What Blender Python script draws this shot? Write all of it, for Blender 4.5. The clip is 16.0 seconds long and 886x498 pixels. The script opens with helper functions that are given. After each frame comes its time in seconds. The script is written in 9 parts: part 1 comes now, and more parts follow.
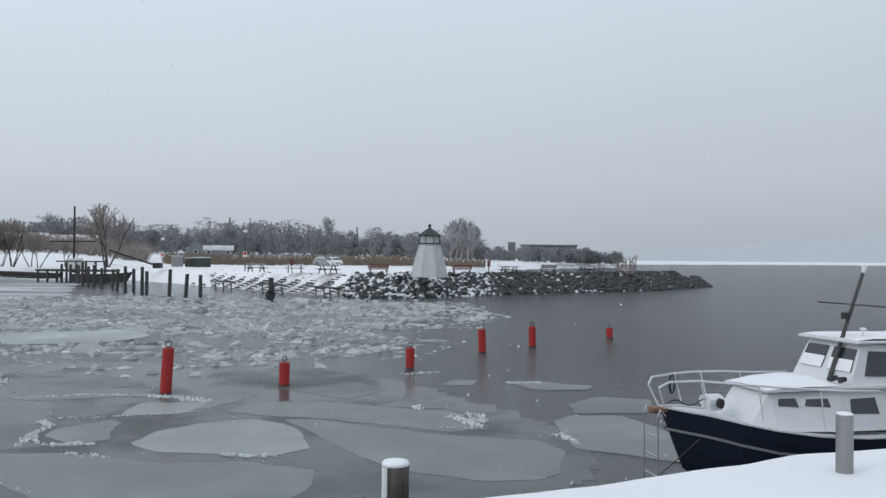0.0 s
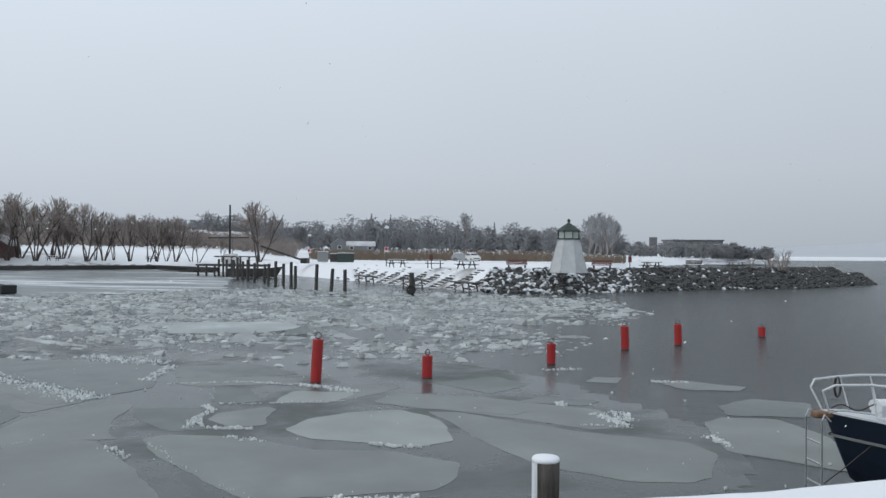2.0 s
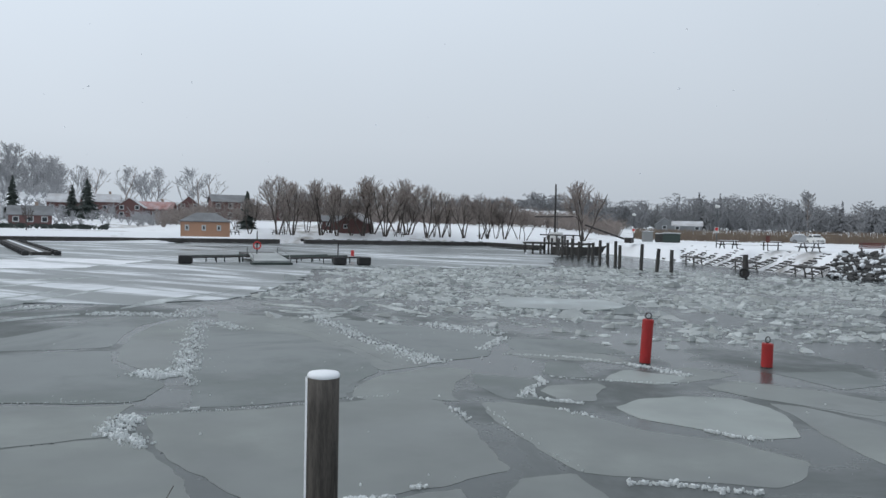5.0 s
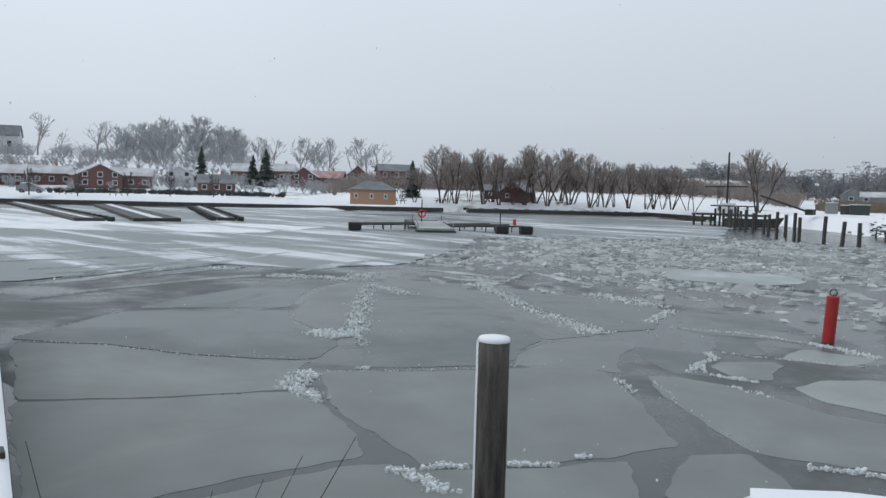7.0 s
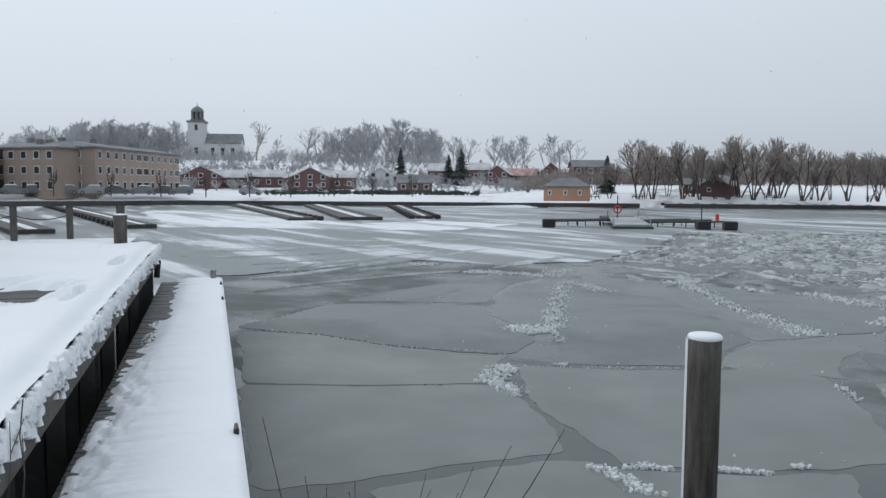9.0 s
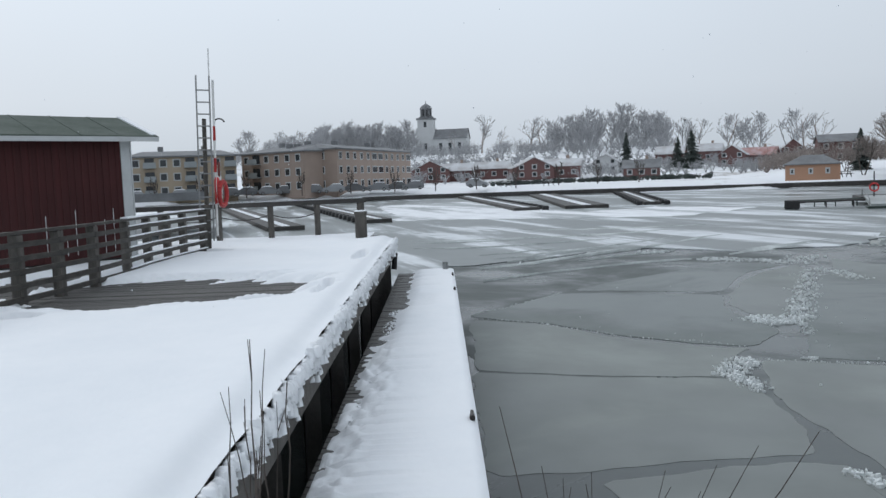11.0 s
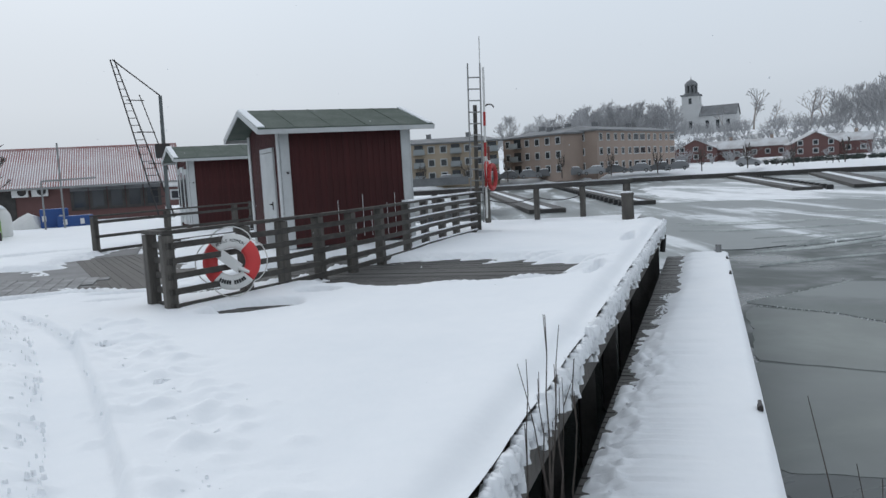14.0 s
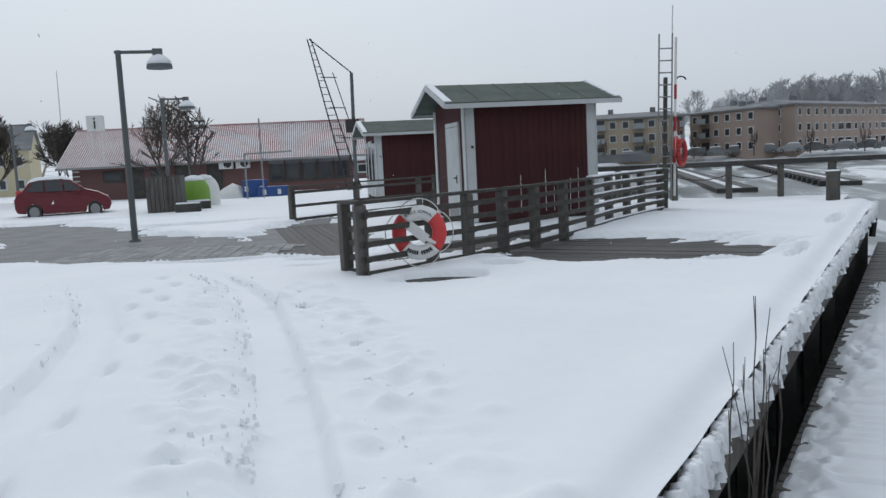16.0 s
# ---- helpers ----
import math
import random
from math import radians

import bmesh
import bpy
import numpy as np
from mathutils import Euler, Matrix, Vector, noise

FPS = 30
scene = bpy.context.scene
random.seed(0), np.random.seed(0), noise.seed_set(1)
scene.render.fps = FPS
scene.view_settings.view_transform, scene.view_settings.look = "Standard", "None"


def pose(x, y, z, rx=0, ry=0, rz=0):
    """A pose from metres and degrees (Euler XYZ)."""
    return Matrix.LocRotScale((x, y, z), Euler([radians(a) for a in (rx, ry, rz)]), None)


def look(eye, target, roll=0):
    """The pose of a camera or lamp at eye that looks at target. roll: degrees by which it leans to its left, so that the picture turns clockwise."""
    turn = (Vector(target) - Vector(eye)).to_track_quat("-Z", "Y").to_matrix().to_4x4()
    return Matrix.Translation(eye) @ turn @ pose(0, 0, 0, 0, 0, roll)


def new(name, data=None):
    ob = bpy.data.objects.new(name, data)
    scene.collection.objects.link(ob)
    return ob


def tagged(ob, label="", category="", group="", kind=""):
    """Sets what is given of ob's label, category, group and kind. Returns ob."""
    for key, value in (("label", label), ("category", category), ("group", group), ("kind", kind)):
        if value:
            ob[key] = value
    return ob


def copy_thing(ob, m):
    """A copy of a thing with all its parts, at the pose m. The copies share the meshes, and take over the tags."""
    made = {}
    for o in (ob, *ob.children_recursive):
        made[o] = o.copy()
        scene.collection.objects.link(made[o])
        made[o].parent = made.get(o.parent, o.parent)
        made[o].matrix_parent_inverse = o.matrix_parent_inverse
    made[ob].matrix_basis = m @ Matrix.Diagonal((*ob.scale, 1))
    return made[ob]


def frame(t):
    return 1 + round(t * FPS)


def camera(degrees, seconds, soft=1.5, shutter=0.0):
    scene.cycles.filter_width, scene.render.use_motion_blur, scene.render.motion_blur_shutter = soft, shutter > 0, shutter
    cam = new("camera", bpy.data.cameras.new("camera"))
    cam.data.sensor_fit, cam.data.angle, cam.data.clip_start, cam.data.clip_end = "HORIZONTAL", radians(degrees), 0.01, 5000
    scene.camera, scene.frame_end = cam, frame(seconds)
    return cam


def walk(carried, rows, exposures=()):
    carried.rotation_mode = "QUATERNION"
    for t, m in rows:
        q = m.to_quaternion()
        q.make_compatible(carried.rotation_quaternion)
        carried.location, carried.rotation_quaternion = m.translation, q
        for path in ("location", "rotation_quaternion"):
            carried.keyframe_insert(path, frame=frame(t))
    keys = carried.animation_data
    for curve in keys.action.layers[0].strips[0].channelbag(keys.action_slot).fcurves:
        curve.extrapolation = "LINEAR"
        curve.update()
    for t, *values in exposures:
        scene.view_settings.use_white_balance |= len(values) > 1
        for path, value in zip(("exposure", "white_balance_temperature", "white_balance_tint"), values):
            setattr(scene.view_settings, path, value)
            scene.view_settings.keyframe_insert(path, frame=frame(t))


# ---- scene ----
cam = camera(57.8, 16.0)
PATH = [
    (0, (-0.79, -0.72, 1.646), (-0.788, 1.279, 1.669), 0.5),
    (0.5, (-0.817, -0.753, 1.651), (-0.894, 1.245, 1.67), 0.6),
    (1, (-0.856, -0.712, 1.644), (-1.017, 1.281, 1.663), 0.7),
    (1.5, (-0.879, -0.712, 1.638), (-1.124, 1.273, 1.655), 0.7),
    (2, (-0.898, -0.69, 1.629), (-1.235, 1.281, 1.638), 0.5),
    (2.5, (-0.916, -0.693, 1.631), (-1.359, 1.257, 1.635), 0.6),
    (3, (-0.938, -0.682, 1.622), (-1.48, 1.244, 1.628), 0.8),
    (3.5, (-0.97, -0.669, 1.607), (-1.635, 1.217, 1.606), 0.9),
    (4, (-1.008, -0.704, 1.599), (-1.832, 1.119, 1.581), 0.8),
    (4.5, (-1.059, -0.702, 1.593), (-2.019, 1.052, 1.56), 0.9),
    (7, (-1.184, -0.733, 1.559), (-2.565, 0.707, 1.42), 1.5),
    (7.5, (-1.172, -0.779, 1.547), (-2.621, 0.592, 1.407), 1.0),
    (8, (-1.191, -0.784, 1.548), (-2.715, 0.503, 1.404), 0.5),
    (8.5, (-1.201, -0.791, 1.549), (-2.799, 0.403, 1.401), 0.4),
    (9, (-1.22, -0.805, 1.535), (-2.903, 0.265, 1.381), 0.4),
    (9.5, (-1.236, -0.814, 1.536), (-3.006, 0.103, 1.371), 0.0),
    (10, (-1.234, -0.819, 1.532), (-3.063, -0.025, 1.365), -0.6),
    (10.2, (-1.229, -0.821, 1.537), (-3.075, -0.072, 1.37), -0.9),
    (12.3, (-1.174, -0.937, 1.565), (-3.144, -0.641, 1.384), -2.9),
    (12.5, (-1.158, -0.957, 1.561), (-3.132, -0.69, 1.381), -2.8),
    (13, (-1.174, -0.969, 1.552), (-3.159, -0.79, 1.38), -3.1),
    (13.5, (-1.201, -1.039, 1.54), (-3.192, -0.968, 1.37), -3.2),
    (14, (-1.202, -1.032, 1.543), (-3.192, -1.102, 1.358), -3.4),
    (14.5, (-1.2, -1.039, 1.54), (-3.181, -1.223, 1.334), -3.3),
    (15, (-1.202, -1.088, 1.528), (-3.172, -1.362, 1.312), -3.2),
    (15.5, (-1.259, -1.149, 1.529), (-3.211, -1.528, 1.311), -2.8),
    (16, (-1.234, -1.157, 1.52), (-3.157, -1.659, 1.3), -2.9),
]
walk(cam, [(t, look(eye, target, roll)) for t, eye, target, roll in PATH], exposures=[(0, 0.0), (7, 0.0), (10, 0.0), (12.5, -0.06), (14.5, -0.12), (16, -0.18)])

# ---- world, sun, exposure ----
EYE_XY = Vector((-1.1, -0.85))
WATER = -1.65


def make_world():
    w = bpy.data.worlds.new("world")
    scene.world = w
    w.use_nodes = True
    nt = w.node_tree
    nt.nodes.clear()
    out = nt.nodes.new("ShaderNodeOutputWorld")
    bg = nt.nodes.new("ShaderNodeBackground")
    sky = nt.nodes.new("ShaderNodeTexSky")
    sky.sky_type = "NISHITA"
    sky.sun_disc = False
    sky.sun_elevation, sky.sun_rotation = radians(31), radians(240)
    sky.air_density, sky.dust_density = 1.0, 4.0
    co = nt.nodes.new("ShaderNodeTexCoord")
    sep = nt.nodes.new("ShaderNodeSeparateXYZ")
    nt.links.new(co.outputs["Generated"], sep.inputs[0])
    ramp = nt.nodes.new("ShaderNodeValToRGB")
    e = ramp.color_ramp.elements
    e[0].position, e[0].color = 0.0, (0.50, 0.558, 0.624, 1)
    e[1].position, e[1].color = 1.0, (0.780, 0.845, 0.937, 1)
    m = e.new(0.10)
    m.color = (0.615, 0.680, 0.757, 1)
    m = e.new(0.32)
    m.color = (0.730, 0.819, 0.921, 1)
    nt.links.new(sep.outputs["Z"], ramp.inputs[0])
    # a soft unevenness of the cloud cover
    nz = nt.nodes.new("ShaderNodeTexNoise")
    nz.inputs["Scale"].default_value = 1.6
    nz.inputs["Detail"].default_value = 3
    nt.links.new(co.outputs["Generated"], nz.inputs["Vector"])
    mr = nt.nodes.new("ShaderNodeMapRange")
    mr.inputs["To Min"].default_value, mr.inputs["To Max"].default_value = 0.93, 1.07
    nt.links.new(nz.outputs["Fac"], mr.inputs["Value"])
    mul = nt.nodes.new("ShaderNodeVectorMath")
    mul.operation = "SCALE"
    nt.links.new(ramp.outputs[0], mul.inputs[0])
    nt.links.new(mr.outputs[0], mul.inputs["Scale"])
    # the cloud is brighter towards the hidden sun in the south-west
    dot = nt.nodes.new("ShaderNodeVectorMath")
    dot.operation = "DOT_PRODUCT"
    dot.inputs[1].default_value = (-0.87, -0.50, 0)
    nt.links.new(co.outputs["Generated"], dot.inputs[0])
    glow = nt.nodes.new("ShaderNodeMapRange")
    glow.inputs["From Min"].default_value, glow.inputs["From Max"].default_value = -1, 1
    glow.inputs["To Min"].default_value, glow.inputs["To Max"].default_value = 0.82, 1.15
    nt.links.new(dot.outputs["Value"], glow.inputs["Value"])
    mul2 = nt.nodes.new("ShaderNodeVectorMath")
    mul2.operation = "SCALE"
    nt.links.new(mul.outputs[0], mul2.inputs[0])
    nt.links.new(glow.outputs[0], mul2.inputs["Scale"])
    mul = mul2
    sc = nt.nodes.new("ShaderNodeVectorMath")
    sc.operation = "SCALE"
    sc.inputs["Scale"].default_value = 0.05
    nt.links.new(sky.outputs[0], sc.inputs[0])
    mix = nt.nodes.new("ShaderNodeMix")
    mix.data_type = "RGBA"
    mix.inputs[0].default_value = 0.94
    nt.links.new(sc.outputs[0], mix.inputs[6])
    nt.links.new(mul.outputs[0], mix.inputs[7])
    nt.links.new(mix.outputs[2], bg.inputs["Color"])
    bg.inputs["Strength"].default_value = 1.0
    nt.links.new(bg.outputs[0], out.inputs["Surface"])


make_world()
sun_data = bpy.data.lights.new("sun", "SUN")
sun_data.energy, sun_data.angle, sun_data.color = 0.55, radians(22), (1.0, 0.98, 0.95)
sun = new("sun", sun_data)
sun.matrix_world = look((-60, -35, 42), (0, 0, 0))


# ---- materials ----
def mat(name, base, rough=0.7, metal=0.0, second=None, scale=8.0, amount=0.5, bump=0.0, bump_scale=40.0, spec=0.5, stretch=(1, 1, 1), fine=None, random=0.0, emission=None, space="Object"):
    """A surface with a colour, a second colour spread by noise at two scales, and a fine relief."""
    m = bpy.data.materials.new(name)
    m.use_nodes = True
    nt = m.node_tree
    b = nt.nodes["Principled BSDF"]
    b.inputs["Roughness"].default_value = rough
    b.inputs["Metallic"].default_value = metal
    b.inputs["Specular IOR Level"].default_value = spec
    co = nt.nodes.new("ShaderNodeTexCoord")
    mp = nt.nodes.new("ShaderNodeMapping")
    mp.inputs["Scale"].default_value = stretch
    nt.links.new(co.outputs[space], mp.inputs[0])
    second = second or tuple(c * 0.7 for c in base)
    n1 = nt.nodes.new("ShaderNodeTexNoise")
    n1.inputs["Scale"].default_value, n1.inputs["Detail"].default_value = scale, 6
    n2 = nt.nodes.new("ShaderNodeTexNoise")
    n2.inputs["Scale"].default_value, n2.inputs["Detail"].default_value = scale * 9, 4
    for n in (n1, n2):
        nt.links.new(mp.outputs[0], n.inputs["Vector"])
    add = nt.nodes.new("ShaderNodeMath")
    add.operation = "MULTIPLY_ADD"
    nt.links.new(n2.outputs["Fac"], add.inputs[0])
    add.inputs[1].default_value = 0.45
    nt.links.new(n1.outputs["Fac"], add.inputs[2])
    mr = nt.nodes.new("ShaderNodeMapRange")
    mr.inputs["From Min"].default_value, mr.inputs["From Max"].default_value = 0.5, 0.95
    mr.inputs["To Max"].default_value = amount
    nt.links.new(add.outputs[0], mr.inputs["Value"])
    mix = nt.nodes.new("ShaderNodeMix")
    mix.data_type = "RGBA"
    mix.inputs[6].default_value = (*base, 1)
    mix.inputs[7].default_value = (*second, 1)
    nt.links.new(mr.outputs[0], mix.inputs[0])
    col = mix.outputs[2]
    if random:
        oi = nt.nodes.new("ShaderNodeObjectInfo")
        r = nt.nodes.new("ShaderNodeMapRange")
        r.inputs["To Min"].default_value, r.inputs["To Max"].default_value = 1 - random, 1 + random
        nt.links.new(oi.outputs["Random"], r.inputs["Value"])
        v = nt.nodes.new("ShaderNodeVectorMath")
        v.operation = "SCALE"
        nt.links.new(col, v.inputs[0])
        nt.links.new(r.outputs[0], v.inputs["Scale"])
        col = v.outputs[0]
    nt.links.new(col, b.inputs["Base Color"])
    if bump:
        n3 = nt.nodes.new("ShaderNodeTexNoise")
        n3.inputs["Scale"].default_value, n3.inputs["Detail"].default_value = bump_scale, 5
        nt.links.new(mp.outputs[0], n3.inputs["Vector"])
        bp = nt.nodes.new("ShaderNodeBump")
        bp.inputs["Strength"].default_value = bump
        bp.inputs["Distance"].default_value = 0.02
        nt.links.new(n3.outputs["Fac"], bp.inputs["Height"])
        nt.links.new(bp.outputs[0], b.inputs["Normal"])
    return m


def ground_mat():
    """Snow over tawny grass and earth."""
    m = mat("snowy_ground", (0.84, 0.86, 0.88), 0.85, second=(0.22, 0.19, 0.15), scale=0.055, amount=0.0, bump=0.3, bump_scale=2.0)
    nt = m.node_tree
    mr = [n for n in nt.nodes if n.type == "MAP_RANGE"][0]
    mr.inputs["From Min"].default_value, mr.inputs["From Max"].default_value, mr.inputs["To Max"].default_value = 0.80, 0.92, 0.7
    return m


def water_mat():
    m = bpy.data.materials.new("lake_water")
    m.use_nodes = True
    nt = m.node_tree
    b = nt.nodes["Principled BSDF"]
    b.inputs["Base Color"].default_value = (0.050, 0.060, 0.060, 1)
    b.inputs["Roughness"].default_value = 0.2
    b.inputs["IOR"].default_value = 1.33
    co = nt.nodes.new("ShaderNodeTexCoord")
    mp = nt.nodes.new("ShaderNodeMapping")
    mp.inputs["Scale"].default_value = (0.55, 1.5, 1)
    mp.inputs["Rotation"].default_value = (0, 0, radians(-20))
    nt.links.new(co.outputs["Object"], mp.inputs[0])
    n = nt.nodes.new("ShaderNodeTexNoise")
    n.inputs["Scale"].default_value, n.inputs["Detail"].default_value, n.inputs["Roughness"].default_value = 1.7, 7, 0.66
    nt.links.new(mp.outputs[0], n.inputs["Vector"])
    # waves on the open lake east of the buoys, calm between the floes
    sep = nt.nodes.new("ShaderNodeSeparateXYZ")
    nt.links.new(co.outputs["Object"], sep.inputs[0])
    mr = nt.nodes.new("ShaderNodeMapRange")
    mr.inputs["From Min"].default_value, mr.inputs["From Max"].default_value = -4, 6
    mr.inputs["To Min"].default_value, mr.inputs["To Max"].default_value = 0.14, 1.0
    nt.links.new(sep.outputs["X"], mr.inputs["Value"])
    mr2 = nt.nodes.new("ShaderNodeMapRange")
    mr2.inputs["From Min"].default_value, mr2.inputs["From Max"].default_value = 12, 26
    mr2.inputs["To Min"].default_value, mr2.inputs["To Max"].default_value = 0.25, 1.0
    nt.links.new(sep.outputs["Y"], mr2.inputs["Value"])
    mu = nt.nodes.new("ShaderNodeMath")
    mu.operation = "MULTIPLY"
    nt.links.new(mr.outputs[0], mu.inputs[0])
    nt.links.new(mr2.outputs[0], mu.inputs[1])
    bp = nt.nodes.new("ShaderNodeBump")
    bp.inputs["Distance"].default_value = 0.55
    nt.links.new(n.outputs["Fac"], bp.inputs["Height"])
    nt.links.new(mu.outputs[0], bp.inputs["Strength"])
    nt.links.new(bp.outputs[0], b.inputs["Normal"])
    return m


def ice_mat(name, base, second, scale, stretch, lo, hi, rough=0.35, angle=0.0):
    """Wet grey ice with drifted snow in patches or streaks."""
    m = bpy.data.materials.new(name)
    m.use_nodes = True
    nt = m.node_tree
    b = nt.nodes["Principled BSDF"]
    b.inputs["IOR"].default_value = 1.31
    co = nt.nodes.new("ShaderNodeTexCoord")
    mp = nt.nodes.new("ShaderNodeMapping")
    mp.inputs["Scale"].default_value = stretch
    mp.inputs["Rotation"].default_value = (0, 0, radians(angle))
    nt.links.new(co.outputs["Object"], mp.inputs[0])
    n = nt.nodes.new("ShaderNodeTexNoise")
    n.inputs["Scale"].default_value, n.inputs["Detail"].default_value, n.inputs["Roughness"].default_value = scale, 7, 0.62
    n.inputs["Distortion"].default_value = 0.4
    nt.links.new(mp.outputs[0], n.inputs["Vector"])
    mr = nt.nodes.new("ShaderNodeMapRange")
    mr.interpolation_type = "SMOOTHSTEP"
    mr.inputs["From Min"].default_value, mr.inputs["From Max"].default_value = lo, hi
    nt.links.new(n.outputs["Fac"], mr.inputs["Value"])
    mix = nt.nodes.new("ShaderNodeMix")
    mix.data_type = "RGBA"
    mix.inputs[6].default_value, mix.inputs[7].default_value = (*base, 1), (*second, 1)
    nt.links.new(mr.outputs[0], mix.inputs[0])
    n2 = nt.nodes.new("ShaderNodeTexNoise")
    n2.inputs["Scale"].default_value, n2.inputs["Detail"].default_value = 0.8, 3
    nt.links.new(co.outputs["Object"], n2.inputs["Vector"])
    v = nt.nodes.new("ShaderNodeMapRange")
    v.inputs["From Min"].default_value, v.inputs["From Max"].default_value = 0.3, 0.7
    v.inputs["To Min"].default_value, v.inputs["To Max"].default_value = 0.90, 1.09
    nt.links.new(n2.outputs["Fac"], v.inputs["Value"])
    sc = nt.nodes.new("ShaderNodeVectorMath")
    sc.operation = "SCALE"
    nt.links.new(mix.outputs[2], sc.inputs[0])
    nt.links.new(v.outputs[0], sc.inputs["Scale"])
    nt.links.new(sc.outputs[0], b.inputs["Base Color"])
    r = nt.nodes.new("ShaderNodeMapRange")
    r.inputs["To Min"].default_value, r.inputs["To Max"].default_value = rough, 0.85
    nt.links.new(mr.outputs[0], r.inputs["Value"])
    nt.links.new(r.outputs[0], b.inputs["Roughness"])
    bp = nt.nodes.new("ShaderNodeBump")
    bp.inputs["Strength"].default_value, bp.inputs["Distance"].default_value = 0.06, 0.05
    nt.links.new(n2.outputs["Fac"], bp.inputs["Height"])
    nt.links.new(bp.outputs[0], b.inputs["Normal"])
    return m


SNOW = mat("snow", (0.86, 0.88, 0.90), 0.8, second=(0.80, 0.83, 0.86), scale=0.6, amount=0.8, bump=0.25, bump_scale=18, spec=0.3)
SNOW_FLAT = mat("snow_crust", (0.82, 0.84, 0.86), 0.85, second=(0.66, 0.70, 0.73), scale=0.8, amount=0.8, bump=0.3, bump_scale=10)
GROUND = ground_mat()
WATER_M = water_mat()
ICE = ice_mat("grey_ice", (0.165, 0.180, 0.173), (0.282, 0.302, 0.290), 0.22, (1, 1, 1), 0.36, 0.68, 0.36)
ICE_DARK = ice_mat("dark_thin_ice", (0.105, 0.122, 0.117), (0.225, 0.245, 0.236), 0.20, (1, 1, 1), 0.42, 0.78, 0.30)
PALE_GREY = ice_mat("milky_ice", (0.25, 0.275, 0.262), (0.36, 0.385, 0.37), 0.3, (1, 1, 1), 0.36, 0.68, 0.4)
ICE_FAR = ice_mat("streaked_ice", (0.13, 0.148, 0.146), (0.66, 0.69, 0.71), 0.065, (0.8, 6.5, 1), 0.47, 0.62, 0.3, angle=-58)
SLUSH_GREY = mat("grey_ice_plates", (0.42, 0.445, 0.437), 0.45, second=(0.20, 0.22, 0.215), scale=0.5, amount=0.9, bump=0.3, bump_scale=7)
SLUSH = mat("broken_ice", (0.60, 0.635, 0.625), 0.6, second=(0.25, 0.275, 0.27), scale=0.9, amount=0.9, bump=0.4, bump_scale=9)
ICE_CRUMB = mat("ice_crumbs", (0.72, 0.75, 0.75), 0.6, second=(0.50, 0.53, 0.53), scale=3, amount=0.8, bump=0.3, bump_scale=20)
WOOD = mat("weathered_wood", (0.135, 0.125, 0.112), 0.8, second=(0.045, 0.042, 0.038), scale=2.2, amount=0.85, bump=0.6, bump_scale=14, stretch=(4, 4, 0.6))
WOOD_GREY = mat("grey_wood", (0.080, 0.074, 0.067), 0.85, second=(0.030, 0.028, 0.025), scale=3, amount=0.8, bump=0.5, bump_scale=12, stretch=(1, 5, 5))
WOOD_DARK = mat("dark_wet_wood", (0.068, 0.064, 0.059), 0.6, second=(0.02, 0.019, 0.018), scale=2.5, amount=0.8, bump=0.4, bump_scale=14)
PLANK = mat("deck_plank", (0.100, 0.098, 0.093), 0.78, second=(0.055, 0.052, 0.05), scale=2.5, amount=0.8, bump=0.4, bump_scale=16, stretch=(5, 1, 1), random=0.22)
WET_PLANK = mat("wet_plank", (0.085, 0.080, 0.073), 0.5, second=(0.045, 0.043, 0.040), scale=2.5, amount=0.8, bump=0.4, bump_scale=16, random=0.2)
POST_WOOD = mat("cracked_post_wood", (0.125, 0.112, 0.098), 0.85, second=(0.022, 0.019, 0.017), scale=3.2, amount=1.0, bump=0.9, bump_scale=9, stretch=(5, 5, 0.55))
RED = mat("red_paint", (0.066, 0.012, 0.012), 0.8, second=(0.036, 0.008, 0.008), scale=1.6, amount=0.8, bump=0.3, bump_scale=22, stretch=(4, 4, 0.7), random=0.12)
WHITE = mat("white_paint", (0.56, 0.58, 0.585), 0.6, second=(0.40, 0.42, 0.42), scale=2, amount=0.6, bump=0.15, bump_scale=20)
FELT = mat("green_roof_felt", (0.055, 0.078, 0.062), 0.9, second=(0.12, 0.14, 0.125), scale=2.0, amount=0.7, bump=0.5, bump_scale=30)
BUOY_RED = mat("red_buoy_paint", (0.43, 0.022, 0.022), 0.5, second=(0.27, 0.022, 0.02), scale=4, amount=0.7, bump=0.1)
IRON = mat("dark_iron", (0.045, 0.047, 0.05), 0.5, 0.6, second=(0.08, 0.06, 0.05), scale=6, amount=0.6)
GALV = mat("galvanised_steel", (0.26, 0.265, 0.26), 0.55, 0.5, second=(0.3, 0.31, 0.32), scale=8, amount=0.6)
NAVY = mat("navy_hull_paint", (0.009, 0.017, 0.030), 0.3, second=(0.016, 0.022, 0.045), scale=2, amount=0.6)
GELCOAT = mat("white_gelcoat", (0.70, 0.72, 0.73), 0.35, second=(0.62, 0.64, 0.66), scale=2, amount=0.6)
STEEL = mat("stainless_steel", (0.60, 0.61, 0.62), 0.3, 0.9, second=(0.5, 0.5, 0.5), scale=5, amount=0.4)
STONE = mat("dark_stone", (0.115, 0.115, 0.112), 0.85, second=(0.045, 0.045, 0.046), scale=1.6, amount=0.8, bump=0.5, bump_scale=8, random=0.3)
BARK = mat("bark", (0.12, 0.10, 0.088), 0.9, second=(0.04, 0.034, 0.03), scale=3, amount=0.8, bump=0.5, bump_scale=12)
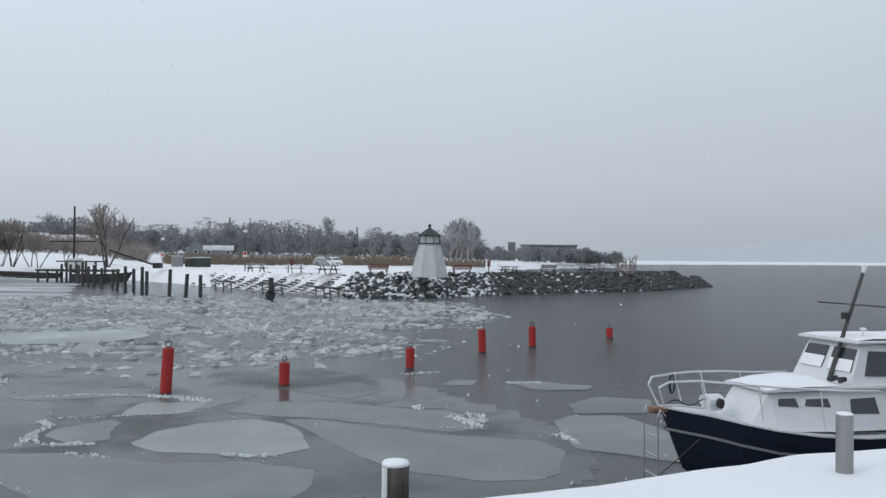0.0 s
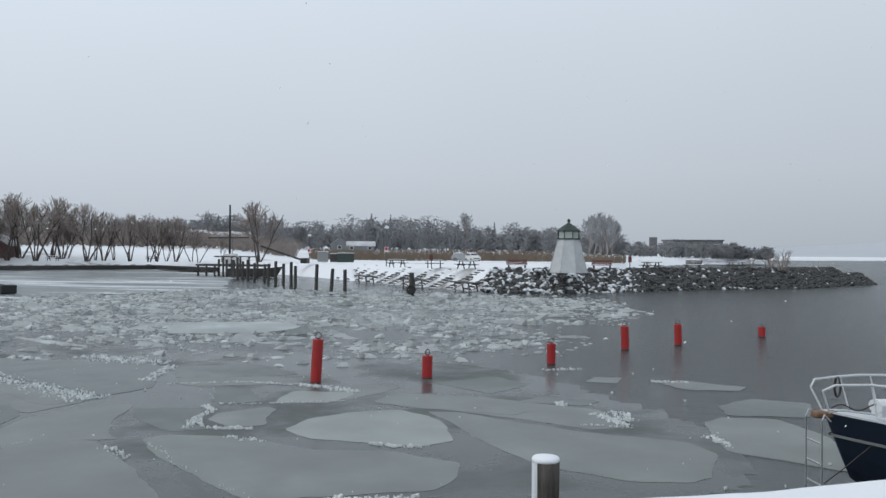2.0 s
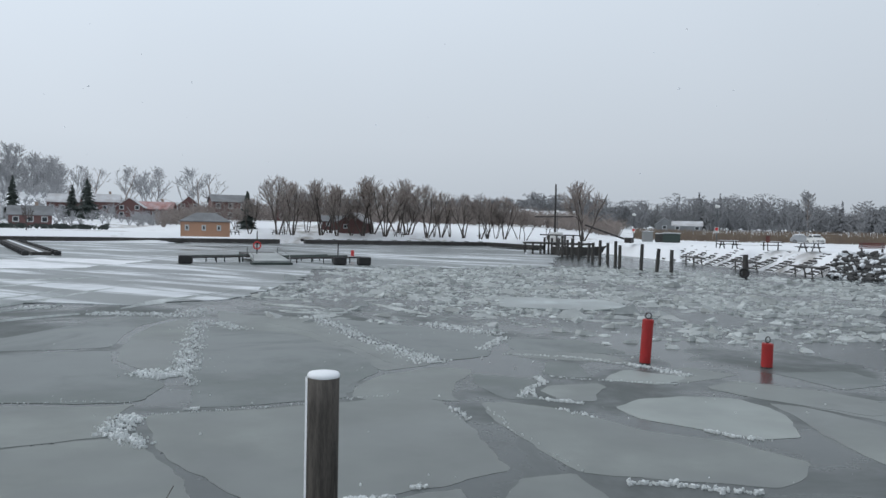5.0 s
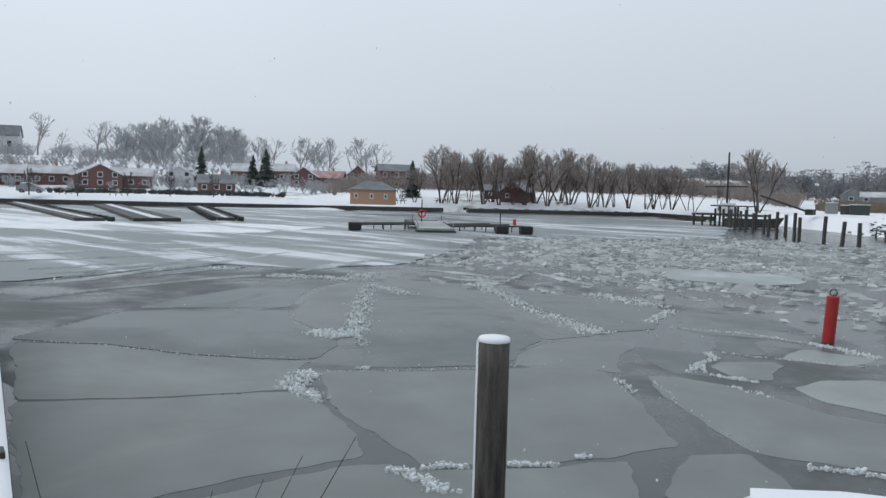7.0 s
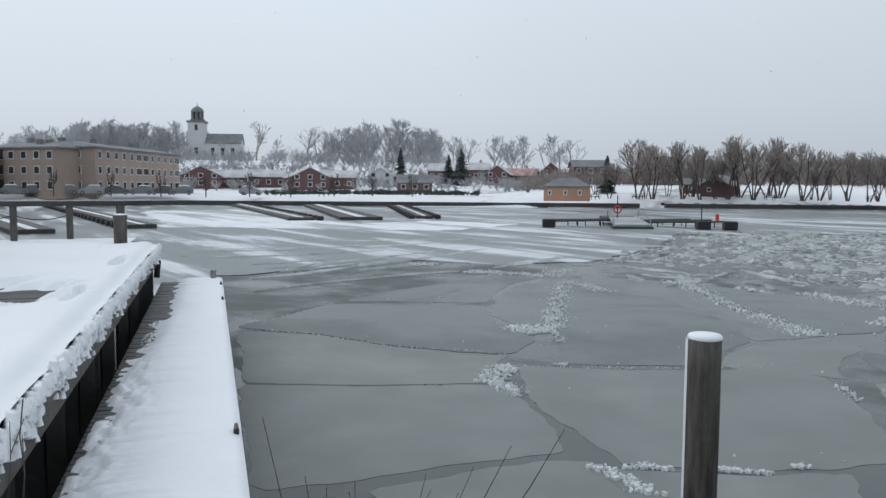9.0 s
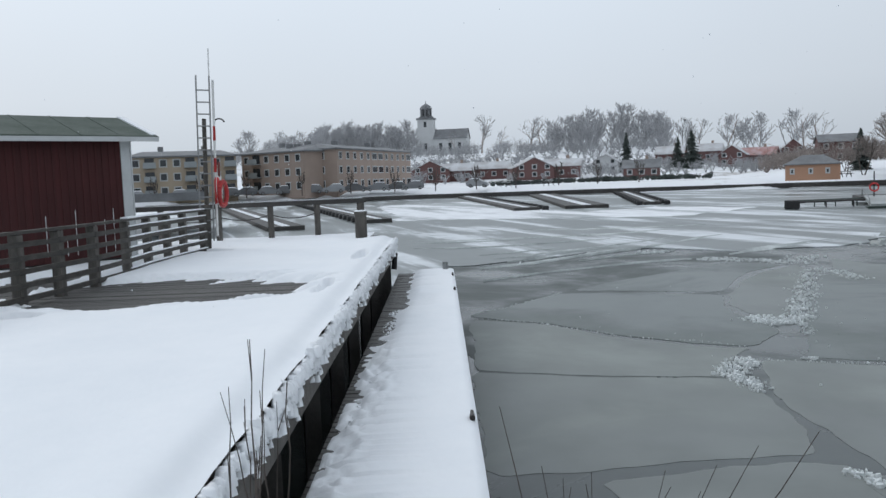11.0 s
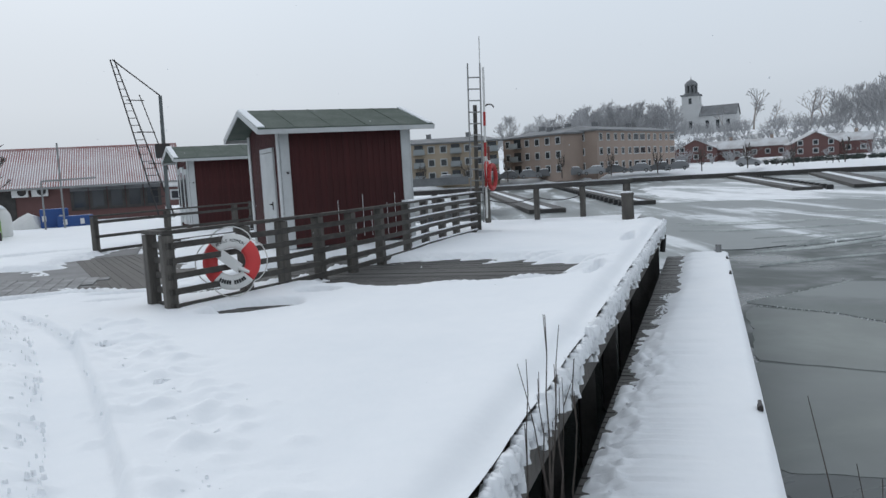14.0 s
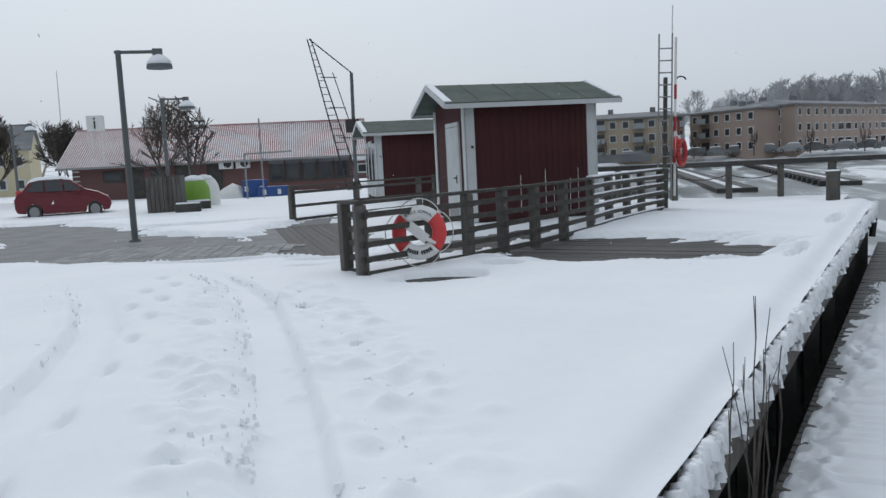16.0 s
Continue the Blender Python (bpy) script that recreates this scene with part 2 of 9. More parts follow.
TWIG = mat("pale_brown_twigs", (0.33, 0.285, 0.26), 0.9, second=(0.20, 0.17, 0.155), scale=0.6, amount=0.8)
# far twigs: base colour lifted to pale grey in place of distance haze
TWIG_FAR = mat("hazed_far_twigs", (0.40, 0.405, 0.415), 0.9, second=(0.29, 0.293, 0.30), scale=0.2, amount=0.8)
# the haze over the distant wood is mixed into this flat grey
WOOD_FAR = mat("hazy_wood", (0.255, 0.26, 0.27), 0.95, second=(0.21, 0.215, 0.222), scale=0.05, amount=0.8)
NEEDLES = mat("spruce_needles", (0.05, 0.065, 0.055), 0.9, second=(0.12, 0.14, 0.135), scale=1.2, amount=0.6)
REED = mat("dry_reed", (0.20, 0.155, 0.115), 0.9, second=(0.12, 0.095, 0.075), scale=0.5, amount=0.8)
# yellow brick, greyed and lightened in colour to suggest haze across the harbour
BRICK_Y = mat("hazed_yellow_brick", (0.375, 0.295, 0.245), 0.85, second=(0.31, 0.245, 0.21), scale=0.5, amount=0.8, bump=0.2)
BRICK_O = mat("ochre_render", (0.43, 0.355, 0.265), 0.85, second=(0.37, 0.30, 0.22), scale=0.4, amount=0.8)
ORANGE = mat("salmon_render", (0.50, 0.285, 0.185), 0.85, second=(0.42, 0.25, 0.17), scale=0.5, amount=0.6)
LIME = mat("white_limewash", (0.60, 0.61, 0.61), 0.8, second=(0.52, 0.53, 0.53), scale=0.4, amount=0.6)
SLATE = mat("grey_roof", (0.13, 0.135, 0.14), 0.7, second=(0.24, 0.25, 0.26), scale=0.4, amount=0.8)
TILE = mat("clay_tile", (0.33, 0.125, 0.105), 0.75, second=(0.50, 0.40, 0.40), scale=0.5, amount=0.9, bump=0.2)
GLASS_D = mat("dark_window_glass", (0.035, 0.04, 0.045), 0.08, second=(0.05, 0.055, 0.06), scale=1, amount=0.5, spec=0.6)
RUBBER = mat("black_rubber", (0.02, 0.02, 0.021), 0.7, second=(0.03, 0.03, 0.03), scale=5, amount=0.5)
PLASTIC_R = mat("red_plastic", (0.62, 0.045, 0.045), 0.45, second=(0.52, 0.04, 0.04), scale=5, amount=0.5)
PLASTIC_W = mat("white_plastic", (0.72, 0.72, 0.70), 0.45, second=(0.60, 0.61, 0.60), scale=5, amount=0.5)
BLACK = mat("black_print", (0.02, 0.02, 0.022), 0.6, second=(0.03, 0.03, 0.03), scale=5, amount=0.3)
GREEN_D = mat("dark_green_paint", (0.026, 0.040, 0.034), 0.55, second=(0.028, 0.048, 0.039), scale=3, amount=0.6)
LIME_G = mat("lime_green_plastic", (0.17, 0.33, 0.035), 0.5, second=(0.14, 0.27, 0.03), scale=2, amount=0.6)
BLUE = mat("blue_paint", (0.020, 0.075, 0.26), 0.5, second=(0.02, 0.06, 0.19), scale=2, amount=0.6)
CAR_RED = mat("red_car_paint", (0.115, 0.010, 0.017), 0.3, second=(0.17, 0.014, 0.022), scale=1, amount=0.4)
CAR_GREY = mat("grey_car_paint", (0.20, 0.21, 0.22), 0.35, second=(0.3, 0.31, 0.32), scale=1, amount=0.5, random=0.6)
LAMP_GREY = mat("grey_green_lamp_paint", (0.105, 0.12, 0.122), 0.55, second=(0.075, 0.085, 0.087), scale=3, amount=0.6)
PAVING = mat("snow_dusted_paving_stone", (0.29, 0.295, 0.30), 0.85, second=(0.16, 0.16, 0.165), scale=1.3, amount=0.8, bump=0.3, bump_scale=14, random=0.18)
ROPE = mat("white_rope", (0.62, 0.62, 0.60), 0.9, second=(0.5, 0.5, 0.48), scale=20, amount=0.5)
BROWN = mat("brown_red_bench_wood", (0.16, 0.055, 0.045), 0.7, second=(0.10, 0.04, 0.035), scale=4, amount=0.7)


# ---- building blocks ----
def spot(b, d, z=0.0):
    """A place seen at the bearing b (degrees to the left of north) and d metres from the walk."""
    return Vector((EYE_XY.x - d * math.sin(radians(b)), EYE_XY.y + d * math.cos(radians(b)), z))


def link(name, bm, material, parent=None, label="", smooth=False):
    me = bpy.data.meshes.new(name)
    bm.normal_update()
    bm.to_mesh(me)
    bm.free()
    for mt in (material if isinstance(material, (list, tuple)) else [material]):
        me.materials.append(mt)
    if smooth:
        me.polygons.foreach_set("use_smooth", [True] * len(me.polygons))
    ob = new(name, me)
    if parent:
        ob.parent = parent
    if label:
        ob["label"] = label
    return ob


def part(name, bm, material, parent, label="", smooth=False):
    return link(name, bm, material, parent, label, smooth)


def thing(name, m, label, category, group=""):
    ob = new(name)
    ob.matrix_world = m
    ob.empty_display_size = 0.2
    return tagged(ob, label, category, group)


def raw(name, verts, faces, material, parent=None, smooth=False):
    me = bpy.data.meshes.new(name)
    me.from_pydata(verts, [], faces)
    me.update()
    me.materials.append(material)
    if smooth:
        me.polygons.foreach_set("use_smooth", [True] * len(me.polygons))
    ob = new(name, me)
    if parent:
        ob.parent = parent
    return ob


def box(bm, c, s, rz=0.0, bevel=0.0, m=None):
    mm = Matrix.Translation(c) @ Matrix.Rotation(rz, 4, "Z") @ (m or Matrix()) @ Matrix.Diagonal((*s, 1))
    r = bmesh.ops.create_cube(bm, size=1.0, matrix=mm)
    if bevel:
        es = list({e for v in r["verts"] for e in v.link_edges})
        bmesh.ops.bevel(bm, geom=es, offset=bevel, segments=1, affect="EDGES")
    return bm


def rod(bm, a, b, r0, r1=None, n=8, cap=True):
    a, b = Vector(a), Vector(b)
    d = b - a
    m = Matrix.Translation((a + b) / 2) @ d.to_track_quat("Z", "Y").to_matrix().to_4x4()
    bmesh.ops.create_cone(bm, cap_ends=cap, cap_tris=False, segments=n, radius1=r0, radius2=r0 if r1 is None else r1, depth=d.length, matrix=m)
    return bm


def tube(bm, pts, r, n=6):
    for a, b in zip(pts, pts[1:]):
        rod(bm, a, b, r, n=n)
    return bm


def beam(bm, a, b, w, h):
    """A squared timber from a to b, w wide and h high."""
    a, b = Vector(a), Vector(b)
    d = b - a
    x = d.normalized()
    y = Vector((0, 0, 1)).cross(x)
    y = y.normalized() if y.length > 1e-4 else Vector((0, 1, 0))
    z = x.cross(y)
    m = Matrix((x, y, z)).transposed().to_4x4()
    bmesh.ops.create_cube(bm, size=1.0, matrix=Matrix.Translation((a + b) / 2) @ m @ Matrix.Diagonal((d.length, w, h, 1)))
    return bm


def prism(bm, outline, z0, z1):
    """An upright prism over a plan outline."""
    lo = [bm.verts.new((x, y, z0)) for x, y in outline]
    hi = [bm.verts.new((x, y, z1)) for x, y in outline]
    n = len(lo)
    bm.faces.new(lo[::-1])
    bm.faces.new(hi)
    for i in range(n):
        bm.faces.new((lo[i], lo[(i + 1) % n], hi[(i + 1) % n], hi[i]))
    return bm


def loft(bm, rings, close=True, cap=True):
    """Skins rings of equally many points."""
    vs = [[bm.verts.new(p) for p in r] for r in rings]
    n = len(vs[0])
    for a, b in zip(vs, vs[1:]):
        for i in range(n if close else n - 1):
            j = (i + 1) % n
            bm.faces.new((a[i], a[j], b[j], b[i]))
    if cap and close:
        bm.faces.new(vs[0][::-1])
        bm.faces.new(vs[-1])
    return bm


def circle(c, r, z, n=16, ry=None):
    return [(c[0] + r * math.cos(2 * math.pi * i / n), c[1] + (ry or r) * math.sin(2 * math.pi * i / n), z) for i in range(n)]


def nz2(x, y, s=1.0, k=0.0):
    return noise.noise((x * s + k * 7.3, y * s - k * 3.1, k))


# ---- ground, lake, ice ----
SHORE = [(40, 17), (14, 10.5), (3.1, 6.2), (-0.5, 4.7), (-2.7, 3.3), (-3.0, 1.6), (-4.2, 0.0), (-4.9, -1.9), (-9, -3.6), (-13, -5.5), (-23, -11), (-34, -12.5), (-44, -14), (-60, -16), (-90, -30), (-130, -30),
         (-139, 0), (-133, 40), (-122, 55), (-106, 71), (-99, 88), (-92, 108), (-70, 126), (-57, 114), (-44, 109), (-30, 92), (-22, 80), (-15, 72), (-8.7, 65.4), (-2.3, 64.4), (5.3, 72.5), (14.5, 80.4), (22, 85),
         (33, 99.5), (30, 101), (20, 93), (10, 89), (1, 88), (-3, 98), (2, 140), (14, 200), (30, 270), (72, 330), (80, 420), (60, 800), (120, 1400)]
FAR_SHORE = [(600, 1330), (1300, 1000), (2600, 500), (4500, -400), (4500, -4500), (-4500, -4500), (-4500, 4500), (4500, 4500)]


def signed(px, py, poly):
    """Distance to the outline of a polygon, positive within."""
    inside = np.zeros(px.shape, bool)
    best = np.full(px.shape, 1e9)
    n = len(poly)
    for i in range(n):
        x0, y0 = poly[i]
        x1, y1 = poly[(i + 1) % n]
        dx, dy = x1 - x0, y1 - y0
        t = np.clip(((px - x0) * dx + (py - y0) * dy) / (dx * dx + dy * dy), 0, 1)
        best = np.minimum(best, np.hypot(px - x0 - t * dx, py - y0 - t * dy))
        hit = ((y0 > py) != (y1 > py)) & (px < (x1 - x0) * (py - y0) / (y1 - y0 + 1e-12) + x0)
        inside ^= hit
    return np.where(inside, best, -best)


def waves(x, y, s, seed):
    """A cheap smooth unevenness."""
    r = np.random.RandomState(seed)
    out = np.zeros_like(x)
    for k in range(7):
        a, f, p = r.uniform(0, 6.28), s * r.uniform(0.5, 2.2), r.uniform(0, 6.28)
        out += np.sin((x * math.cos(a) + y * math.sin(a)) * f + p + 1.7 * np.sin((x * math.sin(a) - y * math.cos(a)) * f * 0.6 + p))
    return out / 7


def smooth(a, b, v):
    t = np.clip((v - a) / (b - a), 0, 1)
    return t * t * (3 - 2 * t)


def land_height(x, y):
    b = np.degrees(np.arctan2(-(x + 1.1), y + 0.85))
    r = np.hypot(x + 1.1, y + 0.85)
    hill = smooth(165, 390, r) * 13 * smooth(42, 60, b) * smooth(118, 92, b)
    hill += smooth(150, 420, r) * 4 * smooth(-14, 8, b) * smooth(60, 35, b)
    hill += smooth(1350, 2600, r) * 6 * smooth(-10, -40, b)
    hill += smooth(110, 300, r) * 6 * smooth(100, 130, b)
    hill += smooth(136, 172, r) * 2.3 * smooth(18, 27, b) * smooth(54, 47, b)
    return -0.10 + hill + np.where(r > 60, 0.15 * waves(x, y, 0.12, 3), 0)


def build_ground():
    na, nr = 760, 165
    ang = np.linspace(0, 2 * np.pi, na, endpoint=False)
    rad = 2.0 * (4400 / 2.0) ** np.linspace(0, 1, nr)
    A, R = np.meshgrid(ang, rad, indexing="ij")
    x, y = -1.1 + R * np.cos(A), -0.85 + R * np.sin(A)
    s = signed(x, y, SHORE + FAR_SHORE)
    z = np.where(s > -1.0, land_height(x, y), 0)
    bank = smooth(-0.9, 1.3, s + 0.35 * waves(x, y, 1.1, 5))
    mole = smooth(-0.4, 3.4, s + 0.3 * waves(x, y, 1.3, 6))
    b = np.degrees(np.arctan2(-(x + 1.1), y + 0.85))
    stone = (b < 16) & (R > 50) & (R < 130)
    k = np.where(stone, mole, bank)
    top = np.where(stone, 0.20, z)
    z = -2.6 + k * (top + 2.6)
    verts = np.stack([x, y, z], -1).reshape(-1, 3).tolist()
    verts.append((-1.1, -0.85, -0.1))
    c = len(verts) - 1
    faces = []
    for i in range(na):
        j = (i + 1) % na
        faces.append((c, i * nr, j * nr))
        for k2 in range(nr - 1):
            faces.append((i * nr + k2, i * nr + k2 + 1, j * nr + k2 + 1, j * nr + k2))
    ob = raw("ground", verts, faces, GROUND, smooth=True)
    tagged(ob, "snow-covered shore with tawny grass showing through", "ground", kind="structure")


build_ground()


def build_water():
    bm = bmesh.new()
    bmesh.ops.create_grid(bm, x_segments=40, y_segments=40, size=4300, matrix=Matrix.Translation((0, 0, WATER)))
    tagged(link("water", bm, WATER_M), "dark grey rippled lake water, partly frozen", "water", kind="structure")


build_water()


def rough_outline(pts, amp, step, seed):
    """Plan outline with finely broken edges."""
    out = []
    n = len(pts)
    for i in range(n):
        a, b = Vector((*pts[i], 0)), Vector((*pts[(i + 1) % n], 0))
        k = max(2, int((b - a).length / step))
        d = (b - a).normalized()
        nn = Vector((-d.y, d.x, 0))
        for j in range(k):
            t = j / k
            p = a.lerp(b, t)
            q = p + amp * Vector((nz2(p.x, p.y, 0.6, 1) + 0.45 * nz2(p.x, p.y, 2.3, 2), nz2(p.x, p.y, 0.6, 3) + 0.45 * nz2(p.x, p.y, 2.3, 4), 0)) + nn * 0.02 * nz2(p.x, p.y, 5.0, seed)
            out.append((q.x, q.y))
    return out


FLOE_RNG = random.Random(4)


def floe(pts, thick=0.011, material=None, label="thin grey ice floe with a crumbled edge, afloat"):
    bm = bmesh.new()
    cx, cy = sum(p[0] for p in pts) / len(pts), sum(p[1] for p in pts) / len(pts)
    pts = [(cx + (x - cx) * 0.997, cy + (y - cy) * 0.997) for x, y in pts]
    pts = [(a[0] + (b[0] - a[0]) * k, a[1] + (b[1] - a[1]) * k) for a, b in zip(pts, pts[1:] + pts[:1]) for k in (0.08, 0.92)]
    o = rough_outline(pts, 0.13, 0.12, FLOE_RNG.random() * 50)
    if sum(a[0] * b[1] - b[0] * a[1] for a, b in zip(o, o[1:] + o[:1])) < 0:
        o.reverse()
    prism(bm, o, WATER - 0.02, WATER + thick * FLOE_RNG.uniform(0.6, 1.1))
    return tagged(link("ice_floe", bm, material or ICE), label, "ice floe", "floes in the harbour")


floe([(-13.65, 3.26), (-12.96, 4.28), (-12.28, 5.34), (-11.57, 6.61), (-10.71, 6.68), (-9.67, 6.3), (-8.97, 5.88), (-8.4, 5.43), (-8.61, 4.66), (-8.79, 4), (-8.84, 3.02), (-9.1, 2.09), (-9.48, 1.96)])
floe([(-8.44, 4.54), (-8.18, 5.33), (-7.96, 5.57), (-7.39, 5.46), (-6.84, 5.23), (-6.37, 4.95), (-7.8, 2.86), (-8.58, 2.88)])
floe([(-18.34, 4.81), (-17.06, 6.06), (-15.14, 6.68), (-13.91, 7.48), (-13.18, 8.32), (-12.82, 7.76), (-12.25, 7.16), (-11.64, 6.64), (-12.34, 5.38), (-13.03, 4.31), (-13.75, 3.32)])
floe([(-18.86, 4.91), (-19.44, 5.93), (-21.1, 8.31), (-18.77, 11.74), (-17.03, 10.61), (-15.9, 10.17), (-14.26, 9.84), (-13.39, 8.78), (-13.29, 8.43), (-14.09, 7.6), (-15.23, 6.86), (-17.19, 6.11), (-17.93, 5.37)], material=ICE_DARK)
floe([(-21.43, 8.6), (-23.19, 12.23), (-24.59, 16.14), (-23.13, 17.3), (-22.25, 15.14), (-20.26, 13.05), (-19.12, 11.99)], material=ICE_DARK)
floe([(-17.27, 10.88), (-18.45, 11.7), (-20.23, 13.34), (-21.93, 15.4), (-22.94, 17.65), (-21.55, 16.72), (-17.82, 13.42), (-16.27, 11.92), (-15.16, 10.7), (-15.52, 10.53), (-16.2, 10.57)])
floe([(-13.45, 9.77), (-15.09, 11.11), (-17.73, 13.57), (-20.44, 16.24), (-20.71, 18.22), (-17.43, 17.3), (-14.94, 16.23), (-13.76, 15.61), (-12.38, 14.36), (-11.53, 12.72), (-10.77, 11.42), (-10.94, 10.39), (-11.74, 9.23), (-12.24, 8.66)], material=ICE_DARK)
floe([(-20.37, 18.52), (-19.37, 19.99), (-15.04, 17.04), (-12.51, 16.02), (-11.49, 15.49), (-11.72, 14.56), (-12.56, 14.74), (-14.17, 15.92), (-17.78, 17.69)])
floe([(-19.23, 20.24), (-15.59, 20.55), (-12.9, 20.78), (-10.91, 17.15), (-11.44, 15.7), (-13.41, 16.89), (-16.43, 18.82)], material=ICE_DARK)
floe([(-12.43, 7.91), (-11.18, 9.42), (-10.41, 10.72), (-9.71, 11.89), (-8.98, 11.81), (-8.16, 11.13), (-6.77, 9.66), (-6, 8.82), (-6.36, 7.87), (-6.87, 6.92), (-7.65, 5.84), (-8.35, 5.98), (-9.37, 6.29), (-10.54, 6.73)])
floe([(-7.52, 5.75), (-6.77, 6.79), (-6.23, 7.79), (-5.88, 7.33), (-5.32, 6.74), (-5.92, 5.23), (-6.84, 5.07), (-7.78, 5.5)])
floe([(-5.78, 8.53), (-5.2, 9.18), (-4.53, 8.61), (-4.18, 8.08), (-4.56, 7.24), (-5.2, 7.01), (-5.61, 7.92)])
floe([(-8.34, 12.21), (-8.05, 12.54), (-7.08, 12.66), (-5.24, 12.06), (-3.93, 12.21), (-3.33, 11.99), (-2.69, 11.76), (-2.69, 10.78), (-2.9, 10.18), (-3.53, 9.84), (-4.38, 9.52), (-5.17, 9.27), (-6.05, 9.85), (-7.17, 10.91)])
floe([(-6.21, 13.35), (-6.03, 14.38), (-5.34, 15.24), (-4.49, 15.62), (-3.81, 15.12), (-3.16, 13.81), (-2.93, 13.09), (-3.45, 12.62), (-4.42, 12.63), (-5.48, 12.76)], material=PALE_GREY)
floe([(-3.94, 15.58), (-3.31, 15.61), (-2.33, 14.99), (-1, 14.38), (0.25, 14.1), (1.01, 13.89), (1.32, 13.01), (1.04, 11.64), (0.74, 11.31), (-0.19, 11.25), (-1.04, 11.57), (-1.57, 11.82), (-2.56, 13.28)])
floe([(-4.97, 16.76), (-4.37, 17.47), (-3.36, 17.52), (-1.78, 16.91), (-0.55, 16.57), (-0.01, 15.52), (-0.04, 14.92), (-0.68, 14.59), (-2.24, 15.21), (-3.82, 15.88)])
floe([(1.57, 15.64), (1.95, 16.25), (3.02, 16.23), (3.49, 14.91), (3.58, 13.09), (3.25, 12.32), (1.57, 13.27), (1.49, 14.33)])
floe([(2.02, 17.49), (2.99, 18.5), (4.16, 18.33), (3.71, 16.57), (1.99, 16.49)], material=ICE_DARK)
floe([(-0.8, 20.18), (-0.49, 20.97), (0.27, 21.02), (0.08, 20.14)])
floe([(1.12, 20.29), (1.64, 20.99), (3.18, 20.21), (2.91, 19.57), (1.76, 19.51)])
floe([(-8.81, 15.65), (-9.32, 17.2), (-8.7, 17.49), (-7.73, 15.99), (-8.23, 15.46)], material=ICE_DARK)
floe([(-7.44, 15.82), (-7.46, 17.34), (-6.03, 17.32), (-6.22, 16.07)], material=PALE_GREY)
floe([(-10.57, 11.09), (-11.07, 11.93), (-11.45, 13.24), (-11.06, 14.94), (-10.27, 15.07), (-9.85, 13.69), (-9.23, 12.46), (-8.75, 12.09), (-9.57, 11.73), (-10.14, 11.04)])
floe([(-10.13, 14.6), (-8.53, 14.89), (-8.09, 13.53), (-7.56, 13.14), (-8.15, 12.72), (-9.5, 13.78)], material=ICE_DARK)
floe([(-8.03, 14.44), (-7.41, 15.39), (-7.02, 15.15), (-6.69, 13.63), (-7.25, 13.33), (-7.93, 13.91)])
floe([(-19.31, 15.71), (-17.34, 16.66), (-13.88, 15.17), (-11.82, 13.69), (-11.19, 11.88), (-10.6, 10.98), (-11.29, 9.9), (-11.85, 9.08)], material=ICE_DARK)
floe([(-23.8, 19.71), (-22.11, 19.49), (-19.81, 20.49), (-14.67, 16.8), (-11.27, 15.17), (-11.72, 13.6), (-14.13, 15.52), (-17.74, 17.08), (-20.02, 16.35)])
floe([(-19.6, 20.77), (-15.75, 20.88), (-12.32, 20.37), (-11.49, 17.98), (-11.32, 15.56), (-15.4, 17.72)], material=ICE_DARK)
floe([(-10.87, 17.75), (-10.94, 19.87), (-8.22, 18.99), (-7.52, 18.22), (-8.83, 17.8), (-10.05, 17.43)])
floe([(-12.15, 20.19), (-10.2, 21.41), (-8.22, 19.86), (-9.21, 19.06), (-11.03, 18.42)], material=ICE_DARK)
floe([(-5.39, 16.3), (-4.93, 17.66), (-3.09, 17.34), (-1.84, 15.99), (-2.22, 15.48), (-4.07, 15.87)])
floe([(-2.34, 16.97), (-1.56, 17.88), (-0.41, 17.56), (-0.75, 16.89)], material=ICE_DARK)
floe([(-6.87, 16.85), (-6.43, 18.63), (-5.08, 18.34), (-5.31, 17.56), (-5.95, 16.49)])
floe([(-4.42, 19.19), (-3.19, 20.53), (-2.14, 19.52), (-3.02, 17.81)], material=ICE_DARK)
PALE_ICE = ice_mat("pale_ice", (0.28, 0.305, 0.30), (0.52, 0.56, 0.56), 0.25, (1, 1, 1), 0.4, 0.7, 0.4)
floe([(-19.1, 32.7), (-14.2, 34.4), (-12.4, 31.9), (-13.2, 29.4), (-16.6, 28.1)], 0.06, PALE_ICE, "pale milky ice floe among broken ice")


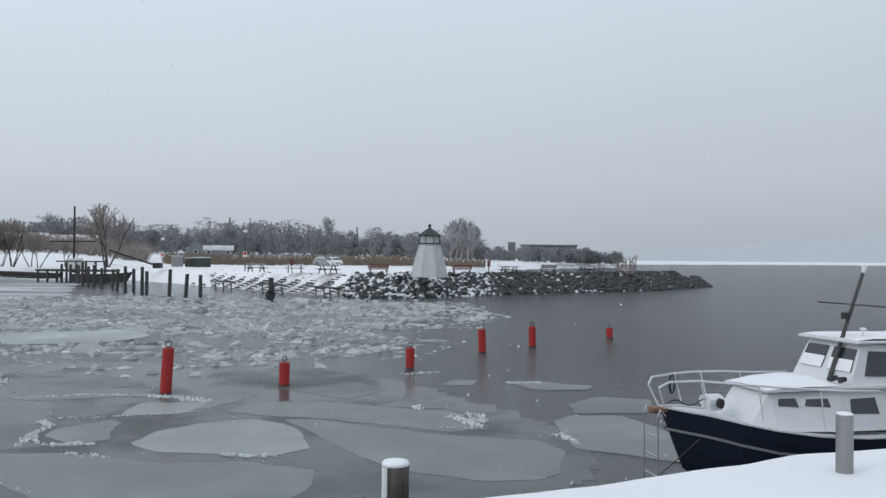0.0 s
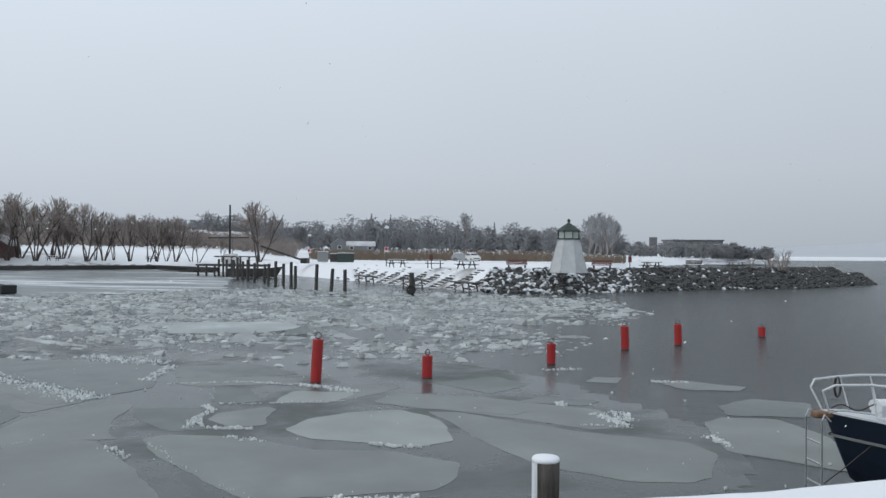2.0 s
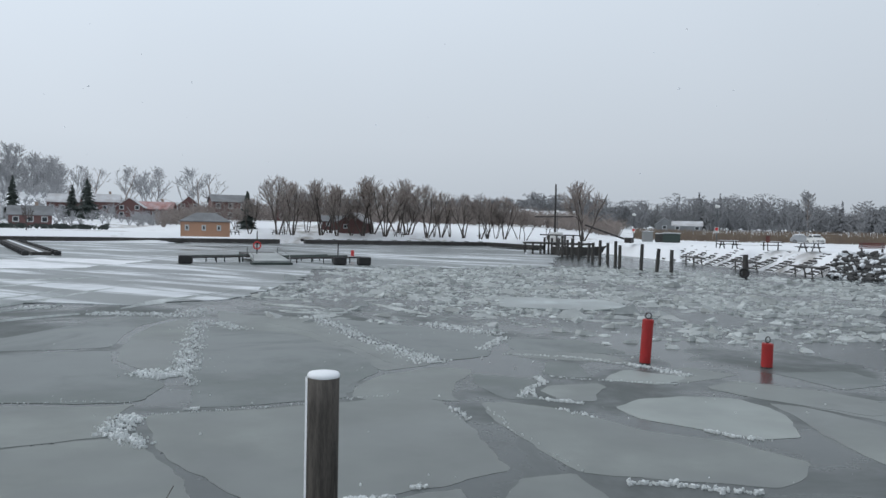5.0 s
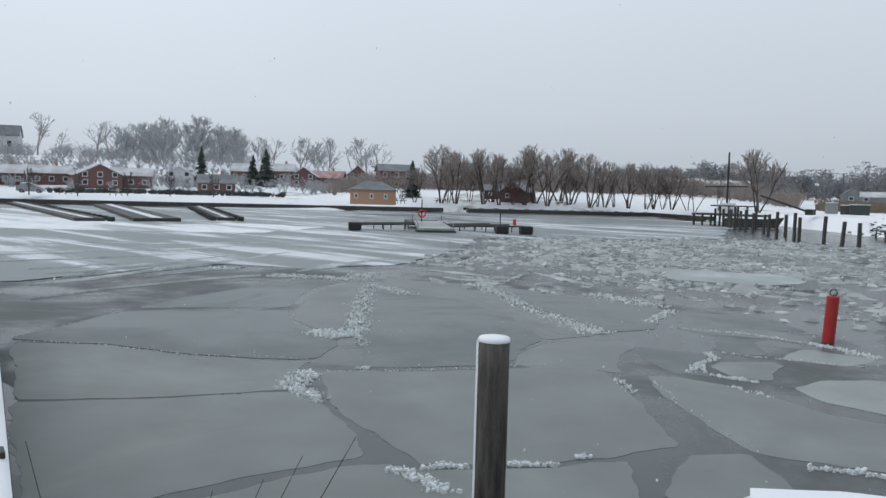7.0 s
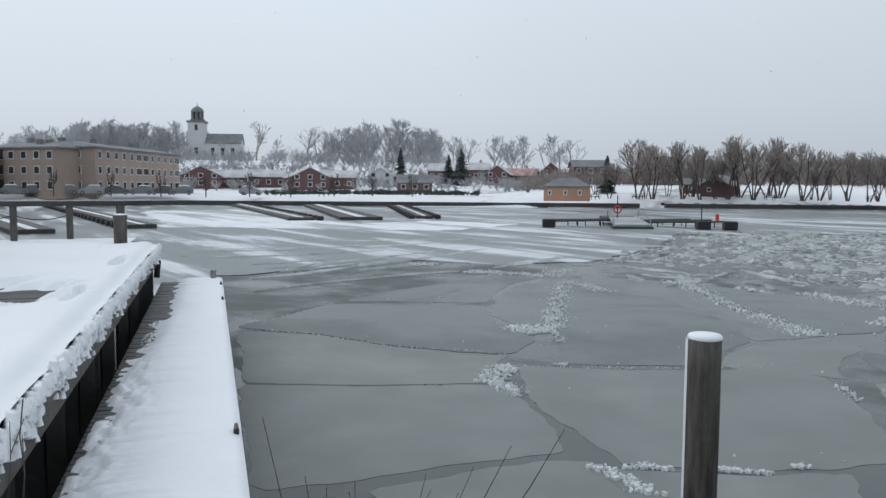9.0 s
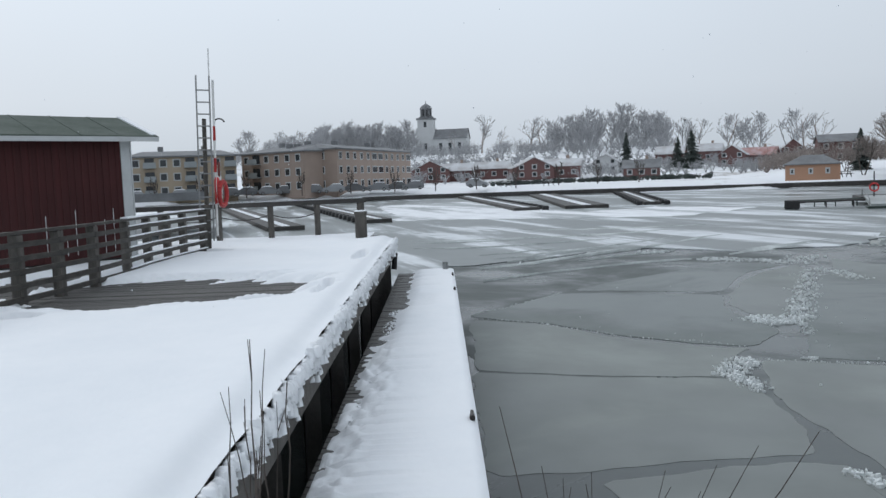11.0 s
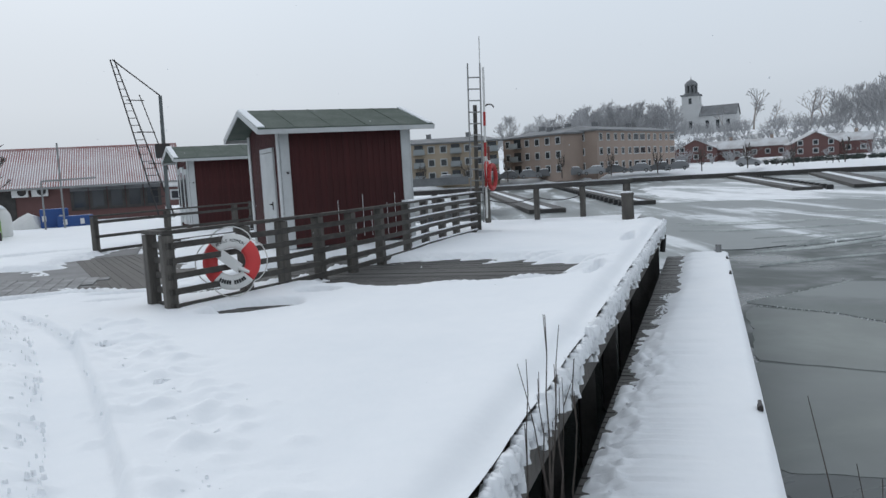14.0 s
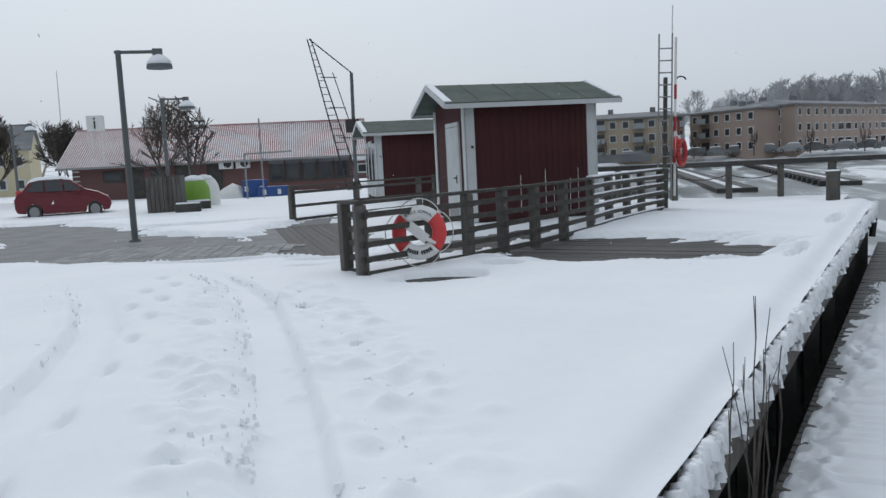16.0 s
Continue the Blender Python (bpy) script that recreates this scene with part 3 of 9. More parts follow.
def skim_ice():
    """New dark ice that has closed the gaps between the floes."""
    edge = [(-31, 7.4), (-24, 5), (-18, 4), (-9, 1.7), (-4.5, 3.2), (-0.5, 8), (1.6, 11.2), (2.2, 14.0), (0.6, 17.5), (-2, 21), (-6, 24.5), (-12, 24), (-27, 24)]
    gx, gy = np.arange(-33, 4, 0.22), np.arange(0.5, 26, 0.22)
    x, y = np.meshgrid(gx, gy, indexing="ij")
    ok = signed(x, y, edge) + 0.5 * waves(x, y, 0.9, 95) + 0.25 * waves(x, y, 3.0, 96) > 0
    n = len(gy)
    faces = [(i * n + j, (i + 1) * n + j, (i + 1) * n + j + 1, i * n + j + 1) for i in range(len(gx) - 1) for j in range(n - 1) if ok[i, j] and ok[i + 1, j] and ok[i, j + 1] and ok[i + 1, j + 1]]
    verts = np.stack([x, y, np.full(x.shape, WATER + 0.003)], -1).reshape(-1, 3).tolist()
    ob = raw("skim_ice", verts, faces, ice_mat("skim_ice", (0.066, 0.077, 0.075), (0.125, 0.138, 0.134), 0.25, (1, 1, 1), 0.42, 0.75, 0.22))
    tagged(ob, "smooth dark new ice between the floes", "ice", kind="structure")


skim_ice()


def far_ice():
    """The frozen inner harbour: one sheet with wind-drifted snow."""
    bm = bmesh.new()
    pts = [(-24.5, 5.5), (-29.2, 7.6), (-31.4, 16.6), (-27.6, 18.6), (-27, 24), (-34, 36), (-40, 43), (-30, 62), (-40, 85), (-45, 108), (-60, 112), (-72, 124), (-92, 106), (-98, 88), (-105, 70), (-122, 54), (-133, 40), (-139, 0), (-128, -29), (-90, -29), (-60, -15), (-38, -12), (-26, -8)]
    o = rough_outline(pts, 0.9, 1.2, 2.0)
    if sum(a[0] * b[1] - b[0] * a[1] for a, b in zip(o, o[1:] + o[:1])) < 0:
        o.reverse()
    prism(bm, o, WATER - 0.02, WATER + 0.035)
    tagged(link("harbour_ice", bm, ICE_FAR), "frozen harbour ice with streaks of wind-blown snow", "ice", kind="structure")


far_ice()


SNOWED = [(-101.7, 20.6), (-105.1, 33.1), (-73.2, 28.1), (-62.3, 29.8), (-64.9, 38.1), (-55.7, 42.2), (-50.4, 30.2), (-57.7, 21.9), (-63.2, 13.8)]


def snowed_ice():
    """Wind-packed snow left lying on the innermost harbour ice."""
    white = ice_mat("snowed_ice", (0.34, 0.365, 0.37), (0.80, 0.82, 0.84), 0.05, (0.7, 5.0, 1), 0.38, 0.54, 0.5, angle=-58)
    bm = bmesh.new()
    o = rough_outline(SNOWED, 1.2, 1.0, 7.0)
    if sum(a[0] * b[1] - b[0] * a[1] for a, b in zip(o, o[1:] + o[:1])) < 0:
        o.reverse()
    prism(bm, o, WATER - 0.01, WATER + 0.05)
    tagged(link("snow_sheet", bm, white), "sheet of wind-packed snow on the inner harbour ice", "snow", kind="structure")


snowed_ice()


def chips(name, places, material, label, lo, hi, flat=0.35, seed=1, squeeze=0.6, soft=False):
    """Many small broken lumps as one object: places give x, y, z and a size factor."""
    rng = np.random.RandomState(seed)
    verts, faces = [], []
    for x, y, z, k in places:
        n = rng.randint(4, 7)
        s = rng.uniform(lo, hi) * k
        a0 = rng.uniform(0, 6.28)
        h = s * flat * rng.uniform(0.5, 1.3)
        tx, ty = rng.normal(0, 0.25, 2)
        i0 = len(verts)
        el, ea = rng.uniform(squeeze, 1.0), rng.uniform(0, 6.28) if squeeze > 0.55 else rng.normal(0.25, 0.4)
        ca, sa = math.cos(ea), math.sin(ea)
        for top in (0, 1):
            for i in range(n):
                a = a0 + 6.283 * i / n
                r = s * rng.uniform(0.75, 1.1) * (0.72 if top else 1.0)
                u, v = r * math.cos(a), r * math.sin(a) * el
                px, py = u * ca - v * sa, u * sa + v * ca
                verts.append((x + px, y + py, z + (h + tx * px + ty * py if top else -0.02)))
        faces.append(tuple(range(i0 + n, i0 + 2 * n)))
        for i in range(n):
            j = (i + 1) % n
            faces.append((i0 + i, i0 + j, i0 + n + j, i0 + n + i))
    ob = raw(name, verts, faces, material, smooth=soft)
    return tagged(ob, label, "snow" if soft else "ice", kind="stuff")


def slush_field():
    """Plates and crumbs of broken ice, thinning out towards the open lake."""
    rng = np.random.RandomState(8)
    poly = [(-2.8, 25.0), (-11.5, 22.5), (-20, 21), (-27, 25), (-34, 37), (-41, 44), (-33, 62), (-24, 66), (-10, 62), (-1, 60), (2.2, 48), (-0.4, 34.3)]
    pale = [(-19.1, 32.7), (-14.2, 34.4), (-12.4, 31.9), (-13.2, 29.4), (-16.6, 28.1)]

    def scatter(n, bias, soft):
        x, y = rng.uniform(-42, 6, n), rng.uniform(19, 67, n)
        s = signed(x, y, poly) + 2.2 * waves(x, y, 0.8, 9)
        d = waves(x * 0.5, y, 0.7, 12) + 0.6 * waves(x * 0.5, y, 2.2, 13)
        keep = (s + rng.uniform(-3.5, 1.8, n) > 0) & (d + rng.uniform(-soft, soft, n) > bias)
        keep &= signed(x, y, pale) < 0.1
        return x[keep], y[keep]

    x, y = scatter(5200, -0.35, 0.5)
    chips("ice_plates", [(a, b, WATER, rng.uniform(0.35, 1.4) ** 1.5) for a, b in zip(x, y)], SLUSH_GREY, "grey plates of broken ice drifting in the harbour mouth", 0.16, 0.62, 0.035, 5, squeeze=0.45)
    x, y = scatter(26000, -0.02, 0.42)
    chips("broken_ice", [(a, b, WATER + 0.01, rng.uniform(0.4, 1.5) ** 1.6) for a, b in zip(x, y)], SLUSH, "field of broken ice crumbs drifting in the harbour mouth", 0.05, 0.20, 0.16, 3, squeeze=0.5)


slush_field()


def ridge(pts, width, count, lo, hi, seed):
    rng = np.random.RandomState(seed)
    out = []
    for a, b in zip(pts, pts[1:]):
        for _ in range(int(count * 1.7)):
            t = rng.uniform()
            w = rng.normal(0, width)
            L = math.hypot(b[0] - a[0], b[1] - a[1])
            nx, ny = -(b[1] - a[1]) / L, (b[0] - a[0]) / L
            x, y = a[0] + (b[0] - a[0]) * t + nx * w, a[1] + (b[1] - a[1]) * t + ny * w
            out.append((x + 0.15 * nz2(x, y, 1.2), y + 0.15 * nz2(y, x, 1.2), WATER + 0.02, rng.uniform(0.4, 1.2)))
    return out


def ice_ridges():
    pl = []
    for pts, w, n, k in (
        ([(-15.74, 10.3), (-15.05, 10.32), (-14.71, 10.36), (-15.63, 11.4), (-17.42, 13.08), (-21.17, 16.45)], 0.17, 120, 0.8),
        ([(-14.66, 10.72), (-13.73, 10.01)], 0.08, 30, 0.7),
        ([(-12.4, 7.76), (-12.35, 7.41), (-11.89, 6.96), (-11.31, 6.82), (-10.7, 6.69)], 0.12, 55, 0.75),
        ([(-12.2, 8.54), (-12.08, 8.75)], 0.05, 14, 0.6),
        ([(-12.4, 7.76), (-11.67, 8.9), (-10.85, 10.29), (-10.02, 11.69)], 0.02, 26, 0.3),
        ([(-7.92, 5.57), (-7.44, 5.46), (-6.93, 5.24)], 0.07, 46, 0.7),
        ([(-7.61, 5.76), (-7.49, 5.99), (-7.31, 6.17)], 0.03, 24, 0.6),
        ([(-7.01, 6.63), (-6.94, 6.78), (-6.68, 7.08)], 0.03, 30, 0.6),
        ([(-6.66, 7.42), (-6.54, 7.66)], 0.04, 20, 0.6),
        ([(-8.55, 11.52), (-8.1, 11.04)], 0.05, 14, 0.6),
        ([(-19.39, 20.28), (-15.46, 17.57), (-12.74, 15.92), (-11.39, 15.38)], 0.2, 90, 0.8),
        ([(-21.7, 17.1), (-20.73, 17.23), (-19.15, 16.58)], 0.2, 40, 0.8),
        ([(-15.89, 21.56), (-12.9, 20.78)], 0.3, 80, 0.9),
        ([(-29.72, 15.56), (-28.77, 16.33)], 0.3, 60, 1),
        ([(-26.28, 16.3), (-25.27, 16.89), (-23.65, 17.86)], 0.3, 110, 0.9),
        ([(-23.12, 17.68), (-24.84, 19.83)], 0.3, 60, 1),
        ([(-18.93, 4.94), (-19.44, 5.93), (-21.1, 8.31)], 0.02, 30, 0.3),
        ([(-18.41, 4.83), (-17.12, 6.08), (-15.18, 6.83), (-13.29, 8.43)], 0.015, 30, 0.25),
        ([(-20.03, 20.73), (-17.92, 19.33), (-15.61, 17.74)], 0.2, 60, 0.8),
        ([(-13.97, 16.8), (-11.31, 15.32)], 0.18, 60, 0.8),
        ([(-15.93, 21.61), (-12.53, 20.83)], 0.25, 90, 0.9),
        ([(-11.46, 17.78), (-11.95, 19.26), (-12.29, 20.39)], 0.1, 40, 0.8),
        ([(-10.84, 17.55), (-9.01, 18.21), (-7.46, 18.15)], 0.04, 40, 0.55),
        ([(-7.59, 18.09), (-6.77, 17.83), (-6, 17.41)], 0.08, 50, 0.75),
        ([(-8.02, 13.27), (-8.34, 14.56), (-8.62, 15.29)], 0.05, 30, 0.7),
        ([(-8.26, 14.07), (-7.54, 13.15), (-7.15, 13.21), (-6.77, 13.32)], 0.05, 26, 0.65),
        ([(-8.52, 15.48), (-7.05, 15.84), (-5.91, 16.36)], 0.03, 30, 0.4),
        ([(-8.6, 11.51), (-7.91, 10.92)], 0.05, 16, 0.6),
        ([(-8.15, 11.9), (-7.17, 10.91), (-5.21, 9.34)], 0.02, 16, 0.35),
        ([(-4.4, 12.55), (-3.35, 12.62)], 0.03, 26, 0.5),
        ([(-4.53, 9.27), (-3.76, 9.53), (-2.92, 9.85)], 0.04, 40, 0.7),
        ([(-0.23, 16.4), (0.14, 15.49)], 0.08, 36, 0.8),
        ([(-0.97, 14.86), (0.1, 14.84)], 0.03, 24, 0.4),
        ([(-1.85, 21.99), (-0.84, 22.47)], 0.06, 24, 0.7),
        ([(0.95, 20.59), (1.82, 20.65)], 0.08, 36, 0.7),
        ([(-1.42, 17.11), (-1.17, 16.77)], 0.06, 20, 0.8),
        ([(1.35, 14.33), (1.49, 13.88)], 0.06, 24, 0.7),
        ([(-0.55, 16.14), (-0.22, 15.57), (0.05, 14.98)], 0.08, 30, 0.8),
        ([(1.59, 14.1), (1.66, 13.44)], 0.05, 16, 0.7),
        ([(-8.05, 13.09), (-8.12, 13.51)], 0.05, 10, 0.8),
        ([(-6.98, 12.57), (-6.23, 12.44)], 0.04, 16, 0.6),
        ([(-4.33, 12.58), (-3.48, 12.54)], 0.04, 24, 0.6)):
        pl += [(x, y, z, s * k) for x, y, z, s in ridge(pts, w, n, 0, 0, int(abs(pts[0][0] * 10 + n)))]
    rng = np.random.RandomState(77)
    for _ in range(150):
        x, y = rng.uniform(-22, 3.5), rng.uniform(7, 24)
        if x > -14 + (y - 7) * -0.4 or rng.uniform() < 0.3:
            pl.append((x, y, WATER + 0.02, rng.uniform(0.2, 0.6)))
    chips("ice_ridge", pl, ICE_CRUMB, "crumbled white ice pushed up along the cracks", 0.020, 0.066, 0.6, 6)


ice_ridges()

def frost_streaks():
    """Long low welts of frozen slush and snow on the harbour ice."""
    rng = np.random.RandomState(19)
    verts, faces = [], []
    lines = [
        ([(-27.59, 7.48), (-28.67, 11.1), (-29.97, 13.61), (-31.04, 16.31), (-33.07, 19.95), (-34.94, 23.98)], 0.34),
        ([(-24.16, 6.39), (-25.42, 8.53), (-26.05, 11.65), (-26.32, 14.57), (-26.08, 16.68)], 0.26),
        ([(-42.43, 8.6), (-39.59, 12.54), (-38.84, 18.07), (-39.57, 24.19)], 0.5),
        ([(-26.42, 16.93), (-28.26, 21.52), (-29.28, 25.8)], 0.3),
        ([(-22.33, 20.64), (-20.16, 20.89), (-19.32, 23.12)], 0.3),
        ([(-25.44, 22.5), (-22.82, 22.65), (-20.8, 23.44)], 0.3),
        ([(-30.53, 8.94), (-30.82, 12.03), (-32.97, 16.83), (-35.7, 21.67)], 0.22),
        ([(-27.56, 18.57), (-29.33, 23.74), (-30.26, 27.49)], 0.3),
        ([(-37.87, 7.55), (-35.44, 10.33), (-35.69, 13.59)], 0.4),
        ([(-27.82, 24.09), (-25.44, 25.13), (-23.63, 25.86)], 0.35),
        ([(-46.1, 16.52), (-41.84, 21.76), (-41.15, 27.68)], 0.5),
        ([(-22.16, 26.14), (-17.9, 23.95), (-16.38, 23.51)], 0.3)]
    # fainter welts lie between the strong ones
    even = []
    for pts, w in lines:
        p = np.array(pts)
        u = np.linspace(0, len(p) - 1, 9)
        even.append(np.stack([np.interp(u, range(len(p)), p[:, 0]), np.interp(u, range(len(p)), p[:, 1])], -1))
    for a, b, n in ((0, 1, 3), (0, 6, 3), (2, 6, 4), (3, 7, 2), (4, 5, 2), (5, 9, 2)):
        for _ in range(n):
            t = rng.uniform(0.12, 0.88)
            lo = rng.randint(0, 4)
            q = (even[a] * (1 - t) + even[b] * t)[lo:lo + rng.randint(4, 6)] + rng.normal(0, 0.3, 2)
            lines.append((q.tolist(), rng.uniform(0.06, 0.15)))
    for pts, w in lines:
        p = np.array(pts)
        cum = np.concatenate([[0], np.cumsum(np.hypot(*np.diff(p, axis=0).T))])
        n = int(cum[-1] / 0.35)
        u = np.linspace(0, cum[-1], n)
        x, y = np.interp(u, cum, p[:, 0]), np.interp(u, cum, p[:, 1])
        x, y = np.convolve(np.pad(x, 9, "edge"), np.ones(19) / 19, "valid"), np.convolve(np.pad(y, 9, "edge"), np.ones(19) / 19, "valid")
        dx, dy = np.gradient(x), np.gradient(y)
        L = np.hypot(dx, dy)
        nx, ny = -dy / L, dx / L
        wide = w * np.clip(0.52 + 0.8 * waves(x, y, 0.35, 71) + 0.5 * waves(x, y, 1.6, 72), 0.02, 2.0) * np.minimum(1, np.minimum(u, u[-1] - u) / 3 + 0.02)
        off = 0.35 * waves(x, y, 0.5, 73)
        i0 = len(verts)
        for i in range(n):
            h = 0.055 + 0.05 * min(1.0, wide[i] / w)
            for k, z in ((-1, 0.0), (-0.4, h), (0.3, h * rng.uniform(0.5, 1.0)), (1, 0.0)):
                q = off[i] + k * wide[i] * rng.uniform(0.7, 1.2)
                verts.append((x[i] + nx[i] * q, y[i] + ny[i] * q, WATER + z))
        for i in range(n - 1):
            for k in range(3):
                a = i0 + i * 4 + k
                faces.append((a, a + 4, a + 5, a + 1))
    tagged(raw("frost_streaks", verts, faces, SLUSH, smooth=True), "long pale welts of frozen slush on the ice", "ice", kind="stuff")


frost_streaks()

# ---- quay, jetty and lower dock ----
JO, JU, JN = Vector((-4.77, -1.14, 0)), Vector((-0.960, 0.281, 0)), Vector((0.281, 0.960, 0))


def jet(s, w, z=0.0):
    """A place s metres out along the jetty, w metres over its water-side edge."""
    return JO + JU * s + JN * w + Vector((0, 0, z))


JM = Matrix((JU, JN, Vector((0, 0, 1)))).transposed().to_4x4()
JETTY_LEN = 17.6


def build_jetty():
    t = thing("jetty", Matrix(), "snow-covered timber jetty on dark posts", "jetty")
    t["kind"] = "structure"
    bm = bmesh.new()
    prism(bm, [tuple(jet(s, w).xy) for s, w in ((-0.4, -0.05), (-0.4, -9.0), (20.5, -9.5), (20.2, -0.6), (JETTY_LEN, -0.05))][::-1], -0.16, -0.06)
    part("deck_frame", bm, WOOD_DARK, t)
    bm = bmesh.new()
    for z, th, dw in ((-0.10, 0.17, 0.0), (-0.30, 0.20, -0.03)):
        beam(bm, jet(-0.6, dw, z), jet(JETTY_LEN, dw, z), 0.14, th)
    part("edge_timber", bm, WOOD, t, "weathered edge timbers caked with snow")
    for i in range(9):
        s = 0.9 + i * 2.05
        bm = bmesh.new()
        beam(bm, jet(s, -0.16, -2.4), jet(s, -0.16, -0.2), 0.17, 0.17)
        part("post", bm, WOOD_DARK, t)
    bm = bmesh.new()
    beam(bm, jet(-0.5, -1.2, -1.2), jet(17, -1.2, -1.2), 0.1, 1.9)
    part("back_boarding", bm, WOOD_DARK, t)
    bm = bmesh.new()
    rod(bm, jet(17.2, 0.03, -0.70), jet(17.2, 0.07, -0.28), 0.07, n=12)
    part("fender", bm, RUBBER, t, "black rubber fender")
    bm = bmesh.new()
    box(bm, (0, 0, 0), (0.135, 9.0, 0.05))
    me = bpy.data.meshes.new("plank")
    bm.to_mesh(me)
    bm.free()
    me.materials.append(PLANK)
    rng = random.Random(12)
    for i in range(141):
        s = -0.2 + i * 0.1445
        ob = new("plank", me)
        ob.parent = t
        ob.matrix_world = Matrix.Translation(jet(s, -4.56 - max(0, s - JETTY_LEN) * 0.2, -0.027 + rng.uniform(-0.004, 0.004))) @ JM
    # the inner deck round the huts
    bm = bmesh.new()
    prism(bm, [(-13.4, -6.4), (-20.4, -10.4), (-37, -13.5), (-37, -8.4), (-24.4, -4.4), (-20, -4.6), (-13.0, -4.8)][::-1], -0.3, -0.045)
    part("inner_deck", bm, WOOD_DARK, t)
    bm = bmesh.new()
    box(bm, (0, 0, 0), (8.0, 0.135, 0.05))
    me = bpy.data.meshes.new("inner_plank")
    bm.to_mesh(me)
    bm.free()
    me.materials.append(PLANK)
    a = math.atan2(-4.0, -7.0)
    for i in range(40):
        p = Vector((-17.0, -8.35, 0)) + Vector((-math.sin(a), math.cos(a), 0)) * (-(i - 2) * 0.1445)
        ob = new("plank", me)
        ob.parent = t
        ob.matrix_world = Matrix.Translation(p + Vector((0, 0, -0.022 + rng.uniform(-0.004, 0.004)))) @ Matrix.Rotation(a, 4, "Z")
    return t


JETTY = build_jetty()


def bare(x, y):
    """How far the wind has laid the boards and the paving bare (over 0: bare)."""
    out = np.full(x.shape, -1.0)
    for cx, cy, a, b, ang in ((-13.7, -1.7, 2.5, 1.75, 78), (-10.86, -3.76, 0.66, 0.50, 105), (-11.9, -3.15, 0.34, 0.2, 62), (-12.45, 0.70, 0.75, 0.10, -16), (-16.8, 2.05, 1.0, 0.13, -16), (-20.7, -0.75, 0.5, 0.25, 70),
                              (-17.0, -8.2, 4.5, 1.5, 28), (-21.5, -9.6, 3.5, 1.0, 10), (-16.0, -12.0, 5.4, 2.5, 64), (-20.5, -18.5, 6.0, 2.2, 60), (-15.0, -15.5, 4.0, 1.6, 70), (-24.0, -20.5, 3.2, 0.6, 122), (-21.4, -13.6, 2.4, 0.5, 120), (-22.4, -4.8, 1.6, 0.6, 70), (-15.3, -4.1, 3.0, 0.75, 159)):
        c, s = math.cos(radians(ang)), math.sin(radians(ang))
        u, v = (x - cx) * c + (y - cy) * s, -(x - cx) * s + (y - cy) * c
        out = np.maximum(out, 1 - (u / a) ** 2 - (v / b) ** 2)
    return out


RUTS = ([(-2.9, -1.95), (-4.3, -2.67), (-5.13, -3.08), (-5.98, -3.54), (-7.28, -4.26), (-8.99, -5.25), (-10.17, -6.16), (-11.3, -7.3)], [(-2.8, -3.9), (-5.19, -4.98), (-6.29, -5.52), (-7.69, -6.33), (-9.23, -7.57), (-10.86, -9.21), (-11.6, -9.9)])


def line_dist(x, y, pts):
    best, side = np.full(x.shape, 1e9), np.zeros(x.shape)
    for (x0, y0), (x1, y1) in zip(pts, pts[1:]):
        dx, dy = x1 - x0, y1 - y0
        t = np.clip(((x - x0) * dx + (y - y0) * dy) / (dx * dx + dy * dy), 0, 1)
        d = np.hypot(x - x0 - t * dx, y - y0 - t * dy)
        sd = np.sign((x - x0) * dy - (y - y0) * dx)
        side = np.where(d < best, sd, side)
        best = np.minimum(best, d)
    return best, side


def axis(lo, hi, fine, centre, grow):
    """Grid lines that stand closer near the centre."""
    out, v = [centre], centre
    while v < hi:
        v += fine + grow * abs(v - centre)
        out.append(min(v, hi))
    v = centre
    while v > lo:
        v -= fine + grow * abs(v - centre)
        out.insert(0, max(v, lo))
    return np.array(out)


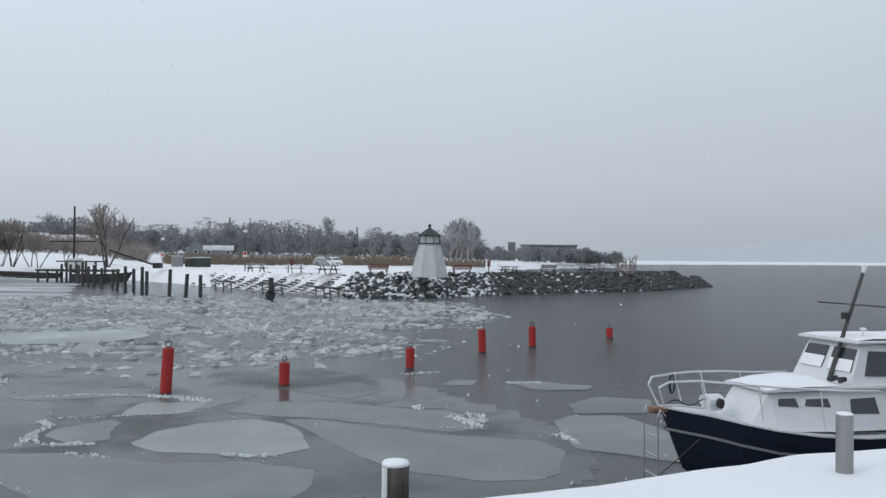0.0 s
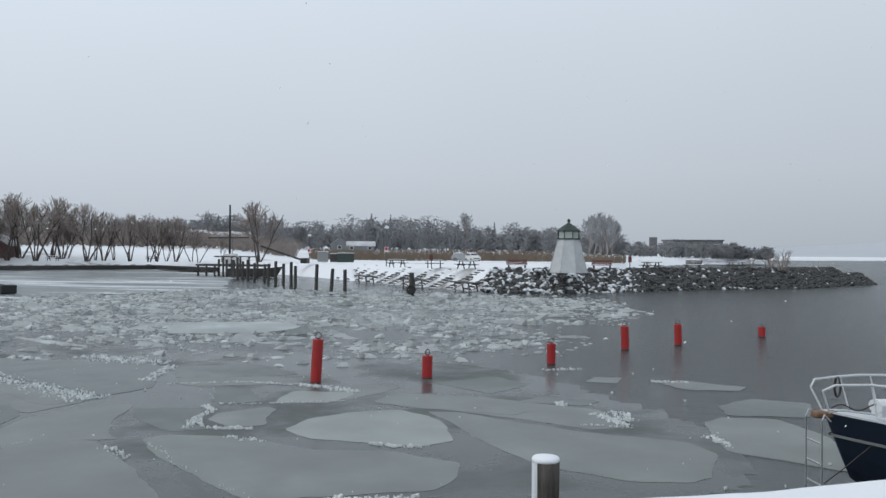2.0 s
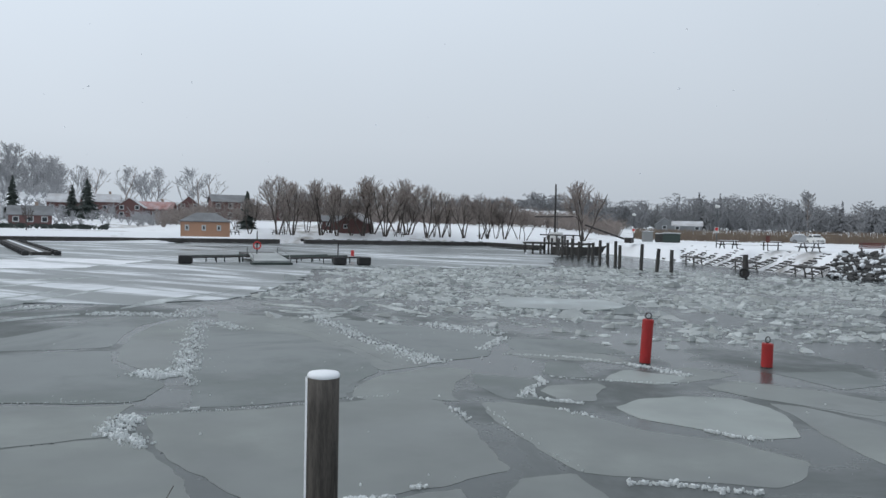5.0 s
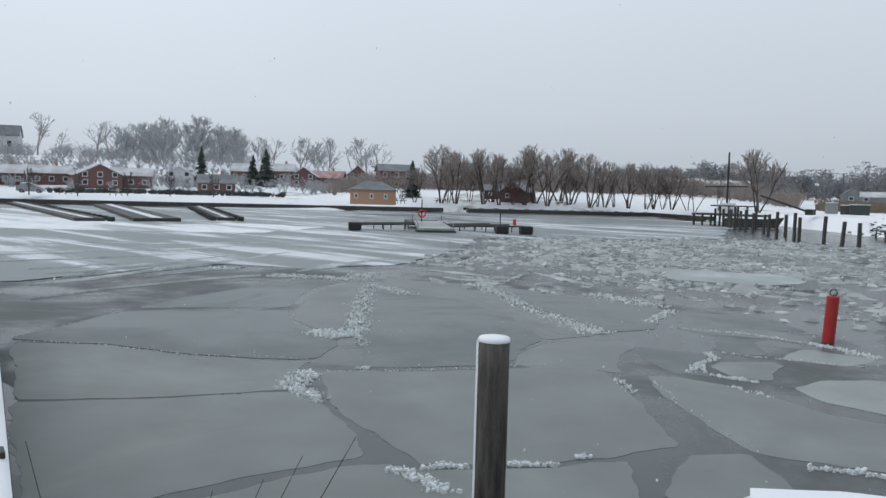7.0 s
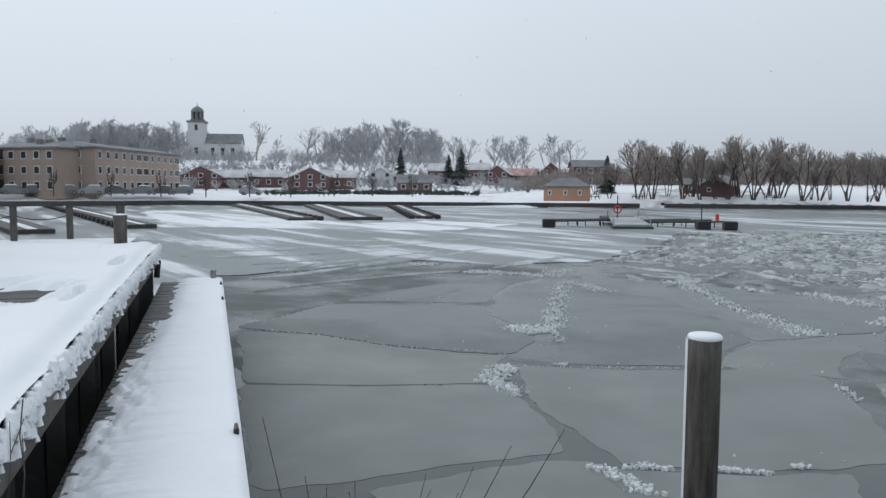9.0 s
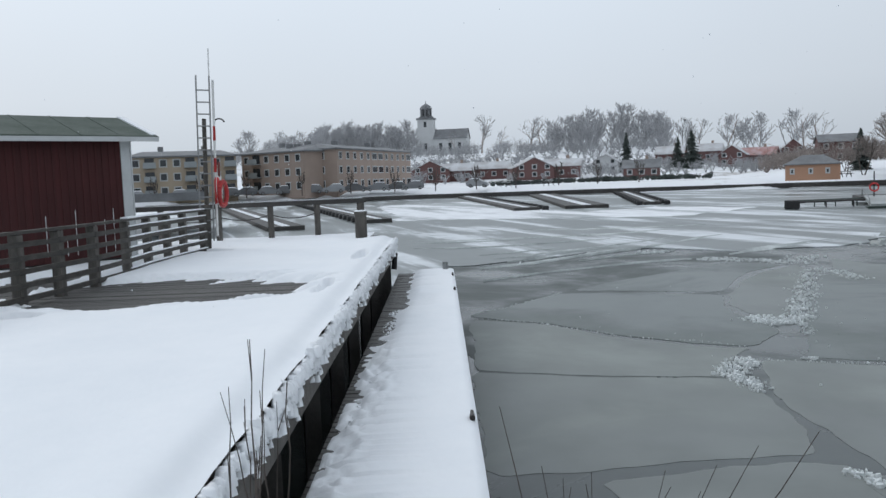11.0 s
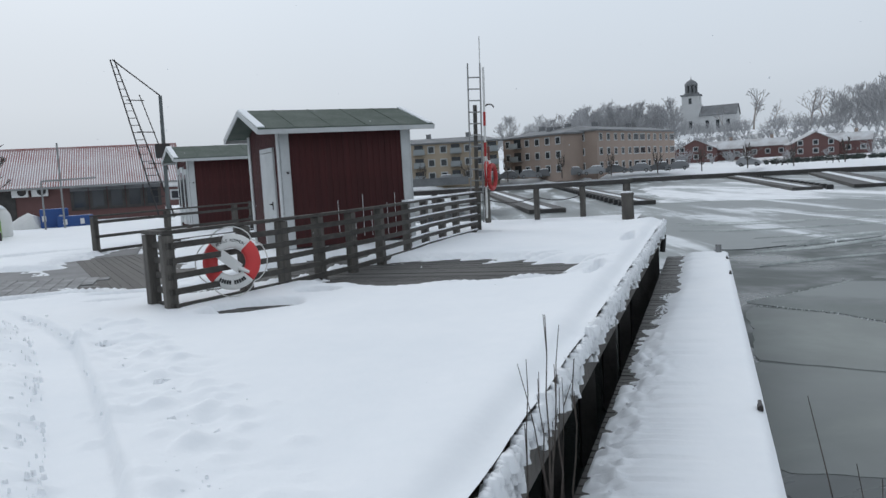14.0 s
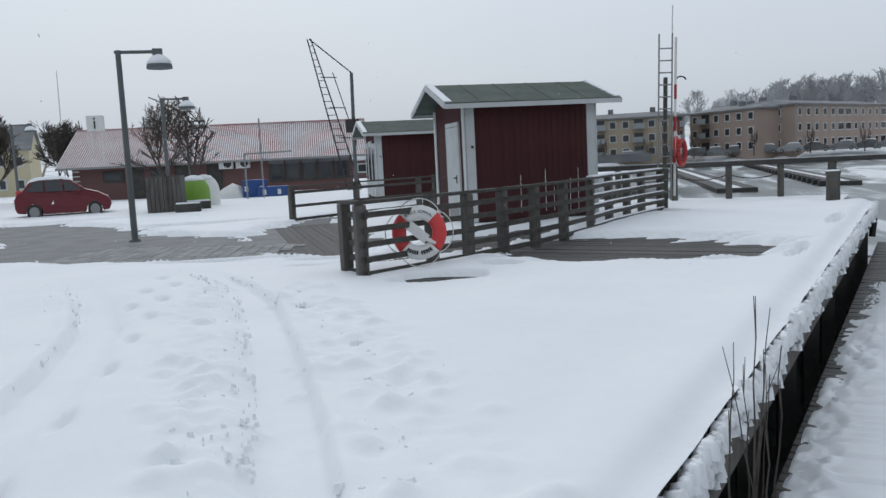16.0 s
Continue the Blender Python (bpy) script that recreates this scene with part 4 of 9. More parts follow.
def build_snow():
    """The lying snow on jetty and square: drifts, wheel ruts, footprints and wind-bared patches."""
    s = axis(-5.0, 62, 0.030, 2.6, 0.0085)
    w = -axis(-0.06, 48, 0.024, 2.0, 0.0085)
    S, Wd = np.meshgrid(s, w, indexing="ij")
    x = JO.x + JU.x * S + JN.x * Wd
    y = JO.y + JU.y * S + JN.y * Wd
    z = 0.11 + 0.022 * waves(x, y, 0.9, 21) + 0.010 * waves(x, y, 3.0, 22)
    edge = smooth(0.0, 0.30, -Wd)
    rim = 0.5 + 0.5 * waves(x, y, 4.5, 31)
    z += 0.05 * (1 - smooth(0.25, 0.9, -Wd)) * (S < 17.5)
    z = np.where(-Wd < 0.28, z - (0.05 + 0.05 * rim) * (1 - edge) ** 2, z)
    b = bare(x, y) + 0.36 * waves(x + y * 0.2, y * 0.35, 2.3, 23) + 0.62 * waves(x + 0.25 * y, y * 0.18, 9.0, 24)
    z -= 0.15 * smooth(-0.25, 0.25, b) * smooth(0.1, 0.5, -Wd + 0.25)
    for k, pts in enumerate(RUTS):
        d, side = line_dist(x, y, pts)
        near = side > 0
        if k == 1:
            near = ~near
        bed = np.where(near, smooth(0.20, 0.155, d), smooth(0.42, 0.10, d))
        fade = smooth(14.5, 10.5, np.hypot(x, y))
        z -= 0.105 * bed * fade
        z += 0.035 * np.exp(-((d - 0.24) / 0.07) ** 2) * near * (0.7 + 0.4 * waves(x, y, 5.0, 33)) * fade
    rng = np.random.RandomState(15)
    for i in range(15):
        t = i / 14
        cx = -3.6 - 7.2 * t + rng.normal(0, 0.05)
        cy = -3.5 - 3.5 * t + (0.16 if i % 2 else -0.16) - 0.5
        c, sn = math.cos(2.62), math.sin(2.62)
        u, v = (x - cx) * c - (y - cy) * sn, (x - cx) * sn + (y - cy) * c
        z -= 0.09 * np.exp(-((u / 0.19) ** 2 + (v / 0.06) ** 2) ** 2)
    for i in range(420):
        t = rng.uniform()
        base = RUTS[0]
        cx = -4.2 - 6.0 * t + rng.normal(0, 0.15)
        cy = -2.63 - 3.45 * t + rng.choice((-0.62, -0.5, -0.42, 0.5, 0.8, 1.1)) + rng.normal(0, 0.16)
        r = rng.uniform(0.03, 0.085)
        near = (np.abs(x - cx) < 0.25) & (np.abs(y - cy) < 0.25)
        z[near] += rng.choice((-0.6, 1.0)) * r * 0.55 * np.exp(-(((x[near] - cx) / r) ** 2 + ((y[near] - cy) / (r * 1.3)) ** 2))
    solid = smooth(-0.1, -0.35, b)
    z = np.maximum(z, 0.014 * solid - 0.05 * (1 - solid))
    z -= 0.05 * smooth(-1.4, -4.5, S)
    ok = (S < 19.6 + 0.0 * x) | (Wd < -7.5)
    ok &= ~((S > JETTY_LEN - 0.02) & (Wd > -0.62))
    ok &= ~((S > 20.5) & (Wd > -14.0))
    ns, nw = S.shape
    verts = np.stack([x, y, z], -1).reshape(-1, 3).tolist()
    okf = ok.ravel()
    faces = []
    for i in range(ns - 1):
        for j in range(nw - 1):
            a = i * nw + j
            if okf[a] and okf[a + nw] and okf[a + 1] and okf[a + nw + 1]:
                faces.append((a, a + 1, a + nw + 1, a + nw))
    ob = raw("snow", verts, faces, SNOW, smooth=True)
    tagged(ob, "fresh trodden snow with wheel ruts and footprints", "snow", kind="structure")


build_snow()


def snow_clods():
    """Lumps of snow thrown up beside the wheel ruts."""
    rng = np.random.RandomState(61)
    pl = []
    for _ in range(760):
        t = rng.uniform() ** 1.2
        k = rng.choice((0, 0, 0, 1))
        pts = RUTS[k]
        L = t * (len(pts) - 1.001)
        i = int(L)
        f = L - i
        x = pts[i][0] + (pts[i + 1][0] - pts[i][0]) * f
        y = pts[i][1] + (pts[i + 1][1] - pts[i][1]) * f
        o = -0.34 - 0.9 * rng.uniform() ** 1.6 if rng.uniform() < 0.5 else 0.30 + 1.2 * rng.uniform() ** 1.2
        if k == 1:
            o = -abs(o)
        x, y = x + 0.50 * o, y + 0.86 * o
        if y > -1.4 - (x + 4.7) * -0.29 - 0.4:
            continue
        pl.append((x, y, 0.10, rng.uniform(0.3, 1.2) ** 2 * (0.7 if o < 0 else 1.0)))
    chips("snow_clods", pl, SNOW, "small lumps of trodden snow beside the ruts", 0.010, 0.036, 0.6, 62, soft=True)


snow_clods()


def caked_snow():
    """Snow lumps stuck to the jetty's edge timbers."""
    rng = np.random.RandomState(41)
    pl = []
    for _ in range(7600):
        s = rng.uniform(-0.4, JETTY_LEN)
        d = abs(rng.normal(0, 0.13))
        keep = 0.75 + 0.8 * noise.noise((s * 1.3, 0, 0)) - d * 2.0
        if rng.uniform() < keep:
            p = jet(s, 0.045 + rng.uniform(0, 0.05) + 0.05 * max(0, 0.1 - d) * 5, 0.05 - d)
            pl.append((p.x, p.y, p.z, rng.uniform(0.5, 1.3)))
    chips("caked_snow", pl, SNOW, "lumps of snow caked on the jetty's edge", 0.020, 0.062, 0.8, 42, soft=True)


caked_snow()


def build_lower_dock():
    t = thing("lower_dock", Matrix(), "low floating timber dock under wind-packed snow", "dock")
    t["kind"] = "structure"
    top = -0.75
    L0, L1 = -3.0, 16.9
    bm = bmesh.new()
    beam(bm, jet(L0, 0.84, top - 0.25), jet(L1, 0.84, top - 0.25), 1.32, 0.36)
    part("float", bm, WOOD_DARK, t)
    rng = random.Random(3)
    n = 132
    bm0 = bmesh.new()
    box(bm0, (0, 0, 0), (0.125, 1.36, 0.04))
    me = bpy.data.meshes.new("plank")
    bm0.to_mesh(me)
    bm0.free()
    me.materials.append(WET_PLANK)
    for i in range(n):
        ob = new("plank", me)
        ob.parent = t
        p = jet(L0 + 0.08 + i * (L1 - L0 - 0.1) / n, 0.84, top - 0.045 + rng.uniform(-0.004, 0.004))
        ob.matrix_world = Matrix.Translation(p) @ JM
    # packed snow, blown off along the inner side
    s = axis(L0, L1, 0.04, 2.5, 0.012)
    w = np.linspace(0.17, 1.56, 66)
    S, Wd = np.meshgrid(s, w, indexing="ij")
    gaps = np.abs(((S - L0 - 0.08) / ((L1 - L0 - 0.1) / n) + 0.5) % 1.0 - 0.5)
    x = JO.x + JU.x * S + JN.x * Wd
    y = JO.y + JU.y * S + JN.y * Wd
    fr = 0.40 + 0.20 * waves(x, y, 0.9, 51) + 0.07 * waves(x, y, 5.0, 52) + 0.10 * waves(S * 40, S * 3, 0.7, 55) + np.where(S > 5, 0.1, 0)
    cover = smooth(-0.12, 0.25, Wd - fr)
    z = -0.80 + 0.115 * cover
    clump = smooth(-0.30, -0.05, Wd - fr + 0.05) * smooth(0.22, 0.0, Wd - fr)
    z += clump * (0.06 + 0.06 * waves(x, y, 13, 53) + 0.04 * waves(x, y, 29, 56)) * smooth(9.5, 6.0, S)
    z -= 0.055 * smooth(0.36, 0.47, gaps) * smooth(0.75, 0.15, Wd - fr) * (Wd > fr - 0.1)
    z += 0.01 * waves(x, y, 3.5, 54)
    z = np.where(Wd > 1.46, z - 0.35 * ((Wd - 1.46) / 0.1) ** 2 * 0.12, z)
    z = np.where(Wd < 0.2, np.minimum(z, -0.79), z)
    ns, nw = S.shape
    verts = np.stack([x, y, z], -1).reshape(-1, 3).tolist()
    faces = [(i * nw + j, i * nw + j + 1, (i + 1) * nw + j + 1, (i + 1) * nw + j) for i in range(ns - 1) for j in range(nw - 1)]
    bm = bmesh.new()
    snow = raw("packed_snow", verts, faces, SNOW, t, smooth=True)
    snow["label"] = "wind-packed snow layer with plank lines"
    bm = bmesh.new()
    beam(bm, jet(L0, 1.52, top - 0.06), jet(L1, 1.52, top - 0.06), 0.10, 0.12)
    part("kerb", bm, WOOD_DARK, t)
    bm = bmesh.new()
    rod(bm, jet(16.7, 1.35, -0.75), jet(16.7, 1.35, -0.50), 0.07, n=12)
    part("bollard", bm, GALV, t, "short steel bollard")
    for s in (4.05, 12.9, 15.4):
        bm = bmesh.new()
        box(bm, jet(s, 1.51, top + 0.07), (0.10, 0.05, 0.06), math.atan2(JU.y, JU.x), 0.012)
        rod(bm, jet(s - 0.09, 1.51, top + 0.10), jet(s + 0.09, 1.51, top + 0.10), 0.018, n=8)
        part("cleat", bm, IRON, t)
    rng = np.random.RandomState(91)
    pl = []
    for _ in range(2600):
        sv = rng.uniform(-1.5, 11.0)
        wv = 0.36 + 0.10 * noise.noise((sv * 0.9, 3.0, 0)) + rng.normal(0, 0.11)
        if wv > 0.2 and noise.noise((sv * 2.1, wv * 2.5, 1.0)) > -0.28:
            p = jet(sv, wv + 0.10, top - 0.03)
            pl.append((p.x, p.y, p.z, rng.uniform(0.3, 1.2) ** 1.4 * (1.0 if sv < 6 else 0.6)))
    chips("wind_clumps", pl, SNOW, "crumbly clumps of snow along the dock's bare strip", 0.018, 0.058, 0.6, 92, soft=True)


build_lower_dock()


def build_quay():
    """The stone quay underfoot with its snow, beside the moored boat."""
    t = thing("quay", Matrix(), "low quay with a smooth layer of snow on top", "quay")
    t["kind"] = "structure"
    edge = [(-2.93, 3.58), (-2.55, 3.88), (-0.47, 4.81), (0.34, 5.16), (1.57, 5.76), (2.25, 6.14), (3.13, 6.40), (9, 8.6), (16, 11.2), (16, -6), (-2.4, -6), (-3.2, 1.2)]
    bm = bmesh.new()
    prism(bm, [(x, y) for x, y in edge][::-1], -2.6, -0.09)
    part("quay_wall", bm, STONE, t)
    bm = bmesh.new()
    prism(bm, [(x, y) for x, y in edge][::-1], -0.088, -0.06)
    part("snow_bed", bm, SNOW, t, "thin trodden snow on the quay")
    s = np.linspace(0, 1, 220)
    pts = np.array(edge[:9])
    cum = np.concatenate([[0], np.cumsum(np.hypot(*np.diff(pts, axis=0).T))])
    ex, ey = np.interp(s * cum[-1], cum, pts[:, 0]), np.interp(s * cum[-1], cum, pts[:, 1])
    rows = np.concatenate([np.linspace(0, 0.4, 12), np.linspace(0.5, 7, 26)])
    verts, faces = [], []
    for a, b in zip(ex, ey):
        wob = 0.03 * nz2(a, b, 2.2)
        for r in rows:
            z = 0.01 + 0.02 * nz2(a, b - r, 0.8) - (0.07 * max(0, 1 - r / 0.16) ** 2)
            verts.append((a + 0.42 * (r + wob - 0.09) * 0.9, b - (r + wob - 0.09) * 0.9, z))
    k = len(rows)
    faces = [(i * k + j, i * k + j + 1, (i + 1) * k + j + 1, (i + 1) * k + j) for i in range(len(ex) - 1) for j in range(k - 1)]
    sn = raw("snow_layer", verts, faces, SNOW, t, smooth=True)
    sn["label"] = "smooth snow layer"


build_quay()


def build_paving():
    """Paving of the square: stone slabs in a bond, laid bare by the wind in places."""
    t = thing("paving", Matrix(), "grey paving stones under thin snow", "paving")
    t["kind"] = "structure"
    bm = bmesh.new()
    prism(bm, [(-9.6, -8.0), (-13.6, -6.7), (-28, -12), (-40, -20), (-34, -34), (-10, -24)], -0.12, -0.005)
    part("bedding", bm, PAVING, t)
    bm = bmesh.new()
    box(bm, (0, 0, 0), (0.40, 0.20, 0.03))
    me = bpy.data.meshes.new("paving_stone")
    bm.to_mesh(me)
    bm.free()
    me.materials.append(PAVING)
    ang = radians(20)
    R = Matrix.Rotation(ang, 4, "Z")
    rng = random.Random(9)
    n = 0
    for i in range(-30, 30):
        for j in range(-50, 50):
            if n >= 300:
                break
            p = Vector((-13.8, -9.6, 0.003)) + R @ Vector((i * 0.412 + (j % 2) * 0.2, j * 0.212, 0))
            if abs(p.x + 14.0) < 1.9 and abs(p.y + 9.9) < 2.2:
                ob = new("paving_stone", me)
                ob.parent = t
                ob.matrix_world = Matrix.Translation(p + Vector((0, 0, rng.uniform(-0.003, 0.003)))) @ R
                n += 1


build_paving()


# ---- things on the water ----
def spar_buoy(x, y, h, r, lean, turn):
    m = Matrix.Translation((x, y, WATER)) @ Matrix.Rotation(turn, 4, "Z") @ Matrix.Rotation(lean, 4, "Y")
    t = thing("mooring_buoy", m, "red cylindrical mooring buoy standing in the icy water", "buoy", "red buoys in a line")
    bm = bmesh.new()
    loft(bm, [circle((0, 0), r * k, z, 18) for k, z in ((0.98, -0.9), (1.0, 0.0), (1.0, h - 0.02), (0.96, h), (0.5, h + 0.005))])
    part("body", bm, BUOY_RED, t, smooth=False)
    bm = bmesh.new()
    loft(bm, [circle((0, 0), r * 1.012, z, 18) for z in (-0.02, 0.035)], cap=False)
    part("waterline_band", bm, WOOD_DARK, t, "dark wet band at the waterline")
    bm = bmesh.new()
    pts = [(0.075 * math.cos(a), 0, h + 0.085 + 0.075 * math.sin(a)) for a in np.linspace(-1.5, 4.7, 14)]
    tube(bm, pts, 0.013, 6)
    rod(bm, (0, 0, h), (0, 0, h + 0.03), 0.03, n=8)
    part("ring", bm, IRON, t, "iron mooring ring")
    return t


for x, y, h, r, l, a in ((-7.37, 18.5, 1.10, 0.135, 0.05, 0.2), (-4.8, 19.83, 0.60, 0.135, 0.02, 1.0), (-1.72, 23.27, 0.62, 0.13, 0.0, 0.5), (0.65, 27.46, 0.82, 0.135, -0.04, 0.3), (2.63, 29.4, 0.76, 0.135, -0.03, 0.1), (6.29, 33.12, 0.42, 0.14, 0.02, 2.0)):
    spar_buoy(x, y, h, r, l, a)


def mooring_post(x, y, top, r, label):
    t = thing("mooring_post", Matrix.Translation((x, y, WATER)), label, "post")
    H = top - WATER
    bm = bmesh.new()
    n = 22
    rings = []
    for z in np.linspace(-0.8, H, 14):
        rings.append([(r * (1 + 0.03 * nz2(math.cos(6.283 * i / n) * 2, math.sin(6.283 * i / n) * 2 + z, 1.5)) * math.cos(6.283 * i / n), r * (1 + 0.03 * nz2(math.sin(6.283 * i / n) * 2, z, 2)) * math.sin(6.283 * i / n), z) for i in range(n)])
    loft(bm, rings)
    part("trunk", bm, POST_WOOD, t, smooth=True)
    bm = bmesh.new()
    loft(bm, [circle((0, 0), r * k, H + z, n) for k, z in ((0.99, -0.008), (1.03, 0.0), (1.03, 0.014), (0.94, 0.030), (0.6, 0.038), (0.1, 0.040))])
    part("snow_cap", bm, SNOW, t, "cap of fresh snow", smooth=True)
    bm = bmesh.new()
    # snow driven against the weather side
    rows = []
    for z in np.linspace(0.2, H, 12):
        a0 = math.pi * 1.02
        rows.append([((r * 1.02 + 0.012 * (k in (1, 2, 3))) * math.cos(a0 + (k - 2) * 0.16), (r * 1.02 + 0.012 * (k in (1, 2, 3))) * math.sin(a0 + (k - 2) * 0.16), z) for k in range(5)])
    loft(bm, rows, close=False, cap=False)
    ob = part("driven_snow", bm, SNOW, t, "strip of wind-driven snow")
    ob.rotation_euler = (0, 0, radians(35))
    return t


mooring_post(-5.03, 3.86, 0.462, 0.119, "thick weathered timber mooring post capped with snow")
mooring_post(-1.17, 6.12, -0.11, 0.115, "short weathered timber mooring post capped with snow")


def quay_bollard():
    t = thing("quay_bollard", Matrix.Translation((2.36, 5.55, -0.03)), "galvanised steel bollard standing in the quay's snow", "bollard")
    bm = bmesh.new()
    loft(bm, [circle((0, 0), r, z, 20) for r, z in ((0.095, 0), (0.095, 0.03), (0.064, 0.035), (0.064, 0.475), (0.060, 0.488))])
    part("pipe", bm, GALV, t)
    bm = bmesh.new()
    loft(bm, [circle((0, 0), r, z, 20) for r, z in ((0.060, 0.486), (0.063, 0.492), (0.052, 0.500), (0.02, 0.504))])
    part("snow_cap", bm, SNOW, t, smooth=True)


quay_bollard()


# ---- the moored boat ----
def build_boat():
    """Bow to the west, moored along the quay: x runs from the stem aft."""
    m = Matrix.Translation((2.78, 11.45, WATER)) @ Matrix.Rotation(radians(14), 4, "Z") @ Matrix.Diagonal((0.50, 0.74, 0.76, 1))
    t = thing("motor_boat", m, "moored navy and white motor cruiser, snowed over", "boat")
    L, B = 14.0, 1.42
    st = [0, 0.25, 0.7, 1.4, 2.3, 3.5, 5.0, 9.0, L]
    half = [0.03, 0.26, 0.58, 0.92, 1.18, 1.36, B, B, 1.32]
    sheer = [1.42, 1.38, 1.31, 1.20, 1.09, 0.99, 0.92, 0.88, 0.88]
    stem = [-0.55, -0.38, -0.08, 0.0, 0, 0, 0, 0, 0]
    rings = []
    for x, b, s, rk in zip(st, half, sheer, stem):
        lo = 0.55 * max(0.0, 1 - x / 0.9)
        prof = [(-0.35 + lo, 0.08 * b), (-0.05 + lo * 0.9, 0.55 * b), (0.45 + lo * 0.4, 0.83 * b), (s - 0.24, 0.96 * b), (s, b)]
        r = [(x + rk * ((z + 0.35) / (s + 0.35)) + 0.55 * (1 - (z + 0.35) / (s + 0.35)) * max(0, 1 - x / 2.0), y, z) for z, y in prof]
        rings.append(r + [(px, -py, pz) for px, py, pz in r[::-1]])
    bm = bmesh.new()
    loft(bm, rings, close=True)
    hull = part("hull", bm, NAVY, t, "glossy navy blue hull")
    for sgn in (1, -1):
        bm = bmesh.new()
        pts = [Vector((r[3][0], (r[3][1] * 0.97 + 0.012) * sgn, r[3][2] - 0.17)) for r in rings]
        for a, b in zip(pts, pts[1:]):
            beam(bm, a, b, 0.02, 0.05)
        part("stripe", bm, GALV, hull, "grey hull stripe")
    bm = bmesh.new()
    top = [[(r[4][0], r[4][1] * k, r[4][2] + 0.03 * (1 - abs(k))) for k in (1, 0.6, 0, -0.6, -1)] for r in rings]
    loft(bm, top, close=False, cap=False)
    for sgn in (1, -1):
        pts = [Vector((r[4][0], r[4][1] * sgn, r[4][2] + 0.025)) for r in rings]
        for a, b in zip(pts, pts[1:]):
            beam(bm, a, b, 0.04, 0.03)
    part("deck", bm, GELCOAT, t, "white deck under thin snow")
    # fore cabin with sloping front
    bm = bmesh.new()
    cab = [[(2.0, y, 1.20) for y in (0.62, -0.62)], [(2.55, y, 1.72) for y in (0.60, -0.60)], [(4.6, y, 1.80) for y in (0.92, -0.92)], [(11.5, y, 1.72) for y in (0.95, -0.95)]]
    base = [(1.9, 0.72), (2.6, 0.86), (4.6, 1.12), (11.5, 1.15)]
    rr = []
    for (bx, by), c in zip(base, cab):
        rr.append([(bx, by, 1.02), (c[0][0], c[0][1], c[0][2]), (c[1][0], c[1][1], c[1][2]), (bx, -by, 1.02)])
    loft(bm, rr)
    cabin = part("fore_cabin", bm, GELCOAT, t, "low white fore cabin with dark windows")
    bm = bmesh.new()
    loft(bm, [[(2.35, 0.72, 1.76), (2.35, -0.72, 1.76), (2.35, -0.72, 1.80), (2.35, 0.72, 1.80)], [(4.7, 1.06, 1.83), (4.7, -1.06, 1.83), (4.7, -1.06, 1.88), (4.7, 1.06, 1.88)], [(11.6, 1.06, 1.76), (11.6, -1.06, 1.76), (11.6, -1.06, 1.81), (11.6, 1.06, 1.81)]])
    part("cabin_roof", bm, GELCOAT, cabin)
    bm = bmesh.new()
    loft(bm, [[(2.4, 0.68, 1.80), (2.4, 0, 1.83), (2.4, -0.68, 1.80)], [(3.4, 0.85, 1.87), (3.4, 0, 1.93), (3.4, -0.85, 1.87)], [(4.6, 1.0, 1.89), (4.6, 0, 1.96), (4.6, -1.0, 1.89)]], close=False, cap=False)
    part("snow", bm, SNOW, cabin, "snow lying on the cabin roof", smooth=True)

    def pane(pts, parent, n=(0, 0, 0)):
        bm = bmesh.new()
        a = [bm.verts.new(Vector(p)) for p in pts]
        b = [bm.verts.new(Vector(p) + Vector(n)) for p in pts]
        k = len(a)
        bm.faces.new(a)
        bm.faces.new(b[::-1])
        for i in range(k):
            bm.faces.new((a[i], b[i], b[(i + 1) % k], a[(i + 1) % k]))
        bmesh.ops.recalc_face_normals(bm, faces=bm.faces)
        return part("window", bm, GLASS_D, parent, "dark window half covered in snow")

    for s in (1, -1):
        for x0, x1 in ((2.75, 3.35), (3.55, 4.3), (4.9, 5.9), (6.2, 7.2)):
            def side(x, k):
                t2 = (x - 2.6) / 2.0 if x < 4.6 else 1 + (x - 4.6) / 3.3 * 0.1
                by, cy = 0.86 + 0.26 * min(t2, 1.05), 0.60 + 0.32 * min(t2, 1.02)
                z = 1.02 + k * 0.72
                return (x, s * (by + (cy - by) * k + 0.012), z)
            lo = 0.66 if x0 < 4 else 0.45
            pane([side(x0, lo), side(x1, lo - 0.03), side(x1 - 0.06, 0.86), side(x0 + 0.06, 0.84)], cabin, (0, -0.03 * s, 0))
    # wheelhouse
    bm = bmesh.new()
    loft(bm, [[(5.05, 0.90, 1.84), (5.05, -0.90, 1.84), (10.2, -0.9, 1.80), (10.2, 0.9, 1.80)], [(5.62, 0.78, 2.68), (5.62, -0.78, 2.68), (10.1, -0.8, 2.58), (10.1, 0.8, 2.58)]])
    wh = part("wheelhouse", bm, GELCOAT, t, "white wheelhouse with raked windscreen")
    bm = bmesh.new()
    box(bm, (8.2, 0, 2.72), (5.8, 1.85, 0.06), 0, 0.02)
    part("roof", bm, GELCOAT, wh)
    bm = bmesh.new()
    loft(bm, [[(5.34, 0.88, 2.755), (5.34, 0, 2.76), (5.34, -0.88, 2.755)], [(5.9, 0.88, 2.79), (5.9, 0, 2.83), (5.9, -0.88, 2.79)], [(10.3, 0.88, 2.755), (10.3, 0, 2.77), (10.3, -0.88, 2.755)]], close=False, cap=False)
    part("roof_snow", bm, SNOW, wh, "snow on the wheelhouse roof", smooth=True)

